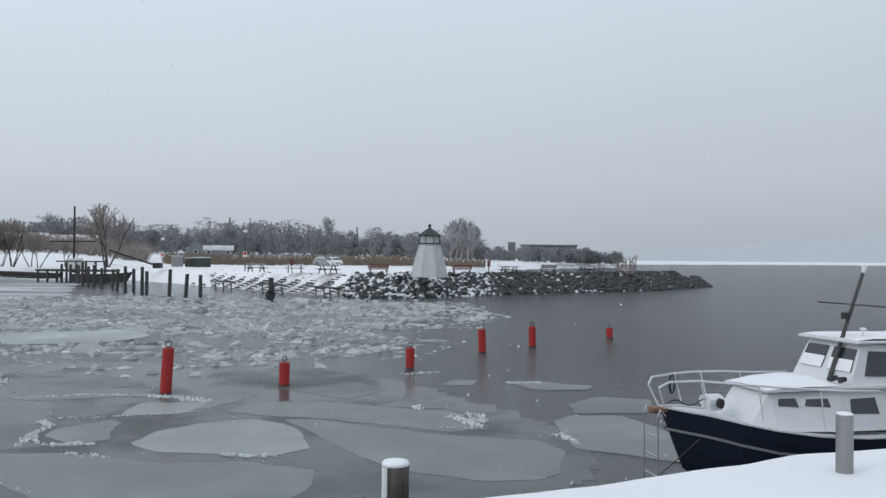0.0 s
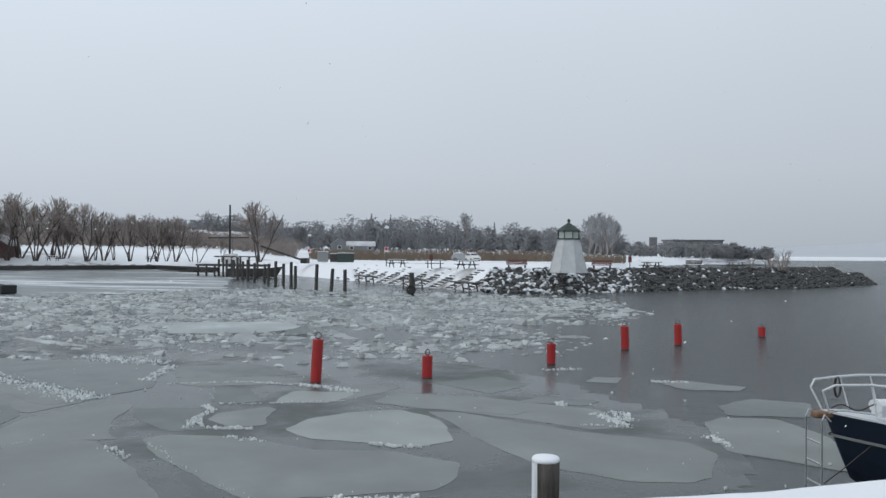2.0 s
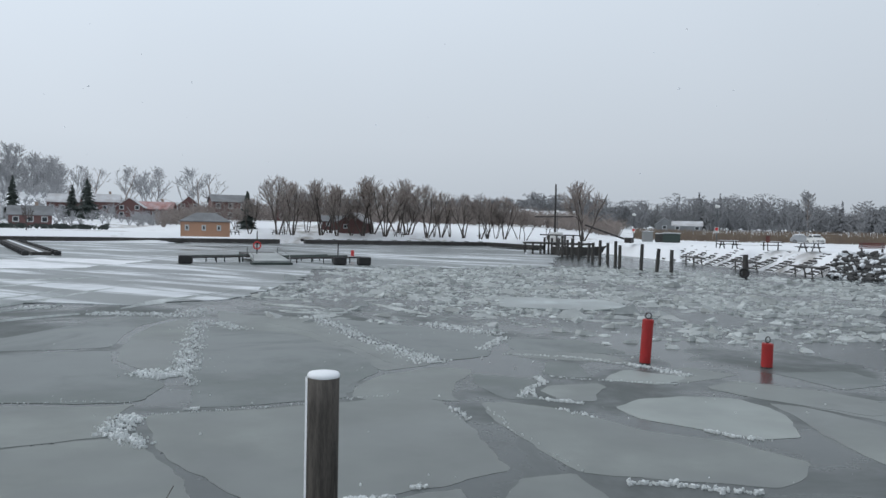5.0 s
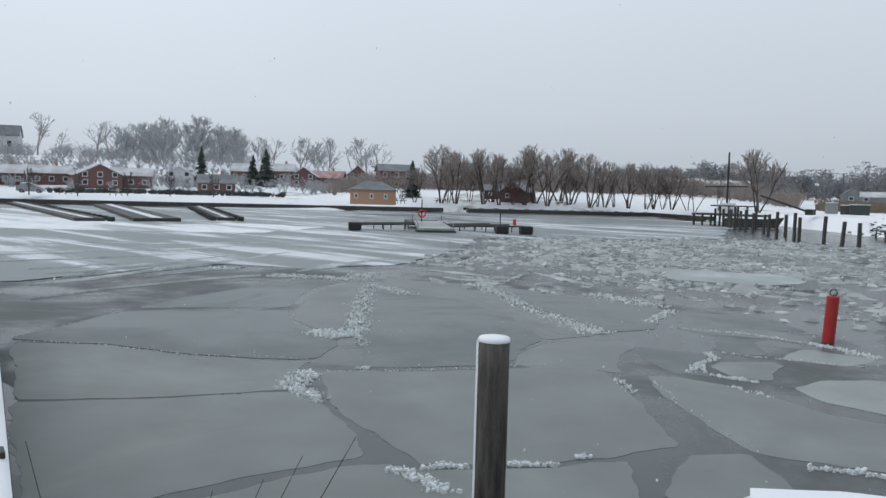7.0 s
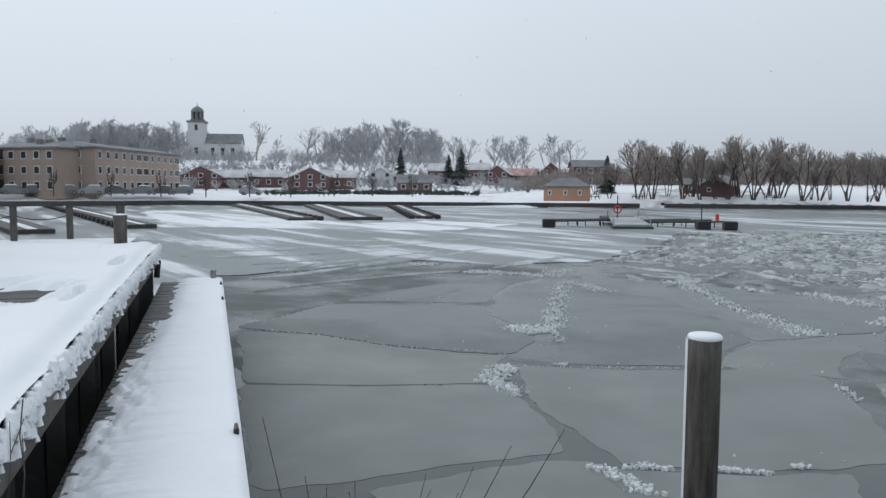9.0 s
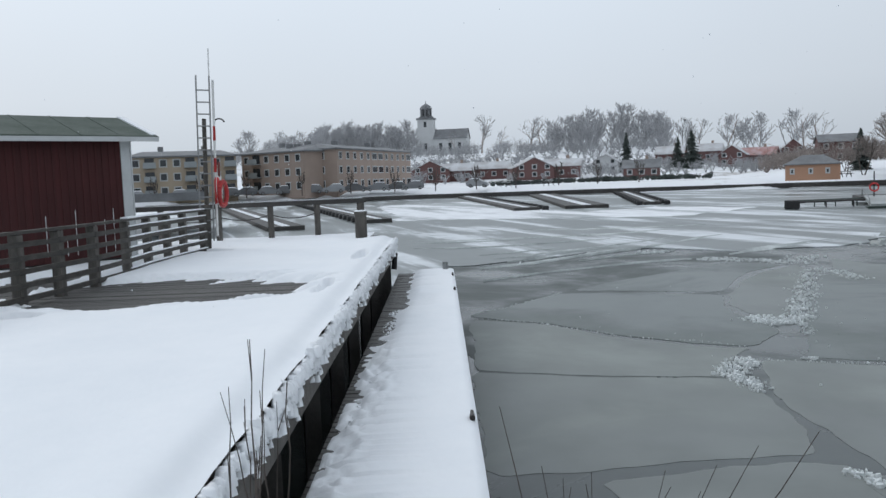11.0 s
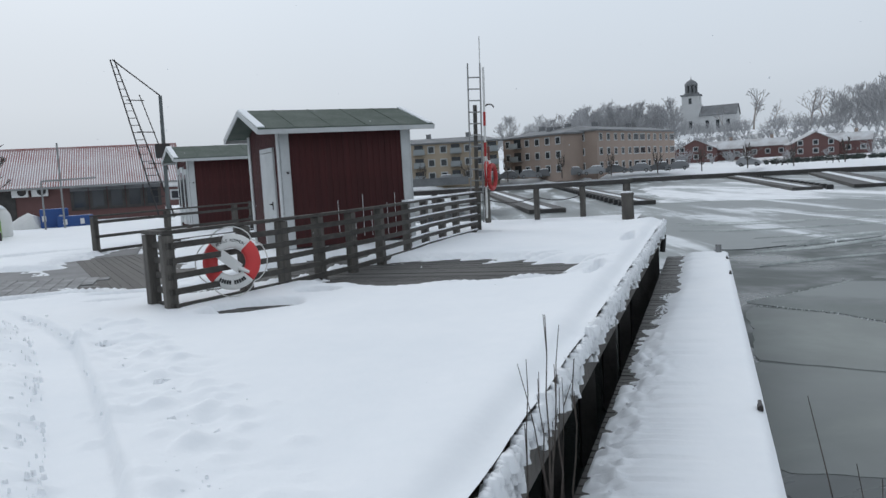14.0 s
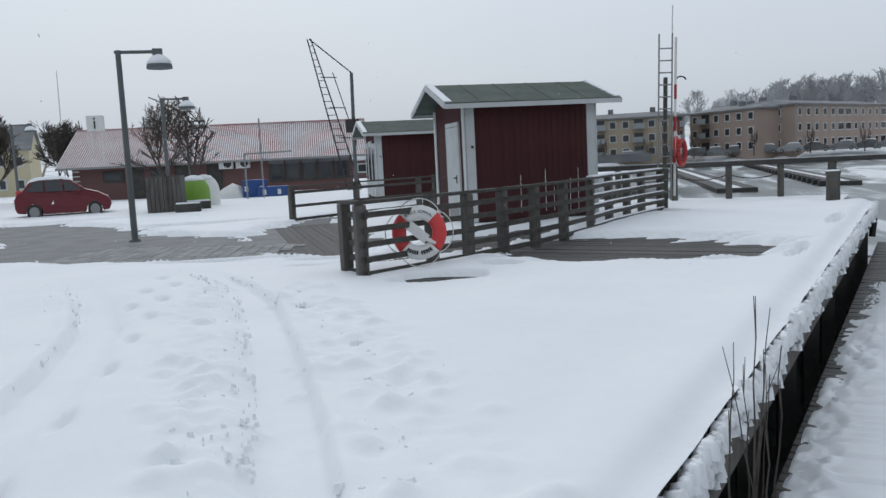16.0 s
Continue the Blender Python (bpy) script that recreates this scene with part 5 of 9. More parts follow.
    def front(y, k):
        return (5.05 + 0.57 * k - 0.015, y * (0.90 - 0.12 * k), 1.84 + 0.84 * k)
    for y0, y1 in ((0.90, 0.10), (-0.10, -0.90)):
        w = pane([front(y0, 0.32), front(y1, 0.32), front(y1, 0.86), front(y0, 0.86)], wh, (-0.02, 0, 0.01))
        bm = bmesh.new()
        a, b, c, d = (Vector(front(*q)) + Vector((-0.03, 0, 0.01)) for q in ((y0, 0.32), (y1, 0.32), (y1, 0.60), (y0, 0.60)))
        vs = [bm.verts.new(q) for q in (a, b, c, d)]
        bm.faces.new(vs)
        part("driven_snow", bm, SNOW, w, "snow stuck on the glass")
    for s in (1, -1):
        pane([(5.6, s * 0.895, 2.05), (6.5, s * 0.90, 2.03), (6.5, s * 0.82, 2.52), (5.82, s * 0.815, 2.54)], wh, (0, -0.03 * s, 0))
        pane([(6.65, s * 0.905, 2.03), (7.6, s * 0.905, 2.03), (7.6, s * 0.82, 2.52), (6.65, s * 0.82, 2.52)], wh, (0, -0.03 * s, 0))
    bm = bmesh.new()
    rod(bm, (5.02, -0.30, 1.9), (6.28, -0.30, 4.10), 0.055, 0.042, n=10)
    mast = part("mast", bm, WOOD_DARK, t, "raked dark mast")
    bm = bmesh.new()
    rod(bm, (6.28, -0.30, 4.10), (6.33, -0.30, 4.21), 0.055, n=12)
    rod(bm, (6.33, -0.30, 4.21), (6.34, -0.30, 4.25), 0.07, n=12)
    part("lantern", bm, GELCOAT, mast, "white masthead lantern")
    bm = bmesh.new()
    rod(bm, (5.9, -1.2, 3.45), (5.9, 0.75, 3.45), 0.014, n=6)
    box(bm, (5.62, -0.30, 3.22), (0.16, 0.14, 0.14), 0, 0.01)
    part("spreader", bm, IRON, mast)
    bm = bmesh.new()
    rod(bm, (6.1, -0.45, 2.75), (6.1, -0.45, 2.93), 0.02, n=8)
    rod(bm, (6.1, -0.45, 2.93), (6.1, -0.45, 2.98), 0.09, 0.06, n=12)
    part("antenna_dome", bm, GELCOAT, t)
    for y in (-0.62, -0.86):
        bm = bmesh.new()
        rod(bm, (4.72, y, 1.98), (4.92, y, 2.0), 0.065, 0.05, n=10)
        part("horn", bm, IRON, t, "small dark horn")
    # pulpit rails
    for s in (1, -1):
        bm = bmesh.new()
        pts = [(-0.5, 0.12 * s, 1.42), (-0.78, 0.22 * s, 1.85), (-0.55, 0.36 * s, 1.97), (0.3, 0.52 * s, 2.0), (1.3, 0.9 * s, 1.97), (2.6, 1.2 * s, 1.92), (4.0, 1.34 * s, 1.86), (5.4, 1.4 * s, 1.84)]
        tube(bm, pts, 0.022, 8)
        part("pulpit_rail", bm, GELCOAT, t, "white tubular bow rail")
        for x, y, z0, z1 in ((0.35, 0.52, 1.40, 2.0), (1.75, 1.03, 1.26, 1.95), (3.5, 1.32, 1.14, 1.88)):
            bm = bmesh.new()
            rod(bm, (x + 0.22, (y - 0.06) * s, z0), (x, y * s, z1), 0.018, n=8)
            part("stanchion", bm, GELCOAT, t)
    # windlass, anchor roller, line
    bm = bmesh.new()
    loft(bm, [[(x, 0.22 * math.cos(a), 1.52 + 0.13 * math.sin(a)) for a in np.linspace(0, 5.6, 9)] for x in (0.95, 1.45)])
    box(bm, (1.2, 0, 1.42), (0.45, 0.34, 0.16), 0, 0.02)
    part("windlass", bm, GELCOAT, t, "white anchor windlass")
    bm = bmesh.new()
    rod(bm, (1.25, -0.30, 1.50), (1.25, -0.20, 1.50), 0.10, n=12)
    part("drum", bm, IRON, t)
    bm = bmesh.new()
    box(bm, (-0.55, 0, 1.38), (0.65, 0.22, 0.12), 0, 0.03)
    part("bow_roller", bm, mat("brown_stained_wood", (0.22, 0.12, 0.07), 0.6), t, "stained wooden bow roller")
    bm = bmesh.new()
    tube(bm, [(-0.35 + 1.5 * k, -0.02, 1.50 + 0.06 * math.sin(k * 9)) for k in np.linspace(0, 1, 12)], 0.016, 6)
    part("anchor_chain", bm, IRON, t)
    for k in range(4):
        bm = bmesh.new()
        a = np.linspace(0, 6.283, 18)
        tube(bm, [(0.25 + 0.09 * math.cos(q) + 0.03 * k, 0.50 + 0.02 * k, 1.80 + 0.20 * math.sin(q)) for q in a], 0.014, 5)
        part("coiled_rope", bm, IRON, t)
    # boarding ladder under the bow
    for y in (0.28, -0.28):
        bm = bmesh.new()
        tube(bm, [(-0.60, y, 1.30), (-0.78, y, 1.42), (-0.86, y, 1.30), (-0.84, y, -0.15)], 0.017, 8)
        part("ladder_rail", bm, STEEL, t, "steel boarding ladder rail")
    for z in (0.12, 0.50, 0.88):
        bm = bmesh.new()
        box(bm, (-0.84, 0, z), (0.05, 0.56, 0.025))
        part("ladder_rung", bm, STEEL, t)
    bm = bmesh.new()
    tube(bm, [(0.3, -0.55, 0.9), (-0.3, -0.35, 0.45), (-0.72, -0.2, 0.15)], 0.012, 5)
    part("mooring_line", bm, IRON, t)
    bm = bmesh.new()
    tube(bm, [(3.9, -1.36, 1.05), (3.75, -1.9, 1.2), (3.4, -3.2, 1.5), (3.2, -4.6, 1.58)], 0.014, 5)
    part("mooring_rope", bm, IRON, t)
    return t


build_boat()


# ---- the mole with the lighthouse ----
def lighthouse():
    p = spot(0.63, 65.6, 0.20)
    t = thing("lighthouse", Matrix.Translation(p) @ Matrix.Rotation(radians(22.5), 4, "Z"), "small white octagonal wooden lighthouse with green lantern", "lighthouse")
    bm = bmesh.new()
    loft(bm, [circle((0, 0), 1.62, -0.1, 8), circle((0, 0), 1.60, 0.0, 8), circle((0, 0), 0.90, 2.58, 8)])
    tower = part("tower", bm, WHITE, t, "white boarded tower")
    for i in range(8):
        a = 2 * math.pi * i / 8
        bm = bmesh.new()
        beam(bm, (1.61 * math.cos(a), 1.61 * math.sin(a), 0), (0.91 * math.cos(a), 0.91 * math.sin(a), 2.58), 0.07, 0.05)
        part("corner_board", bm, WHITE, tower)
    bm = bmesh.new()
    loft(bm, [circle((0, 0), 1.0, 2.58, 8), circle((0, 0), 1.0, 2.66, 8)])
    part("gallery_plate", bm, GREEN_D, t)
    for i in range(8):
        a = 2 * math.pi * i / 8
        bm = bmesh.new()
        beam(bm, (0.86 * math.cos(a), 0.86 * math.sin(a), 2.64), (0.86 * math.cos(a), 0.86 * math.sin(a), 3.27), 0.06, 0.06)
        part("lantern_post", bm, GREEN_D, t, "dark green lantern post")
        a2 = a + math.pi / 8
        bm = bmesh.new()
        box(bm, (0.78 * math.cos(a2), 0.78 * math.sin(a2), 2.96), (0.015, 0.60, 0.60), a2)
        part("pane", bm, mat("lantern_glass", (0.45, 0.50, 0.47), 0.15) if i == 0 else bpy.data.materials["lantern_glass"], t, "milky lantern pane")
    bm = bmesh.new()
    loft(bm, [circle((0, 0), r, z, 8) for r, z in ((1.0, 3.22), (1.04, 3.27), (0.55, 3.62), (0.1, 3.92), (0.09, 4.0))])
    roof = part("roof", bm, GREEN_D, t, "dark green pointed roof")
    bm = bmesh.new()
    bmesh.ops.create_icosphere(bm, subdivisions=2, radius=0.14, matrix=Matrix.Translation((0, 0, 4.10)))
    part("ball", bm, GREEN_D, roof)


lighthouse()


def rock_mesh(seed, s):
    bm = bmesh.new()
    bmesh.ops.create_icosphere(bm, subdivisions=1, radius=1.0)
    rng = random.Random(seed)
    for v in bm.verts:
        v.co = Vector((v.co.x * s * 1.25, v.co.y * s * 0.95, v.co.z * s * 0.7)) * rng.uniform(0.72, 1.15)
    me = bpy.data.meshes.new("stone")
    bm.to_mesh(me)
    bm.free()
    return me


def mole_stones():
    t = thing("mole", Matrix(), "breakwater of dark boulders with snow between them", "breakwater")
    t["kind"] = "structure"
    stones = [rock_mesh(i, 0.25) for i in range(6)]
    for me in stones:
        me.materials.append(STONE)
    snowy = [rock_mesh(20 + i, 0.24) for i in range(3)]
    for me in snowy:
        me.materials.append(SNOW_FLAT)
    line = [(-8.9, 65.6), (-2.3, 64.8), (5.3, 72.9), (14.5, 80.8), (22, 85.4), (33, 99.8)]
    rng = random.Random(5)
    verts, faces = [], []
    seg = [(Vector(a), Vector(b)) for a, b in zip(line, line[1:])]
    lens = [(b - a).length for a, b in seg]
    n = 0
    for i in range(4600):
        k = rng.choices(range(len(seg)), lens)[0]
        a, b = seg[k]
        u = rng.random()
        d = (b - a).normalized()
        nn = Vector((-d.y, d.x))
        w = rng.uniform(-0.1, 3.2)
        if k == 4 and u > 0.75:
            w *= 0.6
        p = a.lerp(b, u) + nn * w
        z = -1.75 + 1.95 * min(1, max(0, (w + 0.1) / 3.1)) ** 0.9 + rng.uniform(-0.08, 0.12)
        white = rng.random() < (0.36 if k in (0, 1) else 0.07 if k == 2 else 0.02)
        me = rng.choice(snowy if white else stones)
        s = rng.uniform(0.55, 1.25) * (1.0 if not white else 0.9)
        m = Matrix.Translation((p.x, p.y, z)) @ Euler((rng.uniform(-0.4, 0.4), rng.uniform(-0.4, 0.4), rng.uniform(0, 6.28))).to_matrix().to_4x4() @ Matrix.Diagonal((s, s, s, 1))
        if n < 300 and k in (0, 1) and not white:
            ob = new("stone", me)
            ob.parent = t
            ob.matrix_world = m
            n += 1
        else:
            i0 = len(verts)
            verts += [tuple(m @ v.co) for v in me.vertices]
            faces += [(tuple(i0 + q for q in f.vertices), white) for f in me.polygons]
    for wh, name, mt in ((False, "loose_stones", STONE), (True, "snow_patches", SNOW_FLAT)):
        ob = raw(name, verts, [f for f, w in faces if w == wh], mt, t)
        ob["kind"] = "stuff"


mole_stones()


def shore_stairs():
    """Flights of low timber steps in the snowy bank left of the lighthouse."""
    line = [Vector((-9.4, 66.0)), Vector((-15, 72.2)), Vector((-22, 80.2)), Vector((-30, 92))]
    first = thing("bank_steps", Matrix(), "flight of dark timber steps in the snowy bank", "steps", "steps in the bank")
    for i in range(9):
        bm = bmesh.new()
        box(bm, (0, 0.42 * i, -1.45 + 0.185 * i), (0.95, 0.16, 0.13), 0, 0.01)
        part("step", bm, WOOD_DARK, first)
    bm = bmesh.new()
    for s in (-0.75, 0.75):
        beam(bm, (s * 0.85, -0.1, -1.58), (s * 0.85, 3.5, 0.0), 0.05, 0.05)
    part("stringer", bm, WOOD_DARK, first)
    k = 0
    for a, b, n in ((line[0], line[1], 3), (line[1], line[2], 4), (line[2], line[3], 4)):
        d = (b - a).normalized()
        for i in range(n):
            p = a.lerp(b, (i + 0.5) / n)
            m = Matrix.Translation((p.x, p.y, 0.0)) @ Matrix.Rotation(math.atan2(-d.x, d.y) - math.pi / 2, 4, "Z")
            if k == 0:
                first.matrix_world = m
            else:
                copy_thing(first, m)
            k += 1
    st = thing("landing_stage", Matrix.Translation((-9.5, 64.6, 0)) @ Matrix.Rotation(radians(125), 4, "Z"), "low grey timber landing stage on slanting legs", "landing stage")
    bm = bmesh.new()
    box(bm, (1.5, 0, -0.85), (4.2, 0.9, 0.10), 0, 0.01)
    part("top", bm, WOOD_DARK, st)
    for x in (0.2, 2.8):
        for y in (-0.35, 0.35):
            bm = bmesh.new()
            rod(bm, (x, y, -0.9), (x - 0.35, y * 1.2, -2.0), 0.06, n=8)
            part("leg", bm, WOOD_DARK, st)
    copy_thing(st, Matrix.Translation((-15.3, 70.6, 0)) @ Matrix.Rotation(radians(125), 4, "Z"))
    copy_thing(st, Matrix.Translation((-21.8, 78.0, 0)) @ Matrix.Rotation(radians(122), 4, "Z"))


shore_stairs()


def bench(b, d, z=0.2, turn=0.0, material=None, label="brown-red wooden park bench standing in the snow"):
    t = thing("park_bench", Matrix.Translation(spot(b, d, z)) @ Matrix.Rotation(turn, 4, "Z"), label, "bench", "benches on the mole")
    material = material or BROWN
    for y, zz in ((-0.20, 0.44), (-0.05, 0.44), (0.10, 0.44)):
        bm = bmesh.new()
        box(bm, (0, y, zz), (1.8, 0.12, 0.04), 0, 0.006)
        part("seat_slat", bm, material, t)
    for zz in (0.56, 0.69, 0.82):
        bm = bmesh.new()
        box(bm, (0, 0.22 + (zz - 0.5) * 0.2, zz), (1.8, 0.035, 0.11), 0, 0.006)
        part("back_slat", bm, material, t)
    for x in (-0.7, 0.7):
        bm = bmesh.new()
        box(bm, (x, -0.02, 0.21), (0.14, 0.42, 0.42), 0, 0.02)
        beam(bm, (x, 0.18, 0.4), (x, 0.30, 0.88), 0.06, 0.05)
        part("leg", bm, STONE, t, "grey concrete leg")
    bm = bmesh.new()
    box(bm, (0, -0.05, 0.475), (1.75, 0.36, 0.03), 0, 0.012)
    part("snow", bm, SNOW, t)
    return t


def picnic_table(b, d, z=0.2, turn=0.0):
    t = thing("picnic_table", Matrix.Translation(spot(b, d, z)) @ Matrix.Rotation(turn, 4, "Z"), "dark wooden picnic table with snow on its top", "table", "picnic tables on the shore")
    bm = bmesh.new()
    box(bm, (0, 0, 0.72), (1.8, 0.75, 0.05), 0, 0.01)
    part("tabletop", bm, WOOD_DARK, t)
    for y in (-0.65, 0.65):
        bm = bmesh.new()
        box(bm, (0, y, 0.43), (1.8, 0.26, 0.05), 0, 0.01)
        part("seat", bm, WOOD_DARK, t)
    for x in (-0.6, 0.6):
        bm = bmesh.new()
        beam(bm, (x, -0.6, 0), (x, -0.2, 0.72), 0.09, 0.05)
        beam(bm, (x, 0.6, 0), (x, 0.2, 0.72), 0.09, 0.05)
        beam(bm, (x, -0.7, 0.38), (x, 0.7, 0.38), 0.05, 0.10)
        part("leg", bm, WOOD_DARK, t)
    bm = bmesh.new()
    box(bm, (0, 0, 0.765), (1.75, 0.7, 0.04), 0, 0.015)
    part("snow", bm, SNOW, t)


bench(4.26, 69.5, turn=0.1)
bench(-1.66, 72.0, turn=-0.1)
bench(-7.71, 84.0, turn=-0.6, material=WOOD_GREY, label="greyed wooden park bench standing in the snow")
for b, d, a in ((-5.0, 79, 0.4), (-10.46, 88, 0.5), (12.8, 80, 0.6), (10.16, 78, 0.2), (7.84, 74, 0.7)):
    picnic_table(b, d, 0.15, a)


def rescue_post(b, d):
    t = thing("rescue_post", Matrix.Translation(spot(b, d, 0.2)), "short post with a red rescue box", "rescue post", "rescue posts")
    bm = bmesh.new()
    rod(bm, (0, 0, 0), (0, 0, 1.3), 0.04, n=8)
    part("post", bm, IRON, t)
    bm = bmesh.new()
    box(bm, (0, 0, 0.95), (0.30, 0.26, 0.55), 0, 0.03)
    part("box", bm, BROWN, t, "dull red box")


rescue_post(-3.56, 76)
rescue_post(10.35, 75)


def park_lamp(b, d, h, sign):
    t = thing("park_lamp", Matrix.Translation(spot(b, d, 0.1)), "grey lamp post with a round white top", "street lamp", "lamps on the shore")
    bm = bmesh.new()
    rod(bm, (0, 0, 0), (0, 0, h), 0.06, 0.045, n=10)
    part("pole", bm, LAMP_GREY, t)
    bm = bmesh.new()
    loft(bm, [circle((0, 0), r, h + z, 14) for r, z in ((0.08, 0), (0.24, 0.08), (0.26, 0.16), (0.2, 0.28), (0.05, 0.33))])
    part("shade", bm, PLASTIC_W, t, "pale round lamp head")
    if sign:
        bm = bmesh.new()
        box(bm, (0, -0.08, h * 0.45), (0.42, 0.02, 0.55), 0, 0.01)
        s = part("sign", bm, PLASTIC_W, t, "white sign with a red ring")
        bm = bmesh.new()
        bmesh.ops.create_circle(bm, segments=20, radius=0.17, cap_ends=True, matrix=Matrix.Translation((0, -0.095, h * 0.47)) @ Matrix.Rotation(math.pi / 2, 4, "X"))
        part("ring", bm, PLASTIC_R, s)


park_lamp(13.57, 86, 4.0, True)
park_lamp(19.03, 108, 3.5, True)
park_lamp(24.3, 140, 4.5, False)


# ---- piles and the old landing stage ----
def timber_pile(x, y, top, lean=0.0):
    t = thing("timber_pile", Matrix.Translation((x, y, WATER)) @ Matrix.Rotation(lean, 4, "Y"), "dark round timber pile standing in the ice", "pile", "row of harbour piles")
    bm = bmesh.new()
    loft(bm, [circle((0, 0), 0.16, -0.8, 10), circle((0, 0), 0.155, top * 0.5, 10), circle((0, 0), 0.145, top, 10)])
    part("trunk", bm, WOOD_DARK, t)
    bm = bmesh.new()
    loft(bm, [circle((0, 0), 0.15, top, 10), circle((0, 0), 0.13, top + 0.04, 10)])
    part("snow_cap", bm, SNOW, t)


for x, y, h, l in ((-19.43, 61.28, 1.85, 0), (-20.77, 61.93, 1.9, 0.06), (-22.86, 64.33, 2.2, 0.03), (-26.35, 68.83, 1.95, 0), (-27.11, 69.81, 2.3, 0), (-28.64, 71.85, 2.1, 0), (-29.8, 72.85, 2.3, 0), (-31.93, 76.3, 2.0, 0.02),
                   (-33.97, 80.2, 1.9, 0.04), (-35.4, 81.0, 2.0, 0), (-37.58, 84.2, 2.3, 0), (-38.81, 85.7, 2.1, 0), (-40.08, 87.1, 2.6, 0), (-41.6, 89.5, 2.2, 0), (-43.0, 92.2, 2.3, 0), (-44.6, 94.0, 2.2, 0), (-46.4, 95.6, 2.2, 0)):
    timber_pile(x, y, h, l)


def tyre_pile():
    t = thing("tyre_pile", Matrix.Translation((-13.85, 60.51, WATER)), "timber pile with a tyre hung on it", "pile")
    bm = bmesh.new()
    loft(bm, [circle((0, 0), 0.2, -0.8, 12), circle((0.05, 0), 0.19, 1.7, 12)])
    part("trunk", bm, WOOD_DARK, t)
    bm = bmesh.new()
    tube(bm, [(0.05 + 0.30 * math.cos(a), -0.26, 0.38 + 0.30 * math.sin(a)) for a in np.linspace(0, 6.283, 18)], 0.085, 8)
    part("tyre", bm, RUBBER, t, "black rubber tyre")
    for b, d in ((7.8, 63), ):
        pass


tyre_pile()


def old_stage():
    t = thing("timber_stage", Matrix.Translation(spot(24.2, 106, 0)) @ Matrix.Rotation(radians(-6), 4, "Z"), "dark timber stage on posts with a frame of beams", "stage")
    bm = bmesh.new()
    box(bm, (0, 0, -0.2), (9, 3, 0.25))
    part("platform", bm, WOOD_DARK, t)
    for i in range(8):
        bm = bmesh.new()
        rod(bm, (-4.2 + 1.2 * i, -1.4, -2.4), (-4.2 + 1.2 * i, -1.4, 0.9 if i > 2 else -0.2), 0.14, n=8)
        part("post", bm, WOOD_DARK, t)
    bm = bmesh.new()
    box(bm, (1.2, -1.4, 0.9), (6.2, 0.16, 0.16))
    part("top_beam", bm, WOOD_DARK, t)
    h = thing("old_hull", Matrix.Translation(spot(22.9, 103, WATER)) @ Matrix.Rotation(radians(4), 4, "Z") @ Matrix.Diagonal((0.55, 0.7, 0.72, 1)), "dark laid-up wooden hull beside the stage", "boat")
    bm = bmesh.new()
    loft(bm, [[(x, b, 0.1), (x + k, b * 1.15, 1.5 + s), (x + k, -b * 1.15, 1.5 + s), (x, -b, 0.1)] for x, b, s, k in ((-5.5, 0.8, 0, 0), (-3, 1.3, 0, 0), (1, 1.4, 0.0, 0), (4, 0.9, 0.15, 0.3), (5.6, 0.08, 0.4, 1.4))])
    part("hull", bm, WOOD_DARK, h)
    m = thing("signal_mast", Matrix.Translation(spot(24.45, 108, 0)), "tall dark mast with a crosstree", "mast")
    bm = bmesh.new()
    rod(bm, (0, 0, -0.5), (0, 0, 7.6), 0.16, 0.11, n=10)
    part("pole", bm, IRON, m)
    bm = bmesh.new()
    rod(bm, (-3.0, 0, 3.3), (2.6, 0, 3.35), 0.09, n=8)
    part("crosstree", bm, IRON, m)
    bm = bmesh.new()
    box(bm, (0.2, 0, 0.6), (1.4, 1.2, 1.3), 0, 0.04)
    part("winch_house", bm, PLASTIC_W, m, "pale winch housing")
    c = thing("conveyor", Matrix.Translation(spot(19.9, 108, 0.1)), "slanting dark conveyor boom resting on the bank", "conveyor")
    bm = bmesh.new()
    beam(bm, (-5, 0, 2.2), (1.0, 0, 0.3), 0.2, 0.22)
    part("boom", bm, IRON, c)
    bm = bmesh.new()
    box(bm, (1.1, 0, 0.3), (0.9, 0.9, 0.7), 0, 0.05)
    part("foot", bm, IRON, c)


old_stage()


# ---- floating docks in the harbour ----
def floating_dock(name, a, b, width, label, rails=0, group="pontoons in the harbour", lift=0.0):
    a, b = Vector((*a, WATER + lift)), Vector((*b, WATER + lift))
    t = thing(name, Matrix(), label, "pontoon", group)
    d = (b - a)
    u = d.normalized()
    n = Vector((-u.y, u.x, 0))
    bm = bmesh.new()
    beam(bm, a + Vector((0, 0, 0.18 - lift * 0.4)), b + Vector((0, 0, 0.18 - lift * 0.4)), width, 0.30 + lift * 0.8)
    part("deck", bm, WOOD_DARK, t)
    bm = bmesh.new()
    beam(bm, a + Vector((0, 0, 0.35)) + u * 0.1, b + Vector((0, 0, 0.35)) - u * 0.1, width * 0.22, 0.03)
    part("snow", bm, SNOW_FLAT, t, "strip of snow on the deck")
    k = int(d.length / 2.6)
    for i in range(k + 1):
        for s in (1, -1):
            if rails == s or rails == 2:
                bm = bmesh.new()
                p = a + u * (i * 2.6)
                box(bm, p + n * s * (width / 2 + 0.5) + Vector((0, 0, 0.22)), (0.75, 0.55, 0.42), math.atan2(u.y, u.x), 0.06)
                part("float_box", bm, RUBBER, t, "black float")
    return t


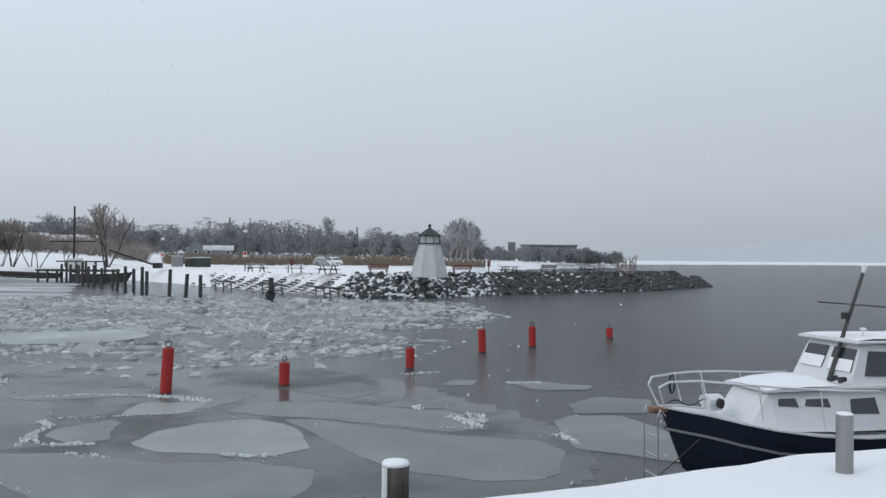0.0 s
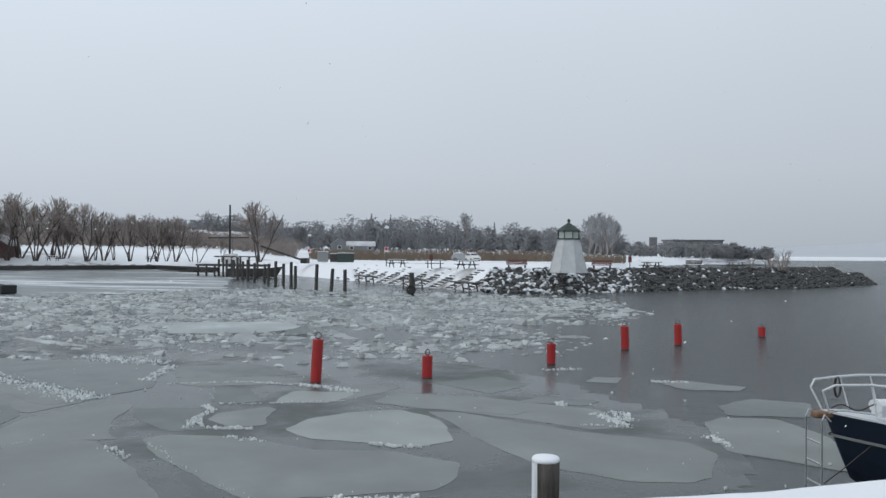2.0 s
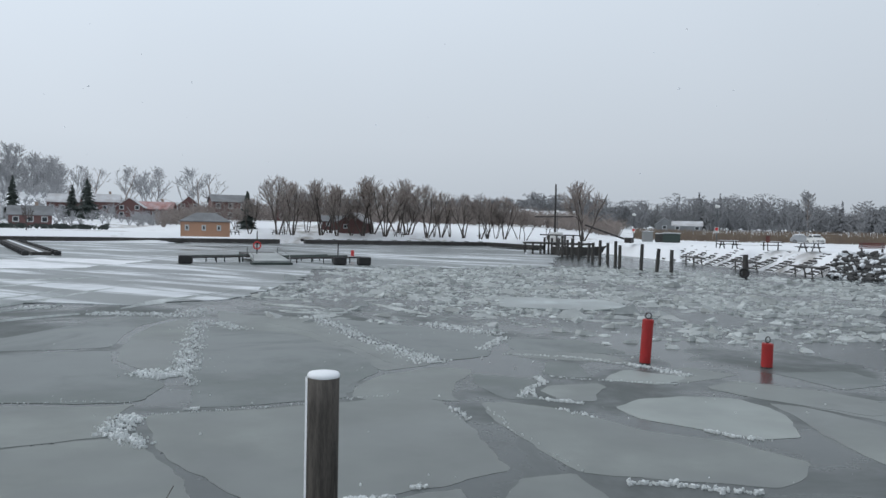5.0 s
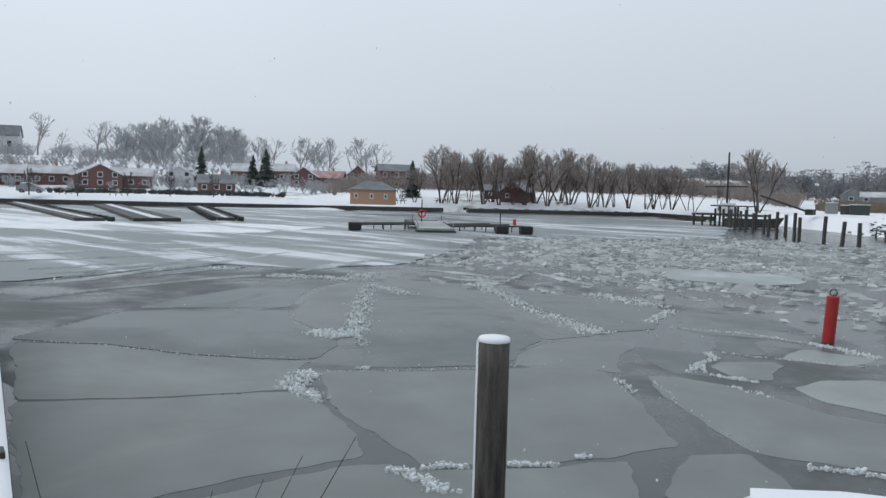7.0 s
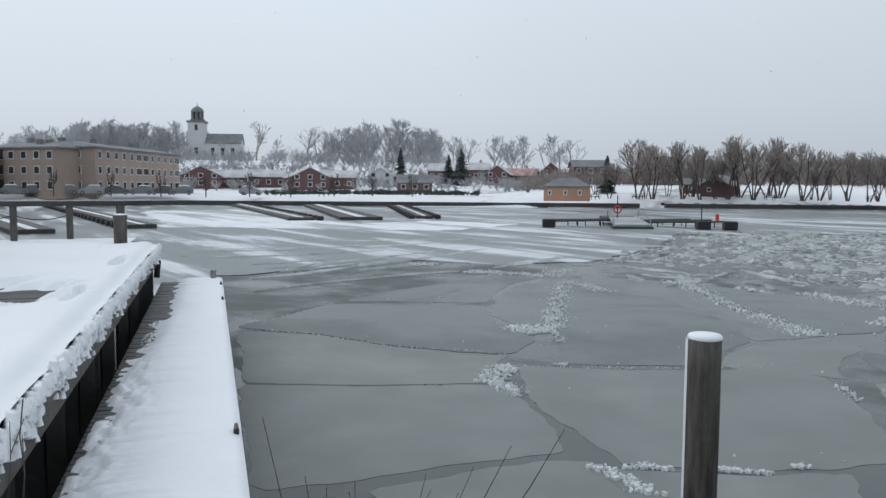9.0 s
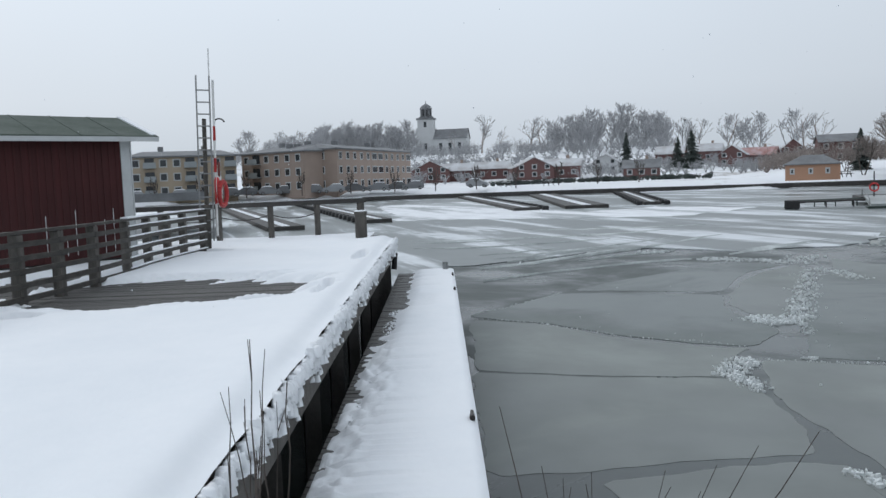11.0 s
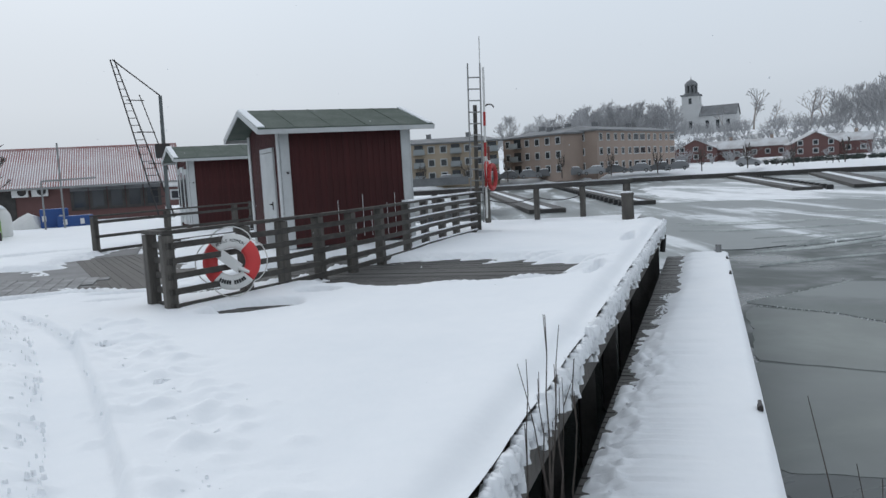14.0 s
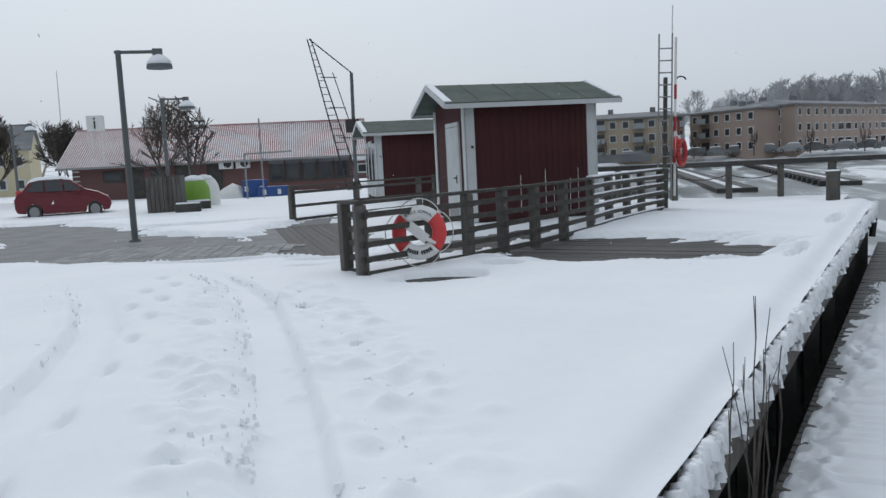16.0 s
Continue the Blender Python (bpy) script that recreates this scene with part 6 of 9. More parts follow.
floating_dock("mooring_pontoon", (-70, 27.6), (-126, 40), 2.4, "dark mooring pontoon with black floats, lightly snowed", -1)
floating_dock("mooring_pontoon", (-69, 33.2), (-118, 50), 4.0, "wide dark pontoon in the frozen harbour", 0)
floating_dock("mooring_pontoon", (-69.3, 40.3), (-110, 60), 1.6, "row of black floats along a narrow pontoon", 2)
floating_dock("mooring_pontoon", (-62, 12.0), (-128, 14), 2.0, "dark pontoon with black floats, lightly snowed", 1)
floating_dock("mooring_pontoon", (-58, 4.5), (-128, 2), 2.6, "dark pontoon in the frozen harbour", 0)
floating_dock("shore_boardwalk", (-130.0, 34.9), (-98.0, 86.4), 2.6, "long dark boardwalk along the frozen shore", 0, lift=0.45)
floating_dock("shore_boardwalk", (-98.0, 86.4), (-93.0, 94.4), 2.6, "long dark boardwalk along the frozen shore", 0, lift=0.45)
floating_dock("shore_boardwalk", (-91.0, 98.4), (-70.0, 122.9), 2.0, "long dark boardwalk along the frozen shore", 1, lift=0.45)
floating_dock("shore_boardwalk", (-70.0, 122.9), (-55.0, 111.9), 2.0, "long dark boardwalk along the frozen shore", 0, lift=0.45)
floating_dock("shore_boardwalk", (-134.0, -9.6), (-130.5, 34.9), 2.6, "long dark boardwalk along the frozen shore", 0, lift=0.45)


def pier_head():
    """The small dock with outriggers in the middle of the harbour."""
    t = thing("harbour_stage", Matrix.Translation((-46.8, 45.6, WATER)) @ Matrix.Rotation(radians(52), 4, "Z"), "low floating stage with steel outriggers and a lifebuoy", "pontoon")
    bm = bmesh.new()
    loft(bm, [[(-1.2, -0.6, 0.1), (1.6, -0.6, 0.1), (1.6, -0.6, 0.35), (-1.2, -0.6, 0.35)], [(-1.0, 5.5, 0.5), (1.4, 5.5, 0.5), (1.4, 5.5, 0.75), (-1.0, 5.5, 0.75)]])
    part("ramp", bm, SLUSH_GREY, t, "grey ramp with thin snow")
    for x in (-1.25, 1.6):
        bm = bmesh.new()
        tube(bm, [(x, -0.4, 0.35), (x, -0.2, 0.75), (x * 0.9, 5.4, 1.25), (x * 0.9, 5.6, 0.7)], 0.04, 6)
        part("ramp_rail", bm, GALV, t, "galvanised ramp rail")
    bm = bmesh.new()
    box(bm, (0.2, 0.0, 0.0), (3.2, 1.4, 0.4), 0, 0.05)
    part("float", bm, GREEN_D, t)
    for x0, x1, y in ((-6.5, -1.2, 2.6), (1.6, 8.0, 2.2), (-6.5, -1.0, 5.2), (1.4, 7.5, 5.2), (-5.2, -1.0, 4.0), (1.5, 6.6, 3.6), (1.4, 6.0, 6.6)):
        bm = bmesh.new()
        rod(bm, (x0, y, 0.42), (x1, y, 0.55), 0.07, n=8)
        for k in (0.15, 0.5, 0.85):
            rod(bm, (x0 + (x1 - x0) * k, y, 0.0), (x0 + (x1 - x0) * k, y, 0.5), 0.05, n=6)
        part("outrigger", bm, GREEN_D if y > 3 else IRON, t)
    bm = bmesh.new()
    box(bm, (0.2, 8, 0.5), (3.0, 6, 0.3))
    part("walkway", bm, WOOD_DARK, t)
    for x, y in ((-6.3, 0.8), (5.6, -0.4), (7.6, -0.5)):
        bm = bmesh.new()
        box(bm, (x, y, 0.36), (1.0, 0.9, 0.62), 0, 0.05)
        part("float_box", bm, RUBBER, t, "black float with pale top")
    bm = bmesh.new()
    tube(bm, [(-0.4 + 0.30 * math.cos(a), 4.6, 1.4 + 0.30 * math.sin(a)) for a in np.linspace(0, 6.283, 16)], 0.06, 6)
    part("lifebuoy", bm, PLASTIC_R, t, "red lifebuoy")
    bm = bmesh.new()
    rod(bm, (-0.4, 4.7, 0.6), (-0.4, 4.7, 2.6), 0.05, n=6)
    part("post", bm, IRON, t)
    bm = bmesh.new()
    rod(bm, (6.3, 3.5, 0.6), (6.3, 3.5, 1.9), 0.05, n=6)
    part("post", bm, IRON, t)
    bm = bmesh.new()
    box(bm, (8.2, 6.2, 0.75), (0.26, 0.22, 0.55))
    part("red_box", bm, PLASTIC_R, t)


pier_head()


# ---- trees ----
def branches(seed, height, stems, spread, levels, keep, lean=0.0, kids=3, start=0.25, wide=0.40, low=0.16):
    """Limbs as (from, to, radius, radius, level), grown by forking within a rounded crown."""
    rng = random.Random(seed)
    out = []
    lop = [rng.uniform(-0.06, 0.06) * height for _ in range(2)]

    def inside(q):
        e = ((q.x - lop[0]) / (wide * height)) ** 2 + ((q.y - lop[1]) / (wide * height)) ** 2 + ((q.z - 0.56 * height) / (0.44 * height)) ** 2
        return q.z < 0.45 * height or e < rng.uniform(0.72, 1.12)

    def grow(p, d, length, r, lev):
        n = 5 if lev == 0 else 4 if lev == 1 else 3
        for i in range(n):
            d = (d + Vector((rng.gauss(0, 0.13), rng.gauss(0, 0.13), rng.gauss(0.05, 0.07)))).normalized()
            q = p + d * length / n
            r1 = r * (0.84 if lev < 2 else 0.74)
            out.append((p, q, r, r1, lev))
            if not inside(q):
                return
            p, r = q, r1
            if lev < levels and p.z > low * height:
                for _ in range(kids if lev < 2 else kids - 1 if lev > 2 else kids):
                    if rng.random() < keep:
                        side = Vector((rng.gauss(0, 1), rng.gauss(0, 1), rng.uniform(-0.2, 0.5)))
                        nd = (d * 0.85 + side.normalized() * spread).normalized()
                        grow(p, nd, length * rng.uniform(0.38, 0.62), r * 0.58, lev + 1)

    for k in range(stems):
        a = 6.283 * k / stems + rng.uniform(-0.5, 0.5)
        o = 0.0 if stems == 1 else 0.30
        tilt = 0.06 if stems == 1 else rng.uniform(0.14, 0.42)
        grow(Vector((o * math.cos(a), o * math.sin(a), -0.15)), Vector((math.cos(a) * tilt + lean, math.sin(a) * tilt, 1)).normalized(), height * rng.uniform(0.8, 0.95), height * (0.022 if stems == 1 else 0.015), 0)
    return out


def twigs_mesh(name, segs, material, parent=None, label="", thick=1.0, least=0.012):
    verts, faces = [], []
    for p, q, r0, r1, lev in segs:
        d = (q - p).normalized()
        a = d.orthogonal().normalized()
        b = d.cross(a)
        i0 = len(verts)
        k = 5 if lev == 0 else 3
        for c, r in ((p, max(r0 * thick, least)), (q, max(r1 * thick, least))):
            for j in range(k):
                t = 6.283 * j / k
                verts.append(tuple(c + (a * math.cos(t) + b * math.sin(t)) * r))
        for j in range(k):
            m = (j + 1) % k
            faces.append((i0 + j, i0 + m, i0 + k + m, i0 + k + j))
    ob = raw(name, verts, faces, material, parent)
    if label:
        ob["label"] = label
    return ob


def bare_tree(seed, height, stems, spread, levels, keep, label, group, twig=None, bark=None, least=0.02, kids=3, category="tree", start=0.25, wide=0.40, low=0.16):
    t = thing("bare_tree", Matrix(), label, category, group)
    segs = branches(seed, height, stems, spread, levels, keep, kids=kids, start=start, wide=wide, low=low)
    top = max(q.z for _, q, *_ in segs)
    k = height / top
    segs = [(p * k, q * k, a, b, c) for p, q, a, b, c in segs]
    twigs_mesh("trunk", [s for s in segs if s[4] < 2], bark or BARK, t, thick=1.0, least=0.03)
    twigs_mesh("crown", [s for s in segs if s[4] >= 2], twig or TWIG, t, "mesh of fine bare twigs", least=least)
    return t


def scaled(p, turn, s):
    return Matrix.Translation(p) @ Matrix.Rotation(turn, 4, "Z") @ Matrix.Diagonal((s, s, s, 1))


WILLOW_L = "bare many-stemmed willow by the frozen shore"
willows = [bare_tree(s, 10.0, n, 0.55, 3, k, WILLOW_L, "willows along the shore", least=0.027, low=0.26, wide=w) for s, n, k, w in ((1, 4, 0.71, 0.42), (2, 5, 0.65, 0.38), (3, 3, 0.77, 0.36), (5, 2, 0.84, 0.32))]
used = set()


def plant(kinds, i, p, turn, s):
    k = kinds[i % len(kinds)]
    if k.name not in used:
        used.add(k.name)
        k.matrix_world = scaled(p, turn, s)
    else:
        copy_thing(k, scaled(p, turn, s))


rng = random.Random(21)
for i, (b, h, kind) in enumerate(((45.9, 6.6, 2), (44.0, 10.4, 0), (43.0, 9.6, 1), (42.0, 10.2, 2), (41.0, 9.8, 0), (39.9, 9.8, 1), (38.9, 10.2, 2), (37.4, 10.6, 0), (36.5, 10.4, 1), (35.6, 10.2, 0), (34.7, 9.6, 2), (33.5, 9.4, 0), (32.5, 9.2, 1), (31.9, 9.4, 2),
                                  (30.9, 9.0, 1), (29.7, 8.4, 3), (28.6, 8.4, 2), (27.0, 8.6, 3), (26.5, 8.2, 3), (25.0, 6.8, 3), (22.5, 10.6, 0), (46.9, 5.0, 1), (40.4, 9.0, 0), (38.1, 9.4, 0), (43.5, 9.0, 2), (35.0, 9.2, 1), (33.0, 8.6, 2), (29.2, 8.0, 1), (28.0, 7.6, 0))):
    d = 138 + rng.uniform(-5, 9) - (18 if b < 27 else 6 if b < 30 else 0)
    plant(willows, kind, spot(b, d, -0.05), rng.uniform(0, 6.28), h * d / 1450)

hill_kinds = [bare_tree(s, 12.0, 1, 0.75, 4, 0.46, "large bare deciduous tree on the snowy hill, tinted grey for haze", "trees on the hill", twig=TWIG_FAR, bark=TWIG, least=0.045, start=0.6, wide=0.46) for s in (11, 12, 13)]
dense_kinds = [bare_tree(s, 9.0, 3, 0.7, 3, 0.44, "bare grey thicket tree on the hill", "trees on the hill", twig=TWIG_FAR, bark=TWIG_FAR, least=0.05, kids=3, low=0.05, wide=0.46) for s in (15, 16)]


def on_land(b, d):
    p = spot(b, d)
    p.z = float(land_height(np.array([p.x]), np.array([p.y]))[0]) - 0.1
    return p


for i, (b, d, h) in enumerate(((70.6, 375, 18), (69.4, 390, 13), (67.2, 370, 15), (66.4, 380, 11), (72.4, 360, 10), (55.9, 300, 10), (52.0, 320, 9), (49.2, 230, 11.5), (48.4, 235, 10), (54.0, 340, 10))):
    plant(hill_kinds, i, on_land(b, d), rng.uniform(0, 6), h / 12)
for i in range(88):
    b = rng.choice((rng.uniform(76, 88), rng.uniform(58, 66), rng.uniform(75.5, 83), rng.uniform(50, 66), rng.uniform(76, 82)))
    d = rng.uniform(300, 400)
    plant(dense_kinds, i, on_land(b, d), rng.uniform(0, 6), rng.uniform(1.0, 1.5) * (1.15 if 60 < b < 65 else 0.8 if b > 82 else 0.95))


def spruce(b, d, h, width, label):
    t = thing("spruce", Matrix.Translation(on_land(b, d)), label, "tree", "conifers")
    bm = bmesh.new()
    rod(bm, (0, 0, 0), (0, 0, h * 0.95), 0.18, 0.03, n=6)
    part("trunk", bm, BARK, t)
    rg = random.Random(int(b * 10))
    segs = []
    for i in range(260):
        z = h * (0.06 + 0.92 * (i / 260))
        r = width / 2 * (1 - (z / h) ** 1.1) * rg.uniform(0.55, 1.1) + 0.1
        a = rg.uniform(0, 6.283)
        p = Vector((0, 0, z))
        q = Vector((r * math.cos(a), r * math.sin(a), z - r * 0.25))
        segs.append((p, q, 0.16, 0.04, 2))
        for k in (0.4, 0.6, 0.8):
            c = p.lerp(q, k)
            for s in (-1, 1):
                segs.append((c, c + Vector((math.cos(a + s * 0.8), math.sin(a + s * 0.8), -0.25)) * r * 0.4, 0.13, 0.03, 2))
    twigs_mesh("crown", segs, NEEDLES, t, "dark drooping needle boughs", least=0.03)


spruce(60.6, 215, 10.5, 5.5, "dark green spruce dusted with snow among the houses")
spruce(56.3, 225, 10.5, 7.5, "dark broad conifer dusted with snow among the houses")
spruce(57.2, 228, 8.5, 5, "dark conifer dusted with snow among the houses")
spruce(46.1, 150, 7.0, 4.0, "dark bushy conifer by the willows")


def far_wood():
    """The wood behind the mole, as one mass of stems and twigs in a haze-grey colour."""
    rg = random.Random(31)
    segs = []
    profile = ((60, 4.0), (40, 5.0), (23, 10.5), (21.3, 11.5), (18.8, 11), (15, 12.5), (11.3, 13.5), (7.4, 9.5), (3.4, 10), (0, 9.5), (-2.8, 8), (-3.4, 4), (-5, 6), (-8, 6), (-10.6, 5.4), (-13, 4.5))
    bs = [p[0] for p in profile][::-1]
    hs = [p[1] for p in profile][::-1]
    for i in range(780):
        b = rg.uniform(-12.5, 34)
        d = rg.uniform(285, 345)
        h = float(np.interp(b, bs, hs)) * rg.uniform(0.55, 1.1) * (1.0 + 0.35 * nz2(b * 0.9, d * 0.02, 1.0, 3))
        p = on_land(b, d)
        if rg.random() < 0.16 and b > 6:
            for k in range(26):
                z = h * (0.1 + 0.9 * k / 26)
                r = h * 0.17 * (1 - k / 27)
                a = rg.uniform(0, 6.28)
                segs.append((p + Vector((0, 0, z)), p + Vector((r * math.cos(a), r * math.sin(a), z - r * 0.4)), 0.55, 0.1, 1))
            continue
        segs.append((p, p + Vector((rg.gauss(0, 0.3), 0, h * 0.6)), 0.14, 0.07, 1))
        w = h * rg.uniform(0.22, 0.34)
        for k in range(88):
            a, e = rg.uniform(0, 6.28), rg.uniform(-1, 0.9)
            f = rg.uniform(0.2, 1.0) * math.sqrt(1 - e * e)
            c = p + Vector((w * f * math.cos(a), w * f * math.sin(a), h * (0.50 + 0.44 * e)))
            thick = 0.20 if e < 0.2 else 0.11
            segs.append((c, c + Vector((rg.gauss(0, 0.7) + 0.4 * math.cos(a), rg.gauss(0, 0.5), rg.uniform(0.3, 1.4) * (1 - 0.5 * e))), thick, 0.08, 2))
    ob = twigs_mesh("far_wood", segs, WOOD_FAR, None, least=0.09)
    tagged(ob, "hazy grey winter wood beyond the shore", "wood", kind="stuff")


def brush(name, b0, b1, d0, d1, n, hmin, hmax, material, label, seed):
    """A thicket of leafless bushes as one mass."""
    rg = random.Random(seed)
    segs = []
    for i in range(n):
        p = on_land(rg.uniform(b0, b1), rg.uniform(d0, d1))
        h = rg.uniform(hmin, hmax)
        for k in range(9):
            a = rg.uniform(0, 6.28)
            q = p + Vector((math.cos(a) * 0.4 * h, math.sin(a) * 0.4 * h, h * rg.uniform(0.6, 1.0)))
            segs.append((p, q, 0.06, 0.04, 2))
            for _ in range(2):
                m = p.lerp(q, rg.uniform(0.4, 1))
                segs.append((m, m + Vector((rg.gauss(0, 0.3 * h), rg.gauss(0, 0.3 * h), h * rg.uniform(0.05, 0.35))), 0.05, 0.03, 2))
    tagged(twigs_mesh(name, segs, material, None, least=0.035), label, "bushes", kind="stuff")


def far_ridge():
    """Wooded hills across the lake, the haze before them painted into the pale colour."""
    rg = random.Random(52)
    prof = ((-45, 0.040), (-29, 0.031), (-23.5, 0.024), (-18, 0.015), (-14, 0.010), (-12, 0.010), (-8, 0.010), (0, 0.012))
    bs, es = [p[0] for p in prof], [p[1] for p in prof]
    verts, faces = [], []
    n = 620
    for i in range(n + 1):
        b = -45 + 45 * i / n
        h = 1900 * float(np.interp(b, bs, es))
        for k, (d, z) in enumerate(((1560, -1.6), (1650, h * 0.35), (1800, h * 0.72), (1900, h))):
            p = spot(b, d, 1.5 + z + (rg.uniform(-0.5, 0.5) if k == 3 else 0))
            verts.append(tuple(p))
    for i in range(n):
        for k in range(3):
            a = i * 4 + k
            faces.append((a, a + 1, a + 5, a + 4))
    ob = raw("far_hills", verts, faces, mat("hazed_far_forest", (0.50, 0.53, 0.56), 1.0, second=(0.47, 0.50, 0.53), scale=0.01, amount=0.8), smooth=True)
    tagged(ob, "wooded hills across the lake, coloured pale for haze", "hills", kind="structure")


far_wood()
far_ridge()


def lake_ice():
    """A band of snowy ice along the far lake shore."""
    verts, faces = [], []
    n = 90
    for i in range(n + 1):
        b = -48 + 46 * i / n
        near = 520 + 300 * smooth(-8, -30, np.array(b)) + 40 * nz2(b * 0.7, 0, 1.0)
        for d in (near, 1570):
            verts.append(tuple(spot(b, d, WATER + 0.06)))
    for i in range(n):
        faces.append((2 * i, 2 * i + 1, 2 * i + 3, 2 * i + 2))
    tagged(raw("lake_ice", verts, faces, SNOW_FLAT), "band of snow-covered ice along the far lake shore", "ice", kind="structure")


lake_ice()
brush("shore_thicket", 20, 52, 168, 215, 640, 1.6, 4.4, TWIG, "bare brush behind the willows", 81)
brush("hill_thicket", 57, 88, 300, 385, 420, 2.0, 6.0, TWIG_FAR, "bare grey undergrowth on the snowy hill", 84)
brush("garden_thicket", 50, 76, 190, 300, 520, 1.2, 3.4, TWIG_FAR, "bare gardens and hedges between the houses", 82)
brush("hedge_row", 55, 70, 158, 162, 260, 0.7, 1.1, NEEDLES, "low dark clipped hedge along the promenade", 83)
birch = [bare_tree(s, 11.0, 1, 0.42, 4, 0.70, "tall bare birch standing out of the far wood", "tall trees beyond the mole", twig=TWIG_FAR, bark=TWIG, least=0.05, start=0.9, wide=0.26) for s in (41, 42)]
for i, (b, d, h) in enumerate(((-0.6, 235, 12.5), (-1.4, 236, 12.8), (-2.2, 238, 10.5), (-1.0, 244, 12), (-1.9, 230, 11.5), (7.9, 300, 13))):
    plant(birch, i, on_land(b, d), rng.uniform(0, 6), h / 11)


def reeds():
    rg = random.Random(33)
    segs = []
    for i in range(5200):
        b = rg.uniform(-3.2, 19)
        d = rg.uniform(165, 200)
        p = on_land(b, d)
        h = rg.uniform(1.0, 2.4) * (0.7 if b < 2 else 1)
        segs.append((p, p + Vector((rg.gauss(0, 0.2), 0, h)), 0.07, 0.03, 2))
    tagged(twigs_mesh("reed_belt", segs, REED, None, least=0.03), "belt of dry tawny reeds before the wood", "reeds", kind="stuff")


reeds()


def shrub(p, h, n, seed, label, name="shrub", group="shrubs"):
    t = thing(name, Matrix.Translation(p), label, "shrub", group)
    rg = random.Random(seed)
    segs = []
    for i in range(n):
        a = rg.uniform(0, 6.28)
        c = Vector((rg.gauss(0, 0.12 * h), rg.gauss(0, 0.12 * h), 0))
        d = Vector((math.cos(a) * 0.3, math.sin(a) * 0.3, 1)).normalized()
        L = h * rg.uniform(0.5, 1.0)
        q = c + d * L
        segs.append((c, q, 0.02 * h, 0.010 * h, 1))
        for k in range(5):
            m = c.lerp(q, rg.uniform(0.3, 0.95))
            segs.append((m, m + (d + Vector((rg.gauss(0, 0.5), rg.gauss(0, 0.5), 0.1))).normalized() * L * 0.3, 0.012 * h, 0.006 * h, 2))
    twigs_mesh("crown", segs, TWIG, t, least=0.012)
    return t


shrub(spot(-13.3, 89, 0.15), 2.1, 16, 3, "leafless shrub on the tip of the mole")
shrub(spot(-12.6, 90, 0.15), 1.6, 14, 4, "leafless shrub on the tip of the mole")
shrub(spot(-11.4, 88, 0.15), 1.2, 10, 5, "low leafless shrub on the mole")
def pollard(p, seed):
    """A young street tree cut back to short upright limbs."""
    t = thing("promenade_tree", Matrix.Translation(p), "pollarded young tree on the snowy promenade", "tree", "promenade trees")
    rg = random.Random(seed)
    bm = bmesh.new()
    rod(bm, (0, 0, -0.1), (0.03, 0, 1.5), 0.10, 0.08, n=7)
    part("trunk", bm, BARK, t)
    segs = []
    for i in range(11):
        a = 6.283 * i / 11 + rg.uniform(-0.2, 0.2)
        z = rg.uniform(0.9, 2.2)
        r = rg.uniform(0.35, 0.85) * (1 - 0.25 * (z - 0.9))
        c = Vector((0.02, 0, z))
        m = c + Vector((r * math.cos(a), r * math.sin(a), 0.45))
        q = m + Vector((0.15 * math.cos(a), 0.15 * math.sin(a), rg.uniform(0.8, 1.5)))
        segs += [(c, m, 0.06, 0.05, 1), (m, q, 0.05, 0.035, 1)]
        for _ in range(5):
            o = m.lerp(q, rg.uniform(0.2, 1))
            segs.append((o, o + Vector((rg.gauss(0, 0.16), rg.gauss(0, 0.16), rg.uniform(0.15, 0.5))), 0.028, 0.015, 2))
    twigs_mesh("crown", segs, BARK, t, least=0.015)


for i, b in enumerate((96.2, 93.2, 90.2, 87.2, 83.4, 80.0, 76.9, 74.0, 71.1, 68.3, 65.3, 62.6, 59.8)):
    pollard(on_land(b, 136 + (i % 3)), 60 + i)


# ---- the town across the water ----
def window_at(parent, x, y, z, w, h, mt=None, frame_m=None, axis_y=False):
    """A window with frame and dark pane, standing out of a wall that faces -y (or -x)."""
    bm = bmesh.new()
    s = (0.10, w, h) if axis_y else (w, 0.10, h)
    box(bm, (x, y, z), s)
    f = part("window", bm, frame_m or WHITE, parent)
    bm = bmesh.new()
    o = 0.03
    s = (0.10, w - 0.34, h - 0.34) if axis_y else (w - 0.34, 0.10, h - 0.34)
    box(bm, (x - (o if axis_y else 0), y - (0 if axis_y else o), z), s)
    part("pane", bm, mt or GLASS_D, f)
    return f


def facing(b, d, z=None, turn=0.0):
    """Pose with local -y towards the walk."""
    p = spot(b, d) if z is not None else on_land(b, d)
    if z is not None:
        p.z = z
    return Matrix.Translation(p) @ Matrix.Rotation(radians(b + turn), 4, "Z")


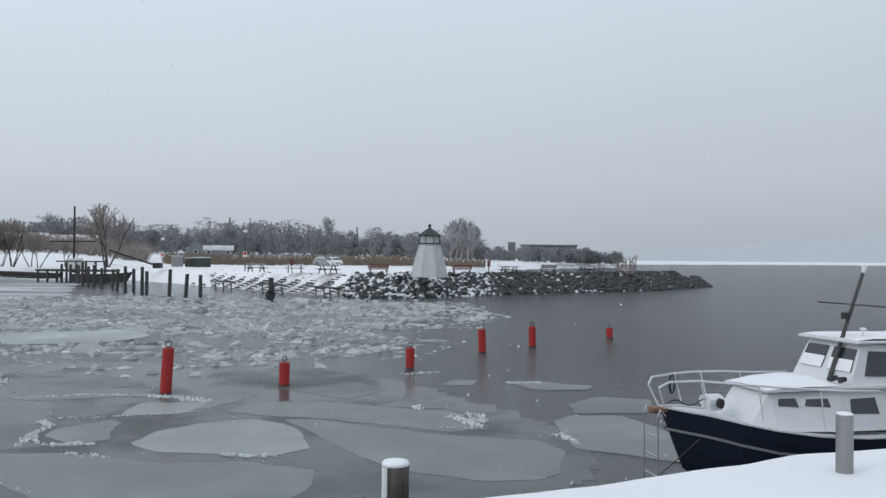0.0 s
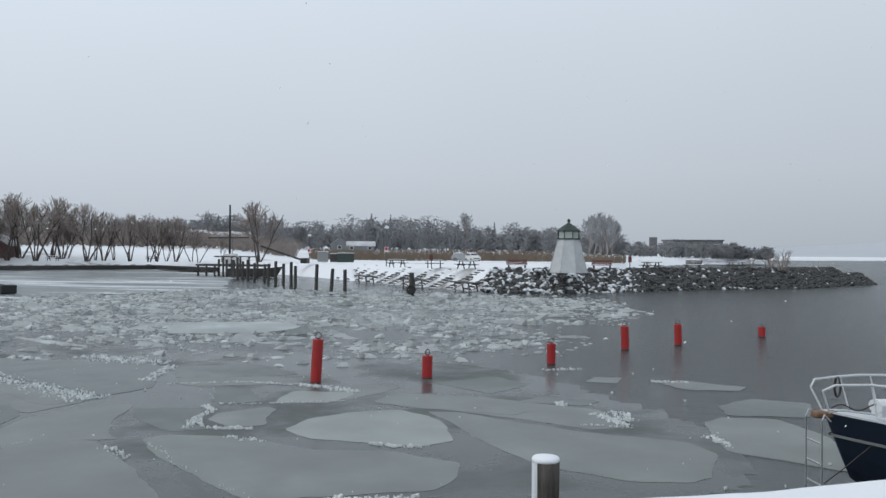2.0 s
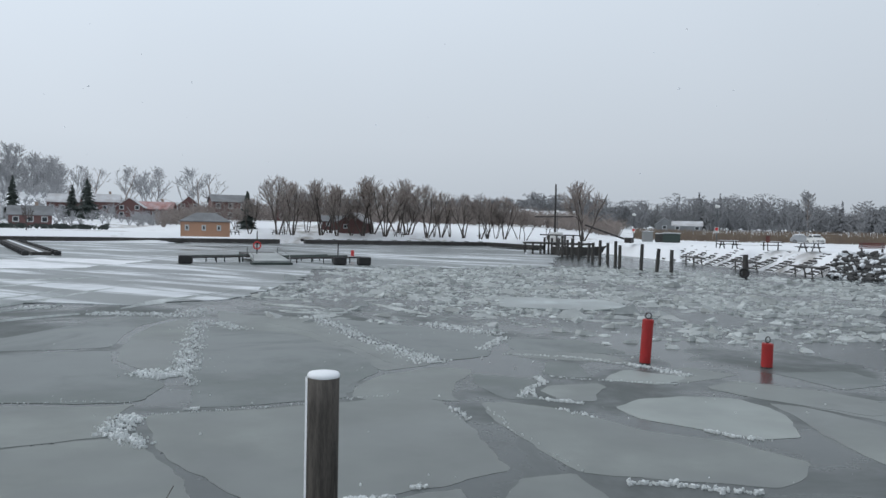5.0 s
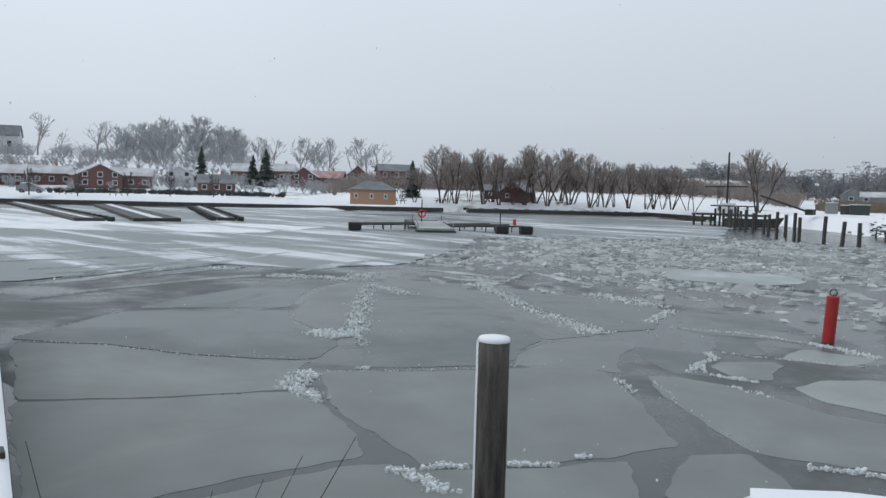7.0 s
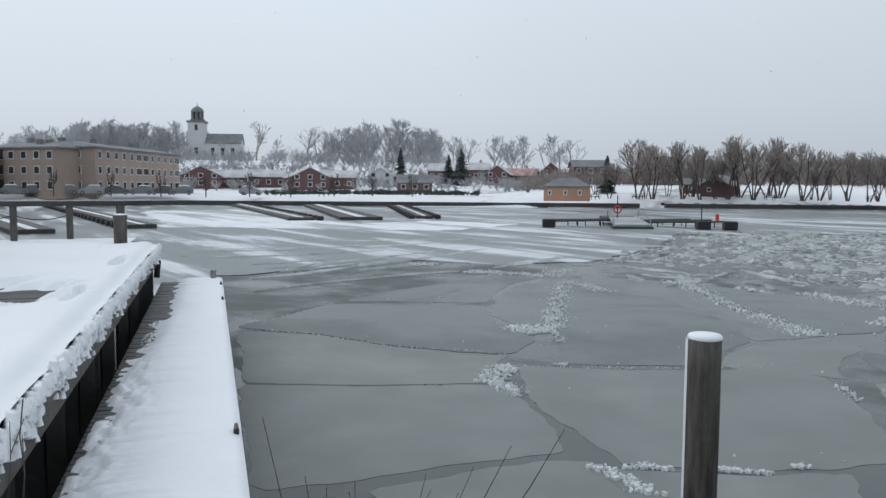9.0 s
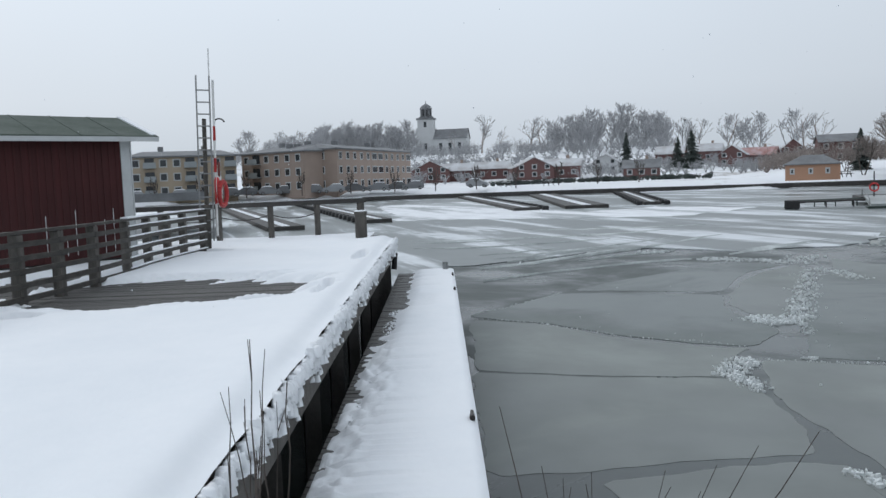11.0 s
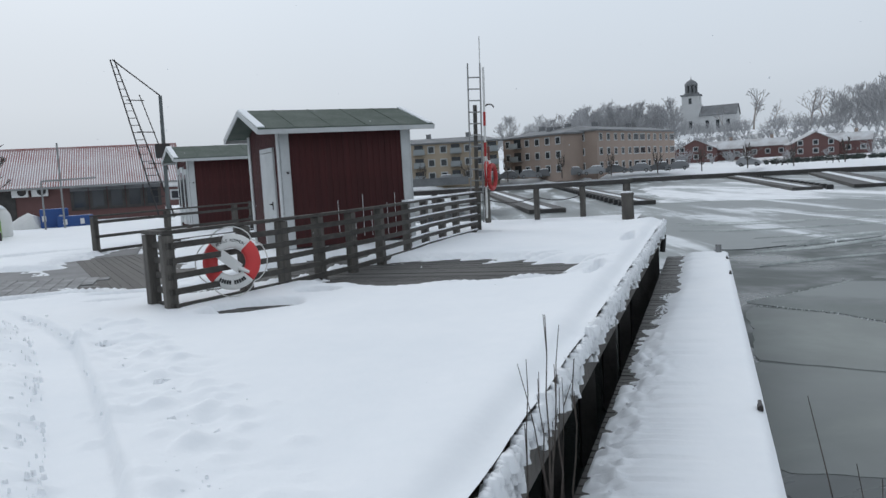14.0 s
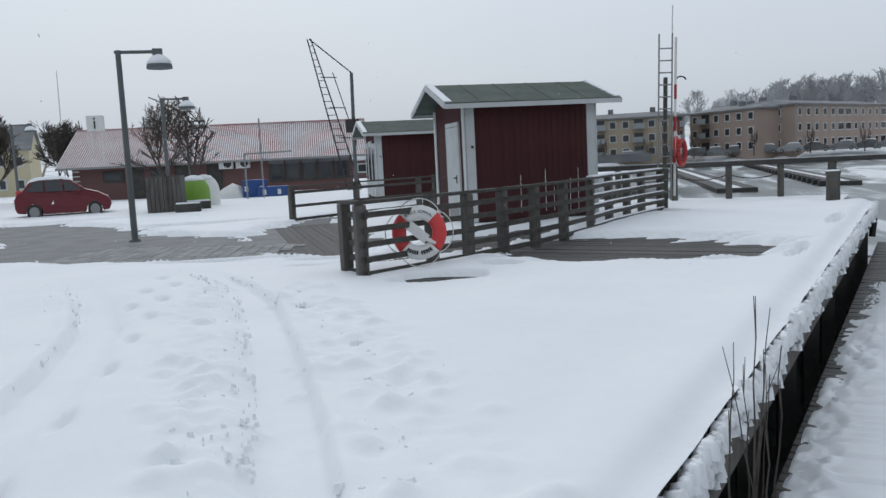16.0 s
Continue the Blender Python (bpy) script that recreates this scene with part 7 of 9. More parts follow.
def gable_house(name, m, w, dpt, wall_h, roof_h, wall_m, roof_m, label, windows=(), ridge_x=True, group="", category="house", over=0.35, chimney=False, snow=0.0):
    t = thing(name, m, label, category, group)
    bm = bmesh.new()
    if ridge_x:
        loft(bm, [[(x, -dpt / 2, -0.6), (x, -dpt / 2, wall_h), (x, 0, wall_h + roof_h), (x, dpt / 2, wall_h), (x, dpt / 2, -0.6)] for x in (-w / 2, w / 2)])
    else:
        loft(bm, [[(-w / 2, y, -0.6), (-w / 2, y, wall_h), (0, y, wall_h + roof_h), (w / 2, y, wall_h), (w / 2, y, -0.6)] for y in (-dpt / 2, dpt / 2)])
    bmesh.ops.recalc_face_normals(bm, faces=bm.faces)
    part("wall", bm, wall_m, t)
    k = over
    for s in (1, -1):
        bm = bmesh.new()
        if ridge_x:
            sl = roof_h / (dpt / 2)
            a = [(-w / 2 - k, s * (dpt / 2 + k), wall_h - sl * k + 0.03), (w / 2 + k, s * (dpt / 2 + k), wall_h - sl * k + 0.03), (w / 2 + k, 0, wall_h + roof_h + 0.03), (-w / 2 - k, 0, wall_h + roof_h + 0.03)]
        else:
            sl = roof_h / (w / 2)
            a = [(s * (w / 2 + k), -dpt / 2 - k, wall_h - sl * k + 0.03), (s * (w / 2 + k), dpt / 2 + k, wall_h - sl * k + 0.03), (0, dpt / 2 + k, wall_h + roof_h + 0.03), (0, -dpt / 2 - k, wall_h + roof_h + 0.03)]
        lo = [bm.verts.new(v) for v in a]
        hi = [bm.verts.new((v[0], v[1], v[2] + 0.14)) for v in a]
        bm.faces.new(lo)
        bm.faces.new(hi[::-1])
        for i in range(4):
            bm.faces.new((lo[i], hi[i], hi[(i + 1) % 4], lo[(i + 1) % 4]))
        bmesh.ops.recalc_face_normals(bm, faces=bm.faces)
        part("roof", bm, roof_m, t)
    for x, z, ww, hh in windows:
        window_at(t, x, -dpt / 2, z, ww, hh)
    if chimney:
        bm = bmesh.new()
        box(bm, (w * 0.15, 0.4, wall_h + roof_h + 0.3), (0.7, 0.6, 1.4))
        part("chimney", bm, BRICK_Y, t)
    return t


SNOW_ROOF = mat("snowed_roof", (0.62, 0.64, 0.66), 0.85, second=(0.25, 0.22, 0.21), scale=0.35, amount=0.65)
# Falu red with its saturation cut, so the colour carries the distance haze
RED_FAR = mat("hazed_red_boards", (0.165, 0.088, 0.082), 0.85, second=(0.125, 0.070, 0.066), scale=0.5, amount=0.7)


def apartment(m, w, dpt, h, floors, cols, wall_m, label, balconies=(), white_cols=()):
    t = thing("apartment_block", m, label, "apartment building", "apartment blocks across the harbour")
    bm = bmesh.new()
    box(bm, (0, 0, h / 2 - 0.4), (w, dpt, h + 0.8))
    wall = part("wall", bm, wall_m, t)
    bm = bmesh.new()
    loft(bm, [[(-w / 2 - 0.4, -dpt / 2 - 0.4, h), (w / 2 + 0.4, -dpt / 2 - 0.4, h), (w / 2 + 0.4, dpt / 2 + 0.4, h), (-w / 2 - 0.4, dpt / 2 + 0.4, h)], [(-w / 2 - 0.4, -dpt / 2 - 0.4, h + 0.25), (w / 2 + 0.4, -dpt / 2 - 0.4, h + 0.25), (w / 2 + 0.4, dpt / 2 + 0.4, h + 0.25), (-w / 2 - 0.4, dpt / 2 + 0.4, h + 0.25)],
              [(-w / 2 + 2, -0.5, h + 1.2), (w / 2 - 2, -0.5, h + 1.2), (w / 2 - 2, 0.5, h + 1.2), (-w / 2 + 2, 0.5, h + 1.2)]])
    roof = part("roof", bm, SLATE, t, "grey roof with thin snow")
    for x in (-w * 0.2, w * 0.22):
        bm = bmesh.new()
        box(bm, (x, 0, h + 1.2), (0.9, 0.8, 1.6))
        part("chimney", bm, SLATE, roof)
    fh = h / floors
    for f in range(floors):
        for c in range(cols):
            x = -w / 2 + (c + 0.5) * w / cols
            z = fh * (f + 0.58)
            if c in balconies:
                bm = bmesh.new()
                box(bm, (x, -dpt / 2 - 0.55, z - 0.75), (w / cols * 0.92, 1.1, 0.14))
                box(bm, (x, -dpt / 2 - 1.08, z - 0.28), (w / cols * 0.92, 0.06, 0.85))
                part("balcony", bm, mat("balcony_panel", (0.33, 0.36, 0.37), 0.7) if "balcony_panel" not in bpy.data.materials else bpy.data.materials["balcony_panel"], t, "grey balcony front")
                bm = bmesh.new()
                box(bm, (x, -dpt / 2 - 0.02, z + 0.1), (w / cols * 0.7, 0.06, 1.5))
                part("window", bm, GLASS_D, t)
            else:
                big = c in white_cols
                window_at(wall, x, -dpt / 2, z, 2.3 if big else 1.25, 1.35)
    return t


# apartment blocks, from the church side to the south
def between(b0, d0, b1, d1, depth):
    """Pose of a block whose front runs between two places, and the front's length."""
    p, q = spot(b0, d0), spot(b1, d1)
    a = math.atan2(q.y - p.y, q.x - p.x)
    return Matrix.Translation((p + q) / 2) @ Matrix.Rotation(a, 4, "Z") @ Matrix.Translation((0, depth / 2, 0)), (q - p).length


m, w = between(80.9, 140, 75.7, 172, 11)
block = apartment(m, w, 11, 7.4, 3, 12, BRICK_Y, "long yellow brick three-storey apartment block under light snow", white_cols=(5, 6, 11))
for y in (-2.6, 2.2):
    for f in range(3):
        window_at(block, -w / 2, y, 7.4 / 3 * (f + 0.58), 1.25, 1.35, axis_y=True)
m, w = between(83.2, 141, 82.0, 144, 9)
apartment(m, w, 9, 6.7, 3, 1, BRICK_Y, "narrow yellow brick stair wing with grey balconies", balconies=(0,))
m, w = between(87.4, 150, 83.2, 138, 11)
apartment(m, w, 11, 7.1, 3, 6, BRICK_Y, "yellow brick three-storey apartment block under light snow", balconies=(1,))
apartment(facing(91.3, 146, 0.0, turn=2), 17.0, 11, 6.8, 3, 8, BRICK_O, "ochre apartment block with grey balconies", balconies=(1, 4, 7))
apartment(facing(97.6, 146, 0.0, turn=2), 16.0, 11, 6.9, 3, 8, BRICK_O, "ochre apartment block with grey balconies", balconies=(2, 5))
bm = bmesh.new()
beam(bm, spot(90, 134, 0.35), spot(101, 132, 0.35), 0.3, 1.3)
tagged(link("garden_wall", bm, SLATE), "long dark wall before the apartment blocks", "wall", kind="structure")


def church():
    t = thing("church", facing(73.4, 382, turn=-10) @ Matrix.Diagonal((1.0, 0.9, 0.82, 1)), "white church with a tall tower and dark lantern spire", "church")
    g = 0.0
    bm = bmesh.new()
    box(bm, (-7.3, 0, 7), (8.6, 8.6, 18), 0)
    box(bm, (-7.3, 0, 17.5), (7.4, 7.4, 7))
    part("tower", bm, LIME, t)
    bm = bmesh.new()
    box(bm, (-7.3, 0, 21.2), (8.2, 8.2, 1.0))
    loft(bm, [circle((-7.3, 0), r, z, 8) for r, z in ((3.4, 21.6), (3.4, 22.6))])
    loft(bm, [circle((-7.3, 0), r, z, 12) for r, z in ((2.9, 26.6), (2.9, 27.2), (2.4, 28.4), (1.2, 29.4), (0.2, 30.0), (0.1, 31.6))])
    part("spire", bm, SLATE, t, "dark copper lantern cap")
    for i in range(8):
        a = 6.283 * i / 8
        bm = bmesh.new()
        rod(bm, (-7.3 + 2.3 * math.cos(a), 2.3 * math.sin(a), 22.4), (-7.3 + 2.3 * math.cos(a), 2.3 * math.sin(a), 26.8), 0.5, n=6)
        part("lantern_column", bm, SLATE, t)
    bm = bmesh.new()
    loft(bm, [[(x, -6, -3), (x, -6, 9.5), (x, 0, 14.5), (x, 6, 9.5), (x, 6, -3)] for x in (-3, 12.3)])
    bmesh.ops.recalc_face_normals(bm, faces=bm.faces)
    part("nave", bm, LIME, t)
    for s in (1, -1):
        bm = bmesh.new()
        a = [(-3.2, s * 6.5, 9.2), (12.8, s * 6.5, 9.2), (12.8, 0, 14.7), (-3.2, 0, 14.7)]
        lo = [bm.verts.new(v) for v in a]
        hi = [bm.verts.new((v[0], v[1], v[2] + 0.3)) for v in a]
        bm.faces.new(lo), bm.faces.new(hi[::-1])
        for i in range(4):
            bm.faces.new((lo[i], hi[i], hi[(i + 1) % 4], lo[(i + 1) % 4]))
        bmesh.ops.recalc_face_normals(bm, faces=bm.faces)
        part("roof", bm, SLATE, t)
    for x, z, h in ((0.2, 4.5, 5), (4.6, 4.5, 5), (9.0, 4.5, 5)):
        window_at(t, x, -6, z, 1.8, h)
    window_at(t, -7.3, -4.3, 5.0, 1.8, 4.5)
    window_at(t, -7.3, -3.7, 18.0, 1.6, 3.5)


church()

# red and white houses below the church
for b, d, w, wh, rh, rx, lab in ((74.3, 205, 9.5, 3.0, 2.3, False, "red gabled house with white trim and snowy roof"), (72.4, 208, 8, 2.6, 1.8, True, "low red house wing with snowy roof"), (67.2, 200, 9.5, 3.0, 2.3, False, "red gabled house with white trim and snowy roof"),
                                 (65.0, 204, 9, 2.8, 1.7, True, "low red house wing with snowy roof"), (69.9, 212, 9, 2.6, 1.7, True, "low red house wing with snowy roof"), (61.9, 215, 6.5, 2.8, 2.0, False, "pale gabled cottage with snowy roof"), (59.6, 190, 8.0, 2.2, 1.8, True, "dark red boathouse with snow-dusted roof"),
                                 (53.6, 235, 7, 3.2, 2.4, False, "red gabled house among bare trees"), (52.0, 240, 9, 2.6, 2.0, True, "pink-roofed house among bare trees"), (49.9, 245, 6, 3.2, 2.6, False, "dark gabled house among bare trees"), (57.6, 250, 8, 2.8, 2.2, True, "house with a snowy roof on the slope"), (55.2, 262, 8, 3, 2.2, True, "house with a snowy roof on the slope")):
    wm = LIME if "pale" in lab else RED_FAR
    rm = TILE if "pink" in lab else (SLATE if "boathouse" in lab else SNOW_ROOF)
    wins = [(x, z, 1.2, 1.2) for x in ((-w * 0.28, w * 0.28) if w < 8 else (-w * 0.33, 0, w * 0.33)) for z in ((1.3, 3.1) if not rx else (1.3,))]
    gable_house("gabled_house", facing(b, d, turn=rng.uniform(-12, 12)), w, 8.5, wh, rh, wm, rm, lab, wins, rx, "houses below the church", chimney=rx)
gable_house("manor_house", facing(47.4, 184, turn=8), 7.5, 8, 3.9, 1.5, RED_FAR, SLATE, "tall red wooden house with white windows behind the willows", [(x, z, 1.0, 1.2) for x in (-2.6, 0, 2.6) for z in (1.0, 3.0)], True, "houses behind the willows")
gable_house("manor_house", facing(42.6, 190, turn=-6), 9, 8, 4.6, 1.8, RED_FAR, SLATE, "tall red wooden house with white windows behind the willows", [(x, z, 1.0, 1.3) for x in (-3.4, -1.2, 1.2, 3.4) for z in (1.1, 3.4)], True, "houses behind the willows")
gable_house("manor_house", facing(38.9, 196, turn=-6), 8, 8, 3.8, 1.6, RED_FAR, SLATE, "tall red wooden house with white windows behind the willows", [(x, z, 1.0, 1.2) for x in (-2.6, 0, 2.6) for z in (1.0, 3.0)], True, "houses behind the willows")
gable_house("red_boathouse", facing(38.6, 146, turn=-20), 4.6, 5, 2.0, 1.5, RED_FAR, SNOW_ROOF, "small dark red boathouse with snowy roof", [(-1, 1.2, 0.8, 0.8)], False)
gable_house("red_boathouse", facing(40.0, 152, turn=0), 5, 4.5, 1.5, 0.9, RED_FAR, SLATE, "long dark red shed behind the willows", [(-1.4, 0.9, 0.7, 0.7), (1.2, 0.9, 0.7, 0.7)], True)
for b, d, w in ((33, 230, 12), (27.4, 225, 10), (24.6, 235, 12)):
    gable_house("low_house", facing(b, d), w, 8, 2.4, 1.7, RED_FAR if w != 10 else ORANGE, SNOW_ROOF, "low house with a snowy roof behind the trees", [(-2, 1.3, 1.2, 1.1), (2, 1.3, 1.2, 1.1)], True, "houses behind the willows")
gable_house("white_hall", facing(15.5, 270), 9, 8, 2.2, 1.4, SLATE, SNOW_ROOF, "pale low building with a snowy roof before the wood", [(-3, 1.5, 1.4, 1.2), (3, 1.5, 1.4, 1.2)], True)
gable_house("white_hall", facing(17.0, 280), 6, 8, 2.4, 2.2, SLATE, SNOW_ROOF, "pale gabled building before the wood", [(0, 1.5, 1.4, 1.2)], False)
t = thing("flat_roofed_hall", facing(-7.6, 340, 1.0), "long dark flat-roofed hall on the far shore", "building")
bm = bmesh.new()
box(bm, (0, 0, 3.2), (23, 10, 6.2))
part("wall", bm, SLATE, t)
bm = bmesh.new()
box(bm, (0, 0, 6.45), (24, 11, 0.4))
part("roof", bm, SLATE, t)
for i in range(6):
    window_at(t, -9 + i * 3.6, -5, 4.2, 2.4, 1.2)
t = thing("dark_tower", facing(-5.0, 342, 1.0), "square dark tower beside the hall", "tower")
bm = bmesh.new()
box(bm, (0, 0, 3.8), (3.2, 3.2, 7.8))
part("shaft", bm, SLATE, t)


def orange_pavilion():
    t = thing("harbour_pavilion", facing(48.85, 112, -0.05), "low salmon-coloured pavilion with a grey hipped roof", "pavilion")
    bm = bmesh.new()
    box(bm, (0, 0, 0.8), (6.2, 5, 2.0))
    wall = part("wall", bm, ORANGE, t)
    bm = bmesh.new()
    loft(bm, [[(-3.3, -2.7, 1.72), (3.3, -2.7, 1.72), (3.3, 2.7, 1.72), (-3.3, 2.7, 1.72)], [(-3.3, -2.7, 1.84), (3.3, -2.7, 1.84), (3.3, 2.7, 1.84), (-3.3, 2.7, 1.84)], [(-1.2, -0.05, 2.95), (1.2, -0.05, 2.95), (1.2, 0.05, 2.95), (-1.2, 0.05, 2.95)]])
    part("roof", bm, SLATE, t, "grey hipped roof")
    for x in (-2.3, -0.2, 1.7):
        window_at(wall, x, -2.5, 0.95, 0.55, 0.75)


orange_pavilion()


def hatchback(name, m, paint, label, detail=True, group=""):
    t = thing(name, m, label, "car", group)
    L, W = 3.9, 1.68
    prof = [(-1.92, 0.45), (-1.93, 0.75), (-1.80, 0.98), (-1.62, 1.05), (-1.30, 1.40), (-1.0, 1.49), (0.0, 1.50), (0.35, 1.42), (0.95, 1.05), (1.45, 0.93), (1.80, 0.76), (1.93, 0.60), (1.93, 0.42), (1.85, 0.25), (1.62, 0.22), (1.55, 0.42), (1.25, 0.56), (0.95, 0.42), (0.88, 0.20), (-0.80, 0.20), (-0.88, 0.42), (-1.18, 0.56), (-1.48, 0.42), (-1.55, 0.24), (-1.85, 0.28)]
    bm = bmesh.new()
    rings = []
    for y, k in ((-W / 2, 0.93), (-W / 2 + 0.06, 1.0), (W / 2 - 0.06, 1.0), (W / 2, 0.93)):
        rings.append([(x * (0.985 if k < 1 else 1), y * (1 if z < 1.0 else 1 - 0.22 * (z - 1.0) / 0.5), z * (0.995 if k < 1 else 1)) for x, z in prof])
    loft(bm, rings)
    bmesh.ops.recalc_face_normals(bm, faces=bm.faces)
    body = part("body", bm, paint, t)
    for s in (1, -1):
        for x in (-1.18, 1.25):
            bm = bmesh.new()
            rod(bm, (x, s * 0.865, 0.29), (x, s * 0.66, 0.29), 0.30, n=20)
            wheel = part("wheel", bm, RUBBER, t)
            bm = bmesh.new()
            rod(bm, (x, s * 0.88, 0.29), (x, s * 0.85, 0.29), 0.20, n=16)
            part("rim", bm, GALV, wheel)
        if detail:
            def side(x, z):
                return (x, s * (W / 2 * (1 - 0.22 * (z - 1.0) / 0.5) + 0.006), z)
            for q in ([(-1.42, 1.06), (-0.75, 1.03), (-0.75, 1.42), (-1.12, 1.40)], [(-0.66, 1.03), (0.02, 1.02), (0.0, 1.43), (-0.66, 1.43)], [(0.10, 1.02), (0.82, 1.02), (0.32, 1.36), (0.08, 1.42)]):
                bm = bmesh.new()
                a = [bm.verts.new(side(*v)) for v in q]
                b2 = [bm.verts.new((v.co.x, v.co.y - 0.02 * s, v.co.z)) for v in a]
                bm.faces.new(a), bm.faces.new(b2[::-1])
                for i in range(4):
                    bm.faces.new((a[i], b2[i], b2[(i + 1) % 4], a[(i + 1) % 4]))
                bmesh.ops.recalc_face_normals(bm, faces=bm.faces)
                part("window", bm, GLASS_D, body)
            bm = bmesh.new()
            box(bm, (0.62, s * 0.92, 1.02), (0.14, 0.16, 0.12), 0, 0.03)
            part("mirror", bm, paint, t)
            bm = bmesh.new()
            box(bm, (1.72, s * 0.62, 0.72), (0.25, 0.30, 0.12), 0, 0.04)
            part("headlight", bm, PLASTIC_W, t)
            bm = bmesh.new()
            box(bm, (-1.78, s * 0.70, 0.95), (0.12, 0.14, 0.3), 0, 0.03)
            part("tail_light", bm, PLASTIC_R, t)
            for x in (-0.70, 0.05):
                bm = bmesh.new()
                box(bm, (x - 0.14, s * 0.845, 0.90), (0.16, 0.02, 0.03), 0, 0.006)
                part("door_handle", bm, paint, body)
    if detail:
        bm = bmesh.new()
        a = [bm.verts.new(v) for v in ((0.40, -0.60, 1.415), (0.40, 0.60, 1.415), (0.93, 0.70, 1.085), (0.93, -0.70, 1.085))]
        bm.faces.new(a)
        part("windscreen", bm, GLASS_D, body)
        bm = bmesh.new()
        box(bm, (1.93, 0, 0.50), (0.03, 1.2, 0.16), 0, 0.01)
        part("bumper_grille", bm, RUBBER, t)
    bm = bmesh.new()
    loft(bm, [[(-1.38, y * 0.67, 1.36 + h), (-1.25, y * 0.67, 1.49 + h), (-0.9, y * 0.67, 1.56 + h), (0.0, y * 0.67, 1.57 + h), (0.30, y * 0.65, 1.50 + h), (0.38, y * 0.65, 1.42 + h)] for y, h in ((-1.04, -0.10), (-0.96, 0), (-0.5, 0.02), (0, 0.02), (0.5, 0.02), (0.96, 0), (1.04, -0.10))], close=False, cap=False)
    part("roof_snow", bm, SNOW, t, "snow on the roof", smooth=True)
    return t


for i in range(16):
    b = 75.5 + i * 1.45 + rng.uniform(-0.3, 0.3)
    hatchback("parked_car", Matrix.Translation(spot(b, 138 + rng.uniform(0, 4), -0.05)) @ Matrix.Rotation(radians(b + rng.choice((0, 180))), 4, "Z"), CAR_GREY, "parked car under a layer of snow", False, "cars by the apartment blocks")
hatchback("parked_car", Matrix.Translation(spot(71.0, 140, -0.05)) @ Matrix.Rotation(radians(60), 4, "Z"), CAR_GREY, "parked dark car by the promenade", False)
v = hatchback("white_van", Matrix.Translation(spot(7.5, 150, 0.1)) @ Matrix.Rotation(radians(-60), 4, "Z"), PLASTIC_W, "white estate car parked on the shore", True)
hatchback("parked_car", Matrix.Translation(spot(8.3, 152, 0.1)) @ Matrix.Rotation(radians(10), 4, "Z"), CAR_GREY, "dark car parked on the shore", False)
for b, d, mt, s in ((16.5, 118, GREEN_D, (2.4, 1.6, 1.3)), (17.3, 119, WOOD_DARK, (1.2, 1.2, 1.2)), (18.1, 122, GALV, (1.6, 0.3, 1.5))):
    t = thing("waste_container", facing(b, d, 0.1), "metal container standing on the snowy shore", "container", "containers on the shore")
    bm = bmesh.new()
    box(bm, (0, 0, s[2] / 2), s, 0, 0.08)
    part("body", bm, mt, t)
    bm = bmesh.new()
    box(bm, (0, 0, s[2] + 0.04), (s[0] * 1.04, s[1] * 1.04, 0.08), 0, 0.02)
    part("lid", bm, SNOW_FLAT, t)
for b, d in ((66, 131), (69, 131), (47, 118), (44, 128), (35.5, 132), (29.5, 130)):
    picnic_table(b, d, -0.08, 0.3)


# ---- huts and fences on the jetty ----
HA, HG = Vector((-0.470, 0.883, 0)), Vector((-0.883, -0.470, 0))
HM = Matrix((HA, HG, Vector((0, 0, 1)))).transposed().to_4x4()


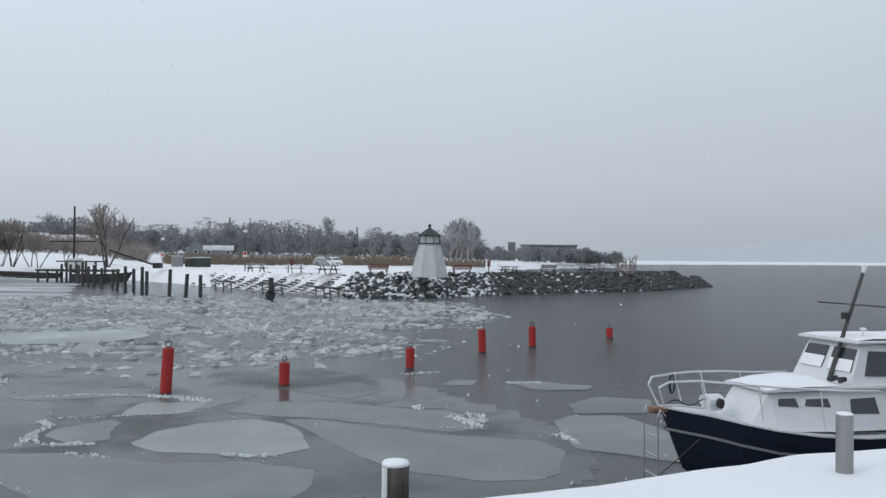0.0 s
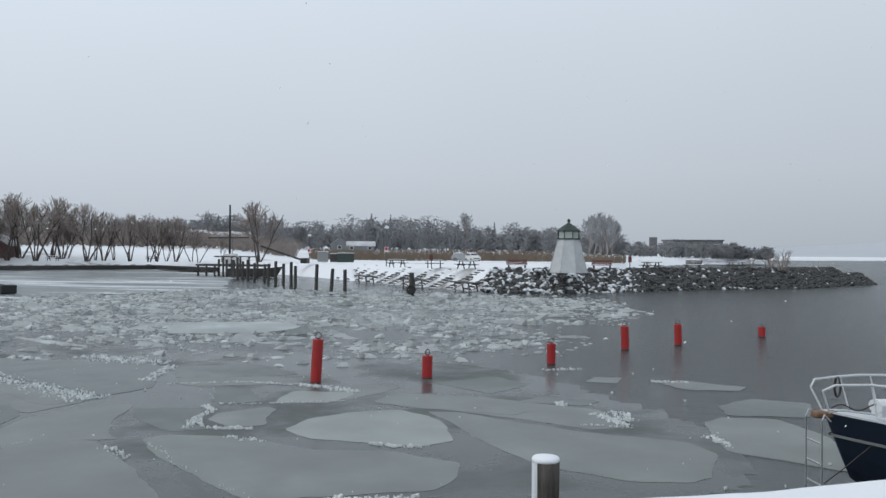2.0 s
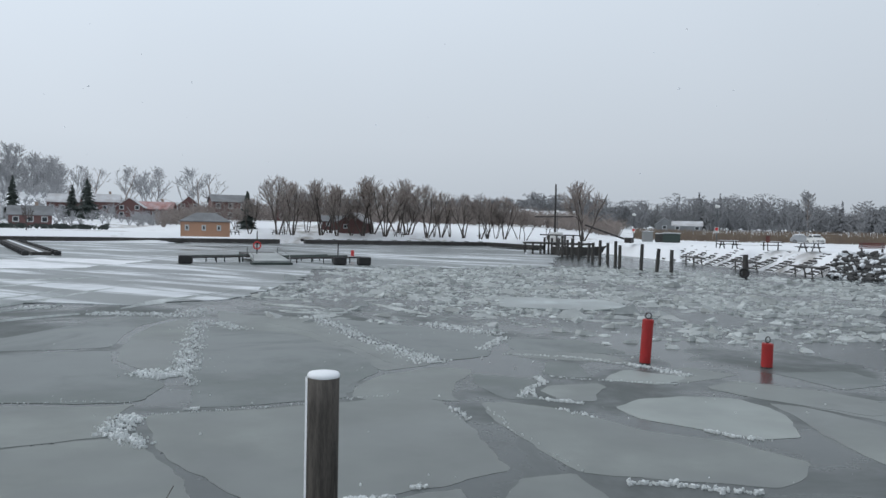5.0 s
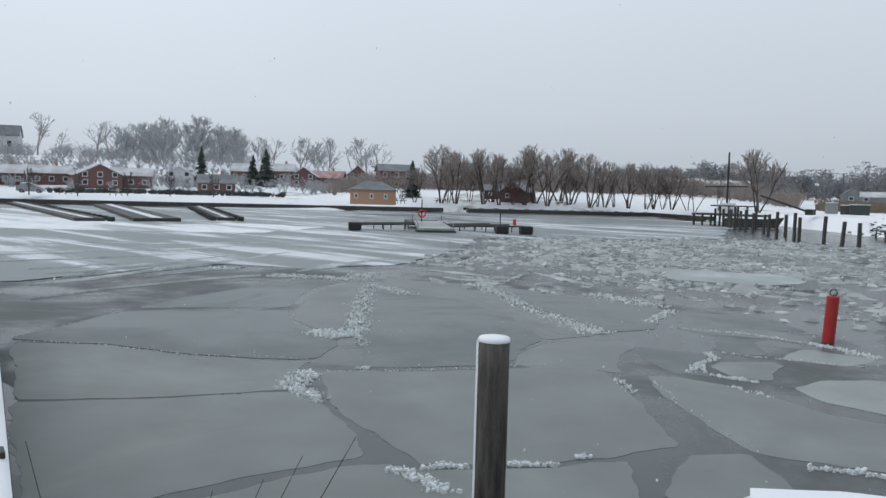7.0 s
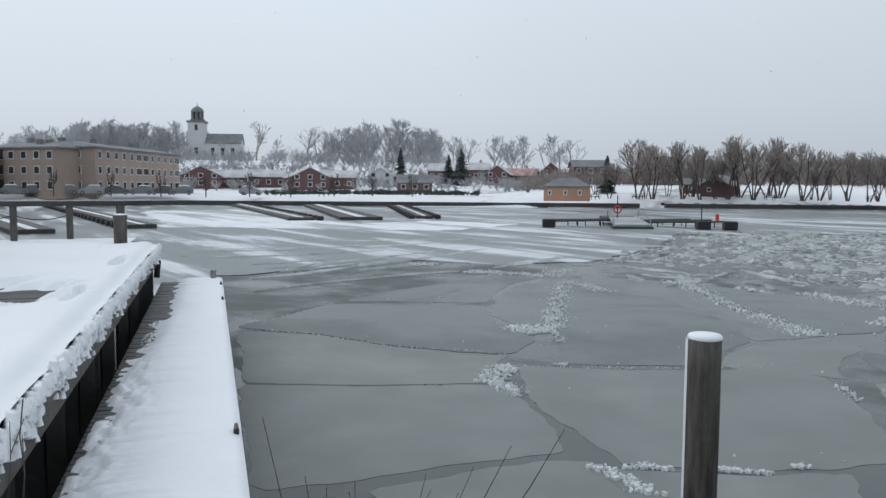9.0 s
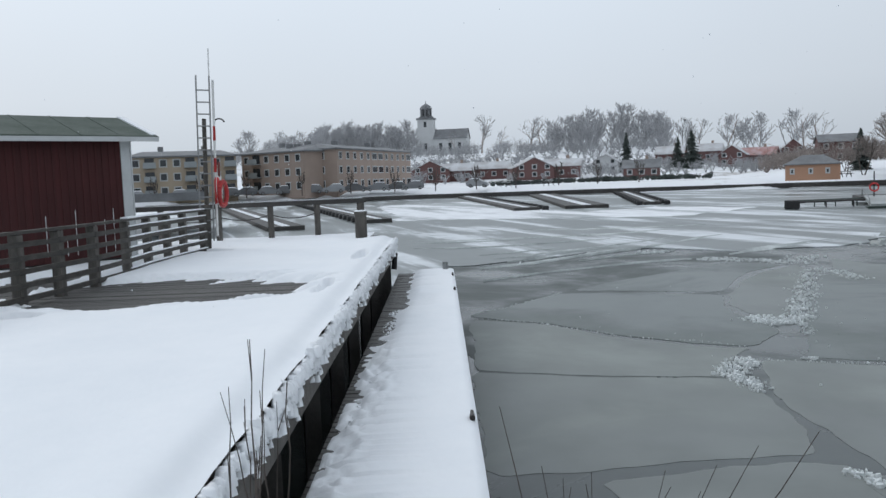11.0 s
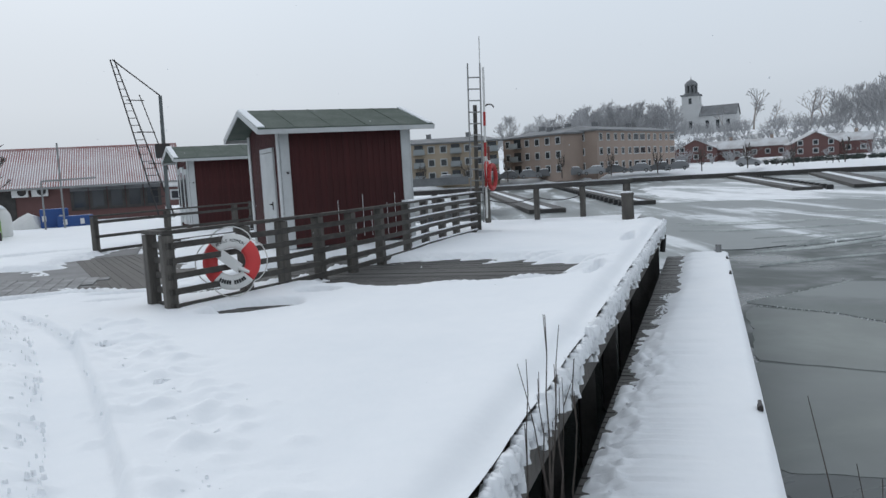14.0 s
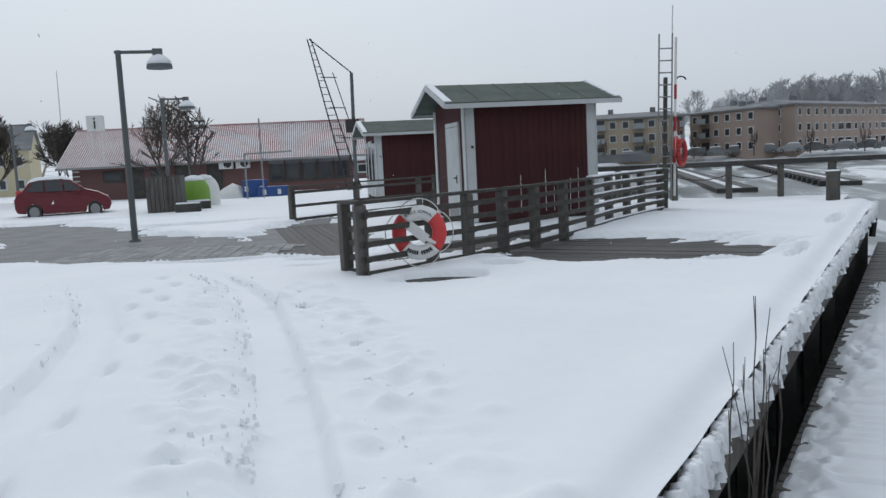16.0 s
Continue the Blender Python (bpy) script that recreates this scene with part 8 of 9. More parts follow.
def hut(origin, L, D, eave, rise, label, door=True, boards=True):
    """A boarded hut; local x along the long wall, y into the depth, origin at the near corner."""
    t = thing("harbour_hut", Matrix.Translation(origin) @ HM, label, "hut", "red huts on the jetty")
    bm = bmesh.new()
    loft(bm, [[(x, 0.02, 0.12), (x, 0.02, eave), (x, D / 2, eave + rise), (x, D - 0.02, eave), (x, D - 0.02, 0.12)] for x in (0.02, L - 0.02)])
    bmesh.ops.recalc_face_normals(bm, faces=bm.faces)
    wall = part("wall", bm, RED, t, "dark red boarded wall")
    bm = bmesh.new()
    box(bm, (L / 2, D / 2, 0.03), (L - 0.1, D - 0.1, 0.2))
    part("plinth", bm, WOOD_DARK, t)
    if boards:
        bm = bmesh.new()
        box(bm, (0, 0, 0), (0.128, 0.022, 1.0))
        me = bpy.data.meshes.new("board")
        bm.to_mesh(me)
        bm.free()
        me.materials.append(RED)
        bm = bmesh.new()
        box(bm, (0, 0, 0), (0.035, 0.02, 1.0))
        me2 = bpy.data.meshes.new("batten")
        bm.to_mesh(me2)
        bm.free()
        me2.materials.append(RED)
        n = int(L / 0.14)
        for i in range(n):
            for mesh, x, y, nm in ((me, (i + 0.5) * L / n, -0.004, "board"), (me2, (i + 1.0) * L / n, -0.022, "batten")):
                ob = new(nm, mesh)
                ob.parent = wall
                ob.matrix_local = Matrix.Translation((x, y, 0.12 + (eave - 0.12) / 2)) @ Matrix.Diagonal((1, 1, eave - 0.14, 1))
        # boards of the gable
        n = int(D / 0.14)
        for i in range(n):
            y = (i + 0.5) * D / n
            h = eave + rise * (1 - abs(y - D / 2) / (D / 2)) - 0.14
            ob = new("board", me)
            ob.parent = wall
            ob.matrix_local = Matrix.Translation((-0.004, y, 0.12 + h / 2)) @ Matrix.Rotation(math.pi / 2, 4, "Z") @ Matrix.Diagonal((1, 1, h, 1))
    for x, y, sx, sy in ((0.09, -0.035, 0.20, 0.03), (L - 0.09, -0.035, 0.20, 0.03), (-0.035, 0.045, 0.03, 0.19), (-0.035, D - 0.08, 0.03, 0.19), (L + 0.03, 0.04, 0.03, 0.19)):
        bm = bmesh.new()
        box(bm, (x, y, 0.1 + (eave - 0.1) / 2), (sx, sy, eave - 0.1), 0, 0.004)
        part("corner_board", bm, WHITE, t, "white corner board")
    ov, oe = 0.52, 0.34
    sl = rise / (D / 2)
    for s in (-1, 1):
        bm = bmesh.new()
        ye = D / 2 + s * (D / 2 + oe)
        ze = eave - sl * oe + 0.06
        zr = eave + rise + 0.06
        a = [(-ov, ye, ze), (L + ov, ye, ze), (L + ov, D / 2, zr), (-ov, D / 2, zr)]
        lo = [bm.verts.new(v) for v in a]
        hi = [bm.verts.new((v[0], v[1], v[2] + 0.05)) for v in a]
        bm.faces.new(lo), bm.faces.new(hi[::-1])
        for i in range(4):
            bm.faces.new((lo[i], hi[i], hi[(i + 1) % 4], lo[(i + 1) % 4]))
        bmesh.ops.recalc_face_normals(bm, faces=bm.faces)
        roof = part("roof", bm, FELT, t, "mossy green felt roof with patches of snow")
        bm = bmesh.new()
        beam(bm, (-ov, ye - s * 0.0, ze - 0.03), (L + ov, ye - s * 0.0, ze - 0.02), 0.03, 0.10)
        part("eaves_board", bm, WHITE, roof, "white eaves board")
        for x in (-ov - 0.01, L + ov + 0.01):
            bm = bmesh.new()
            beam(bm, (x, ye, ze - 0.02), (x, D / 2, zr - 0.01), 0.03, 0.11)
            part("barge_board", bm, WHITE, roof, "white barge board")
        y0, y1 = D / 2 + s * (D / 2 + oe) * 0.97, D / 2 + s * D * 0.28
        z0, z1 = eave + rise + 0.115 - sl * abs(y0 - D / 2), eave + rise + 0.115 - sl * abs(y1 - D / 2)
        for x0, x1 in ((-ov, -ov + 0.16), (L + ov - 0.12, L + ov)):
            bm = bmesh.new()
            beam(bm, ((x0 + x1) / 2, y0, z0), ((x0 + x1) / 2, D / 2, eave + rise + 0.125), x1 - x0, 0.035)
            part("verge_snow", bm, SNOW, roof, "snow along the verge")
    for k in range(1, 5):
        bm = bmesh.new()
        beam(bm, (-ov + (L + 2 * ov) * k / 5, -oe * 0.95, eave - sl * oe * 0.95 + 0.115), (-ov + (L + 2 * ov) * k / 5, D / 2, eave + rise + 0.115), 0.03, 0.012)
        part("felt_seam", bm, FELT, t)
    if door:
        bm = bmesh.new()
        box(bm, (-0.05, 0.98, 1.17), (0.05, 0.98, 2.1), 0, 0.006)
        d = part("door", bm, WHITE, t, "plain white door")
        bm = bmesh.new()
        rod(bm, (-0.12, 0.64, 1.08), (-0.05, 0.64, 1.08), 0.02, n=8)
        rod(bm, (-0.12, 0.64, 1.08), (-0.12, 0.78, 1.08), 0.014, n=8)
        box(bm, (-0.08, 0.64, 1.05), (0.015, 0.05, 0.18))
        part("handle", bm, IRON, d, "dark door handle")
        bm = bmesh.new()
        box(bm, (-0.08, 0.98, 0.28), (0.01, 0.8, 0.26))
        part("kick_plate", bm, GALV, d, "grey kick plate")
        bm = bmesh.new()
        for y in (0.45, 1.51):
            box(bm, (-0.045, y, 1.2), (0.045, 0.08, 2.2))
        box(bm, (-0.045, 0.98, 2.28), (0.045, 1.14, 0.09))
        part("door_frame", bm, WHITE, t)
    else:
        for y, w, z, h in ((0.55, 0.6, 1.25, 2.0), (1.35, 0.7, 1.3, 2.1), (2.1, 0.5, 1.3, 2.0)):
            bm = bmesh.new()
            box(bm, (-0.04, y, z), (0.06, w, h), 0, 0.006)
            f = part("window", bm, WHITE, t, "tall white window frame")
            bm = bmesh.new()
            box(bm, (-0.065, y, z + 0.2), (0.03, w - 0.22, h * 0.6))
            part("pane", bm, GLASS_D, f)
    rs = random.Random(int(L * 10))
    for k in range(8 if door else 0):
        bm = bmesh.new()
        z1 = rs.uniform(0.6, 1.5)
        x = L * (0.40 + 0.065 * k)
        beam(bm, (x, -0.034, 0.25), (x + 0.004, -0.034, z1), 0.005, 0.008)
        part("snow_streak", bm, SNOW, wall, "thin streak of snow on a batten")
    bm = bmesh.new()
    box(bm, (0.12, -0.055, 1.75), (0.05, 0.04, 0.05))
    part("bracket", bm, IRON, t)
    return t


hut(Vector((-18.4, -5.0, 0.02)), 3.0, 2.8, 2.69, 0.42, "dark red board hut with white corners and green roof")
hut(Vector((-29.6, -10.9, 0.02)), 3.4, 2.6, 2.62, 0.38, "dark red hut with tall white windows and green roof", door=False)


def fence(name, pts, h, rails, label, tall_first=True, snow_from=99, rail_h=0.075, top_w=0.15):
    t = thing(name, Matrix(), label, "fence")
    pts = [Vector((x, y, 0)) for x, y in pts]
    rg = random.Random(len(pts))
    for i, p in enumerate(pts):
        bm = bmesh.new()
        d = (pts[min(i + 1, len(pts) - 1)] - pts[max(i - 1, 0)]).normalized()
        box(bm, p + Vector((0, 0, h / 2 - 0.06)), (0.15, 0.14, h + 0.06), math.atan2(d.y, d.x), 0.008)
        part("post", bm, WOOD, t)
    side = Vector((0, 0, 1)).cross((pts[-1] - pts[0]).normalized())
    if side.dot(Vector((1, 0.3, 0))) < 0:
        side = -side
    for a, b, i in zip(pts, pts[1:], range(99)):
        u = (b - a).normalized() * 0.07
        for k in range(rails):
            z = 0.10 + (h - 0.24) * k / (rails - 1) * 0.97
            bm = bmesh.new()
            off = side * 0.078
            beam(bm, a - u + off + Vector((0, 0, z)), b + u + off + Vector((0, 0, z + rg.uniform(-0.01, 0.01))), 0.045, rail_h)
            part("rail", bm, WOOD_GREY, t)
            if i >= snow_from:
                bm = bmesh.new()
                beam(bm, a + off + Vector((0, 0, z + rail_h / 2 + 0.012)), b + off + Vector((0, 0, z + rail_h / 2 + 0.012)), 0.04, 0.025)
                part("rail_snow", bm, SNOW, t)
        bm = bmesh.new()
        beam(bm, a - u + Vector((0, 0, h + 0.0)), b + u + Vector((0, 0, h + 0.0)), top_w, 0.045)
        part("handrail", bm, WOOD_GREY, t, "broad grey handrail")
        if i >= snow_from:
            bm = bmesh.new()
            beam(bm, a + Vector((0, 0, h + 0.035)), b + Vector((0, 0, h + 0.035)), top_w * 0.9, 0.03)
            part("handrail_snow", bm, SNOW, t)
    return t


fence("timber_fence", [(-11.35, -5.15), (-10.95, -4.78), (-12.1, -4.15), (-12.8, -3.78), (-13.6, -3.4), (-14.5, -3.02), (-15.5, -2.65), (-16.9, -2.27), (-18.1, -1.98), (-19.1, -1.65), (-20.0, -1.35), (-21.15, -0.92)], 1.03, 5, "weathered grey timber fence with five rails along the deck", snow_from=7)
fence("timber_fence", [(-21.6, -10.7), (-24.0, -9.7), (-26.6, -8.5), (-28.6, -7.6)], 1.0, 3, "weathered timber fence round the inner deck")
fence("timber_fence", [(-23.0, -4.4), (-26.0, -6.4), (-29.0, -8.6)], 1.0, 3, "weathered timber fence between the huts")


def end_rail():
    t = thing("end_railing", Matrix(), "dark timber railing with a broad top beam at the jetty's end", "railing")
    ys = [3.45, 2.2, 0.9, -0.5, -2.0, -3.6]
    for i, y in enumerate(ys):
        bm = bmesh.new()
        rod(bm, (-24.1, y, -0.5), (-24.1, y, 1.0), 0.085 if i else 0.11, n=10)
        part("post", bm, WOOD, t)
    bm = bmesh.new()
    beam(bm, (-24.1, 3.6, 1.04), (-24.1, -3.7, 1.04), 0.22, 0.13)
    part("top_beam", bm, WOOD_DARK, t)
    bm = bmesh.new()
    beam(bm, (-24.1, 3.5, 1.115), (-24.1, -3.7, 1.115), 0.12, 0.02)
    part("snow", bm, SNOW_FLAT, t)
    for a, b in zip(ys[1:], ys[2:]):
        bm = bmesh.new()
        tube(bm, [(-24.1, a + (b - a) * k, 0.75 - 0.5 * k * (1 - k)) for k in np.linspace(0, 1, 9)], 0.014, 5)
        part("chain", bm, IRON, t)


end_rail()
t = thing("jetty_post", Matrix.Translation((-22.0, 3.05, 0)), "thick grey timber post at the jetty's corner", "post")
bm = bmesh.new()
loft(bm, [circle((0, 0), r, z, 16) for r, z in ((0.165, -1.5), (0.16, 0.0), (0.155, 0.72), (0.17, 0.725), (0.17, 0.80))])
part("trunk", bm, WOOD, t)
bm = bmesh.new()
loft(bm, [circle((0, 0), r, z, 16) for r, z in ((0.165, 0.80), (0.13, 0.83))])
part("snow_cap", bm, SNOW, t)


def ring_buoy(m, name="lifebuoy", lettered=True):
    """A ring in the local xz plane facing -y."""
    t = thing(name, m, "red and white ring lifebuoy with grab rope, hung on the fence", "lifebuoy", "lifebuoys")
    R, r = 0.275, 0.098
    for k in range(4):
        bm = bmesh.new()
        a0 = math.pi / 4 + k * math.pi / 2
        rings = []
        for i in range(13):
            a = a0 + math.pi / 2 * i / 12
            c = Vector((R * math.cos(a), 0, R * math.sin(a)))
            e = Vector((math.cos(a), 0, math.sin(a)))
            rings.append([tuple(c + e * r * math.cos(q) + Vector((0, 0.62 * r * math.sin(q), 0))) for q in np.linspace(0, 6.283, 15)[:-1]])
        loft(bm, rings)
        bmesh.ops.recalc_face_normals(bm, faces=bm.faces)
        ob = part("ring_quarter", bm, PLASTIC_W if k % 2 == 0 else PLASTIC_R, t, "white quarter" if k % 2 == 0 else "red quarter", smooth=True)
    bm = bmesh.new()
    pts = []
    for i in range(49):
        a = 6.283 * i / 48
        rr = R + r + 0.015 + 0.075 * abs(math.sin(2 * (a - math.pi / 4))) ** 0.7
        pts.append((rr * math.cos(a), -0.01, rr * math.sin(a)))
    tube(bm, pts, 0.008, 5)
    part("grab_rope", bm, ROPE, t, "thin white grab rope")
    bm = bmesh.new()
    beam(bm, (-0.15, -0.02, 0.12), (0.10, -0.05, -0.10), 0.06, 0.13)
    rod(bm, (0.08, -0.05, -0.08), (0.22, -0.06, -0.16), 0.035, 0.02, n=8)
    part("throw_line_holder", bm, PLASTIC_W, t, "white throw-line holder")
    if lettered:
        word = "ÅMÅLS KOMMUN"
        for i, ch in enumerate(word):
            if ch == " ":
                continue
            cu = bpy.data.curves.new("letter", "FONT")
            cu.body = ch
            cu.size, cu.align_x, cu.align_y, cu.extrude = 0.056, "CENTER", "CENTER", 0.001
            a = math.pi / 2 - (i - (len(word) - 1) / 2) * 0.115
            ob = new("letter", cu)
            me = bpy.data.meshes.new_from_object(ob)
            bpy.data.objects.remove(ob)
            me.materials.append(BLACK)
            ob = new("letter", me)
            ob.parent = t
            ob.matrix_local = Matrix.Translation(((R + 0.004) * math.cos(a), -0.064, (R + 0.004) * math.sin(a))) @ Matrix.Rotation(math.pi / 2, 4, "X") @ Matrix.Rotation(a - math.pi / 2, 4, "Z")
        for i in range(11):
            if i == 5:
                continue
            a = -math.pi / 2 + (i - 5) * 0.118
            bm = bmesh.new()
            box(bm, (0, 0, 0), (0.026, 0.003, 0.052))
            ob = part("print_bar", bm, BLACK, t)
            ob.matrix_local = Matrix.Translation(((R + 0.002) * math.cos(a), -0.064, (R + 0.002) * math.sin(a))) @ Matrix.Rotation(-(a + math.pi / 2), 4, "Y")
    return t


ring_buoy(Matrix.Translation((-11.66, -4.20, 0.56)) @ Matrix.Rotation(radians(102), 4, "Z") @ Matrix.Rotation(radians(-8), 4, "X"))


def ladder_mast():
    t = thing("rescue_ladder", Matrix.Translation((-21.3, -0.83, 0.0)) @ Matrix.Rotation(radians(92), 4, "Z") @ Matrix.Rotation(radians(1.6), 4, "Y"), "aluminium rescue ladder and boat hook hung on a post", "ladder")
    bm = bmesh.new()
    box(bm, (0, 0, 0.55), (0.16, 0.16, 1.2), 0, 0.01)
    rod(bm, (0, 0.02, 1.1), (0, 0.02, 3.2), 0.05, n=8)
    part("post", bm, WOOD, t)
    for x in (-0.16, 0.14):
        bm = bmesh.new()
        box(bm, (x, -0.10, 2.25), (0.035, 0.07, 3.9), 0, 0.005)
        part("rail", bm, GALV, t)
    for i in range(13):
        bm = bmesh.new()
        rod(bm, (-0.16, -0.10, 0.5 + i * 0.28), (0.14, -0.10, 0.5 + i * 0.28), 0.016, n=6)
        part("rung", bm, GALV, t)
    bm = bmesh.new()
    rod(bm, (0.22, -0.12, 0.4), (0.22, -0.12, 4.1), 0.028, n=8)
    rod(bm, (0.14, -0.05, 3.8), (0.14, -0.05, 4.85), 0.016, n=6)
    pole = part("boat_hook", bm, PLASTIC_W, t, "white boat hook pole")
    for z in (1.35, 2.1, 2.85):
        bm = bmesh.new()
        rod(bm, (0.22, -0.12, z - 0.17), (0.22, -0.12, z + 0.17), 0.032, n=8)
        part("band", bm, BUOY_RED, pole, "red band")
    bm = bmesh.new()
    tube(bm, [(0.22, -0.1, 3.05)] + [(0.22 + 0.12 + 0.12 * math.cos(a), -0.1, 3.1 + 0.10 * math.sin(a)) for a in np.linspace(3.1, 0.2, 8)], 0.018, 6)
    part("hook", bm, IRON, t)
    bm = bmesh.new()
    box(bm, (0.30, -0.1, 2.0), (0.06, 0.05, 0.35), 0, 0.01)
    part("sign", bm, BROWN, t)
    bm = bmesh.new()
    tube(bm, [(0.38 + 0.10 * math.cos(a), -0.1 + 0.26 * math.cos(a), 1.42 + 0.29 * math.sin(a)) for a in np.linspace(0, 6.283, 22)], 0.055, 8)
    part("ring", bm, BUOY_RED, t, "red lifebuoy hung beside the ladder")


ladder_mast()
ring_buoy(Matrix.Translation((-21.4, -0.50, 1.55)) @ Matrix.Rotation(radians(172), 4, "Z"), lettered=False)


# ---- dry stems by the water ----
def stems(p, tips, label):
    t = thing("dry_stems", Matrix.Translation(p), label, "shrub", "dry stems by the water")
    rg = random.Random(int(p.x * 100))
    for tip, r in tips:
        segs = []
        a = Vector((rg.uniform(-0.1, 0.1), rg.uniform(-0.1, 0.1), 0))
        b = Vector(tip)
        prev = a
        for k in range(1, 7):
            q = a.lerp(b, k / 6) + Vector((rg.gauss(0, 0.008), rg.gauss(0, 0.008), 0)) * (k < 6)
            segs.append((prev, q, r * (1.1 - k * 0.12), r * (1.1 - (k + 1) * 0.12), 1))
            if 2 < k < 6 and rg.random() < 0.45:
                segs.append((q, q + (b - a).normalized() * 0.16 + Vector((rg.gauss(0, 0.04), rg.gauss(0, 0.04), 0.05)), r * 0.5, r * 0.3, 2))
            prev = q
        twigs_mesh("stem", segs, BARK, t, thick=0.8, least=0.0022)
    return t


stems(jet(0.66, 0.24, -0.52), [((-0.05, 0.05, 1.30), 0.011), ((0.1, -0.06, 1.10), 0.010), ((-0.15, 0.14, 1.22), 0.010), ((0.12, 0.10, 0.95), 0.009), ((-0.02, -0.10, 1.05), 0.009), ((0.2, 0.05, 0.8), 0.009), ((-0.25, 0.02, 0.9), 0.009)], "bare dry stems growing against the jetty's edge")
stems(jet(1.5, 0.22, -0.95), [((-0.2, 0.1, 1.25), 0.012), ((-0.5, 0.05, 1.05), 0.010)], "snowy dry stems growing against the jetty's edge")
stems(Vector((-5.08, 1.05, -1.66)), [((0.70, 0.92, 1.92), 0.012), ((0.52, 0.71, 1.82), 0.011), ((-0.11, -0.44, 1.99), 0.011), ((-0.03, -0.24, 1.66), 0.010), ((0.27, 0.33, 1.66), 0.009), ((0.08, 0.0, 1.63), 0.010), ((0.45, 0.42, 1.60), 0.009), ((0.40, 0.55, 1.70), 0.009), ((-0.02, -0.12, 1.58), 0.009)], "bare dry stems growing out of the ice by the bank")


# ---- the square with shop, car and lamps ----
def square_lamp(b, d, h, label="grey lamp post with a dome shade on an arm", arm=0.85):
    t = thing("street_lamp", Matrix.Translation(spot(b, d, 0)) @ Matrix.Rotation(radians(90 + 28), 4, "Z"), label, "street lamp", "lamps on the square")
    bm = bmesh.new()
    rod(bm, (0, 0, -0.1), (0, 0, h), 0.075, 0.06, n=12)
    rod(bm, (0, 0, -0.05), (0, 0, 0.05), 0.16, 0.12, n=10)
    part("pole", bm, LAMP_GREY, t)
    bm = bmesh.new()
    box(bm, (arm / 2 - 0.04, 0, h - 0.04), (arm + 0.08, 0.07, 0.07), 0, 0.008)
    box(bm, (arm, 0, h - 0.05), (0.22, 0.12, 0.16), 0, 0.01)
    part("arm", bm, LAMP_GREY, t)
    bm = bmesh.new()
    loft(bm, [circle((arm + 0.02, 0), r, h + z, 18) for r, z in ((0.29, -0.42), (0.285, -0.36), (0.25, -0.26), (0.16, -0.17), (0.06, -0.12))])
    part("shade", bm, LAMP_GREY, t, "grey dome shade")
    bm = bmesh.new()
    loft(bm, [circle((arm + 0.02, 0), r, h + z, 18) for r, z in ((0.28, -0.325), (0.255, -0.24), (0.165, -0.145), (0.06, -0.10))])
    part("shade_snow", bm, SNOW, t, "snow on the shade", smooth=True)
    return t


# spot() bearings are close to those seen from the end of the walk
for b, d, h in ((126.1, 20.2, 4.35), (123.5, 32.0, 4.3), (122.0, 45, 4.25), (121.4, 58, 4.25), (132.4, 46, 4.35)):
    square_lamp(b, d, h)

hatchback("red_car", Matrix.Translation(spot(129.9, 36.2, -0.02)) @ Matrix.Rotation(radians(128), 4, "Z") @ Matrix.Diagonal((0.90, 0.96, 1.06, 1)), CAR_RED, "red hatchback parked on the snowy square")


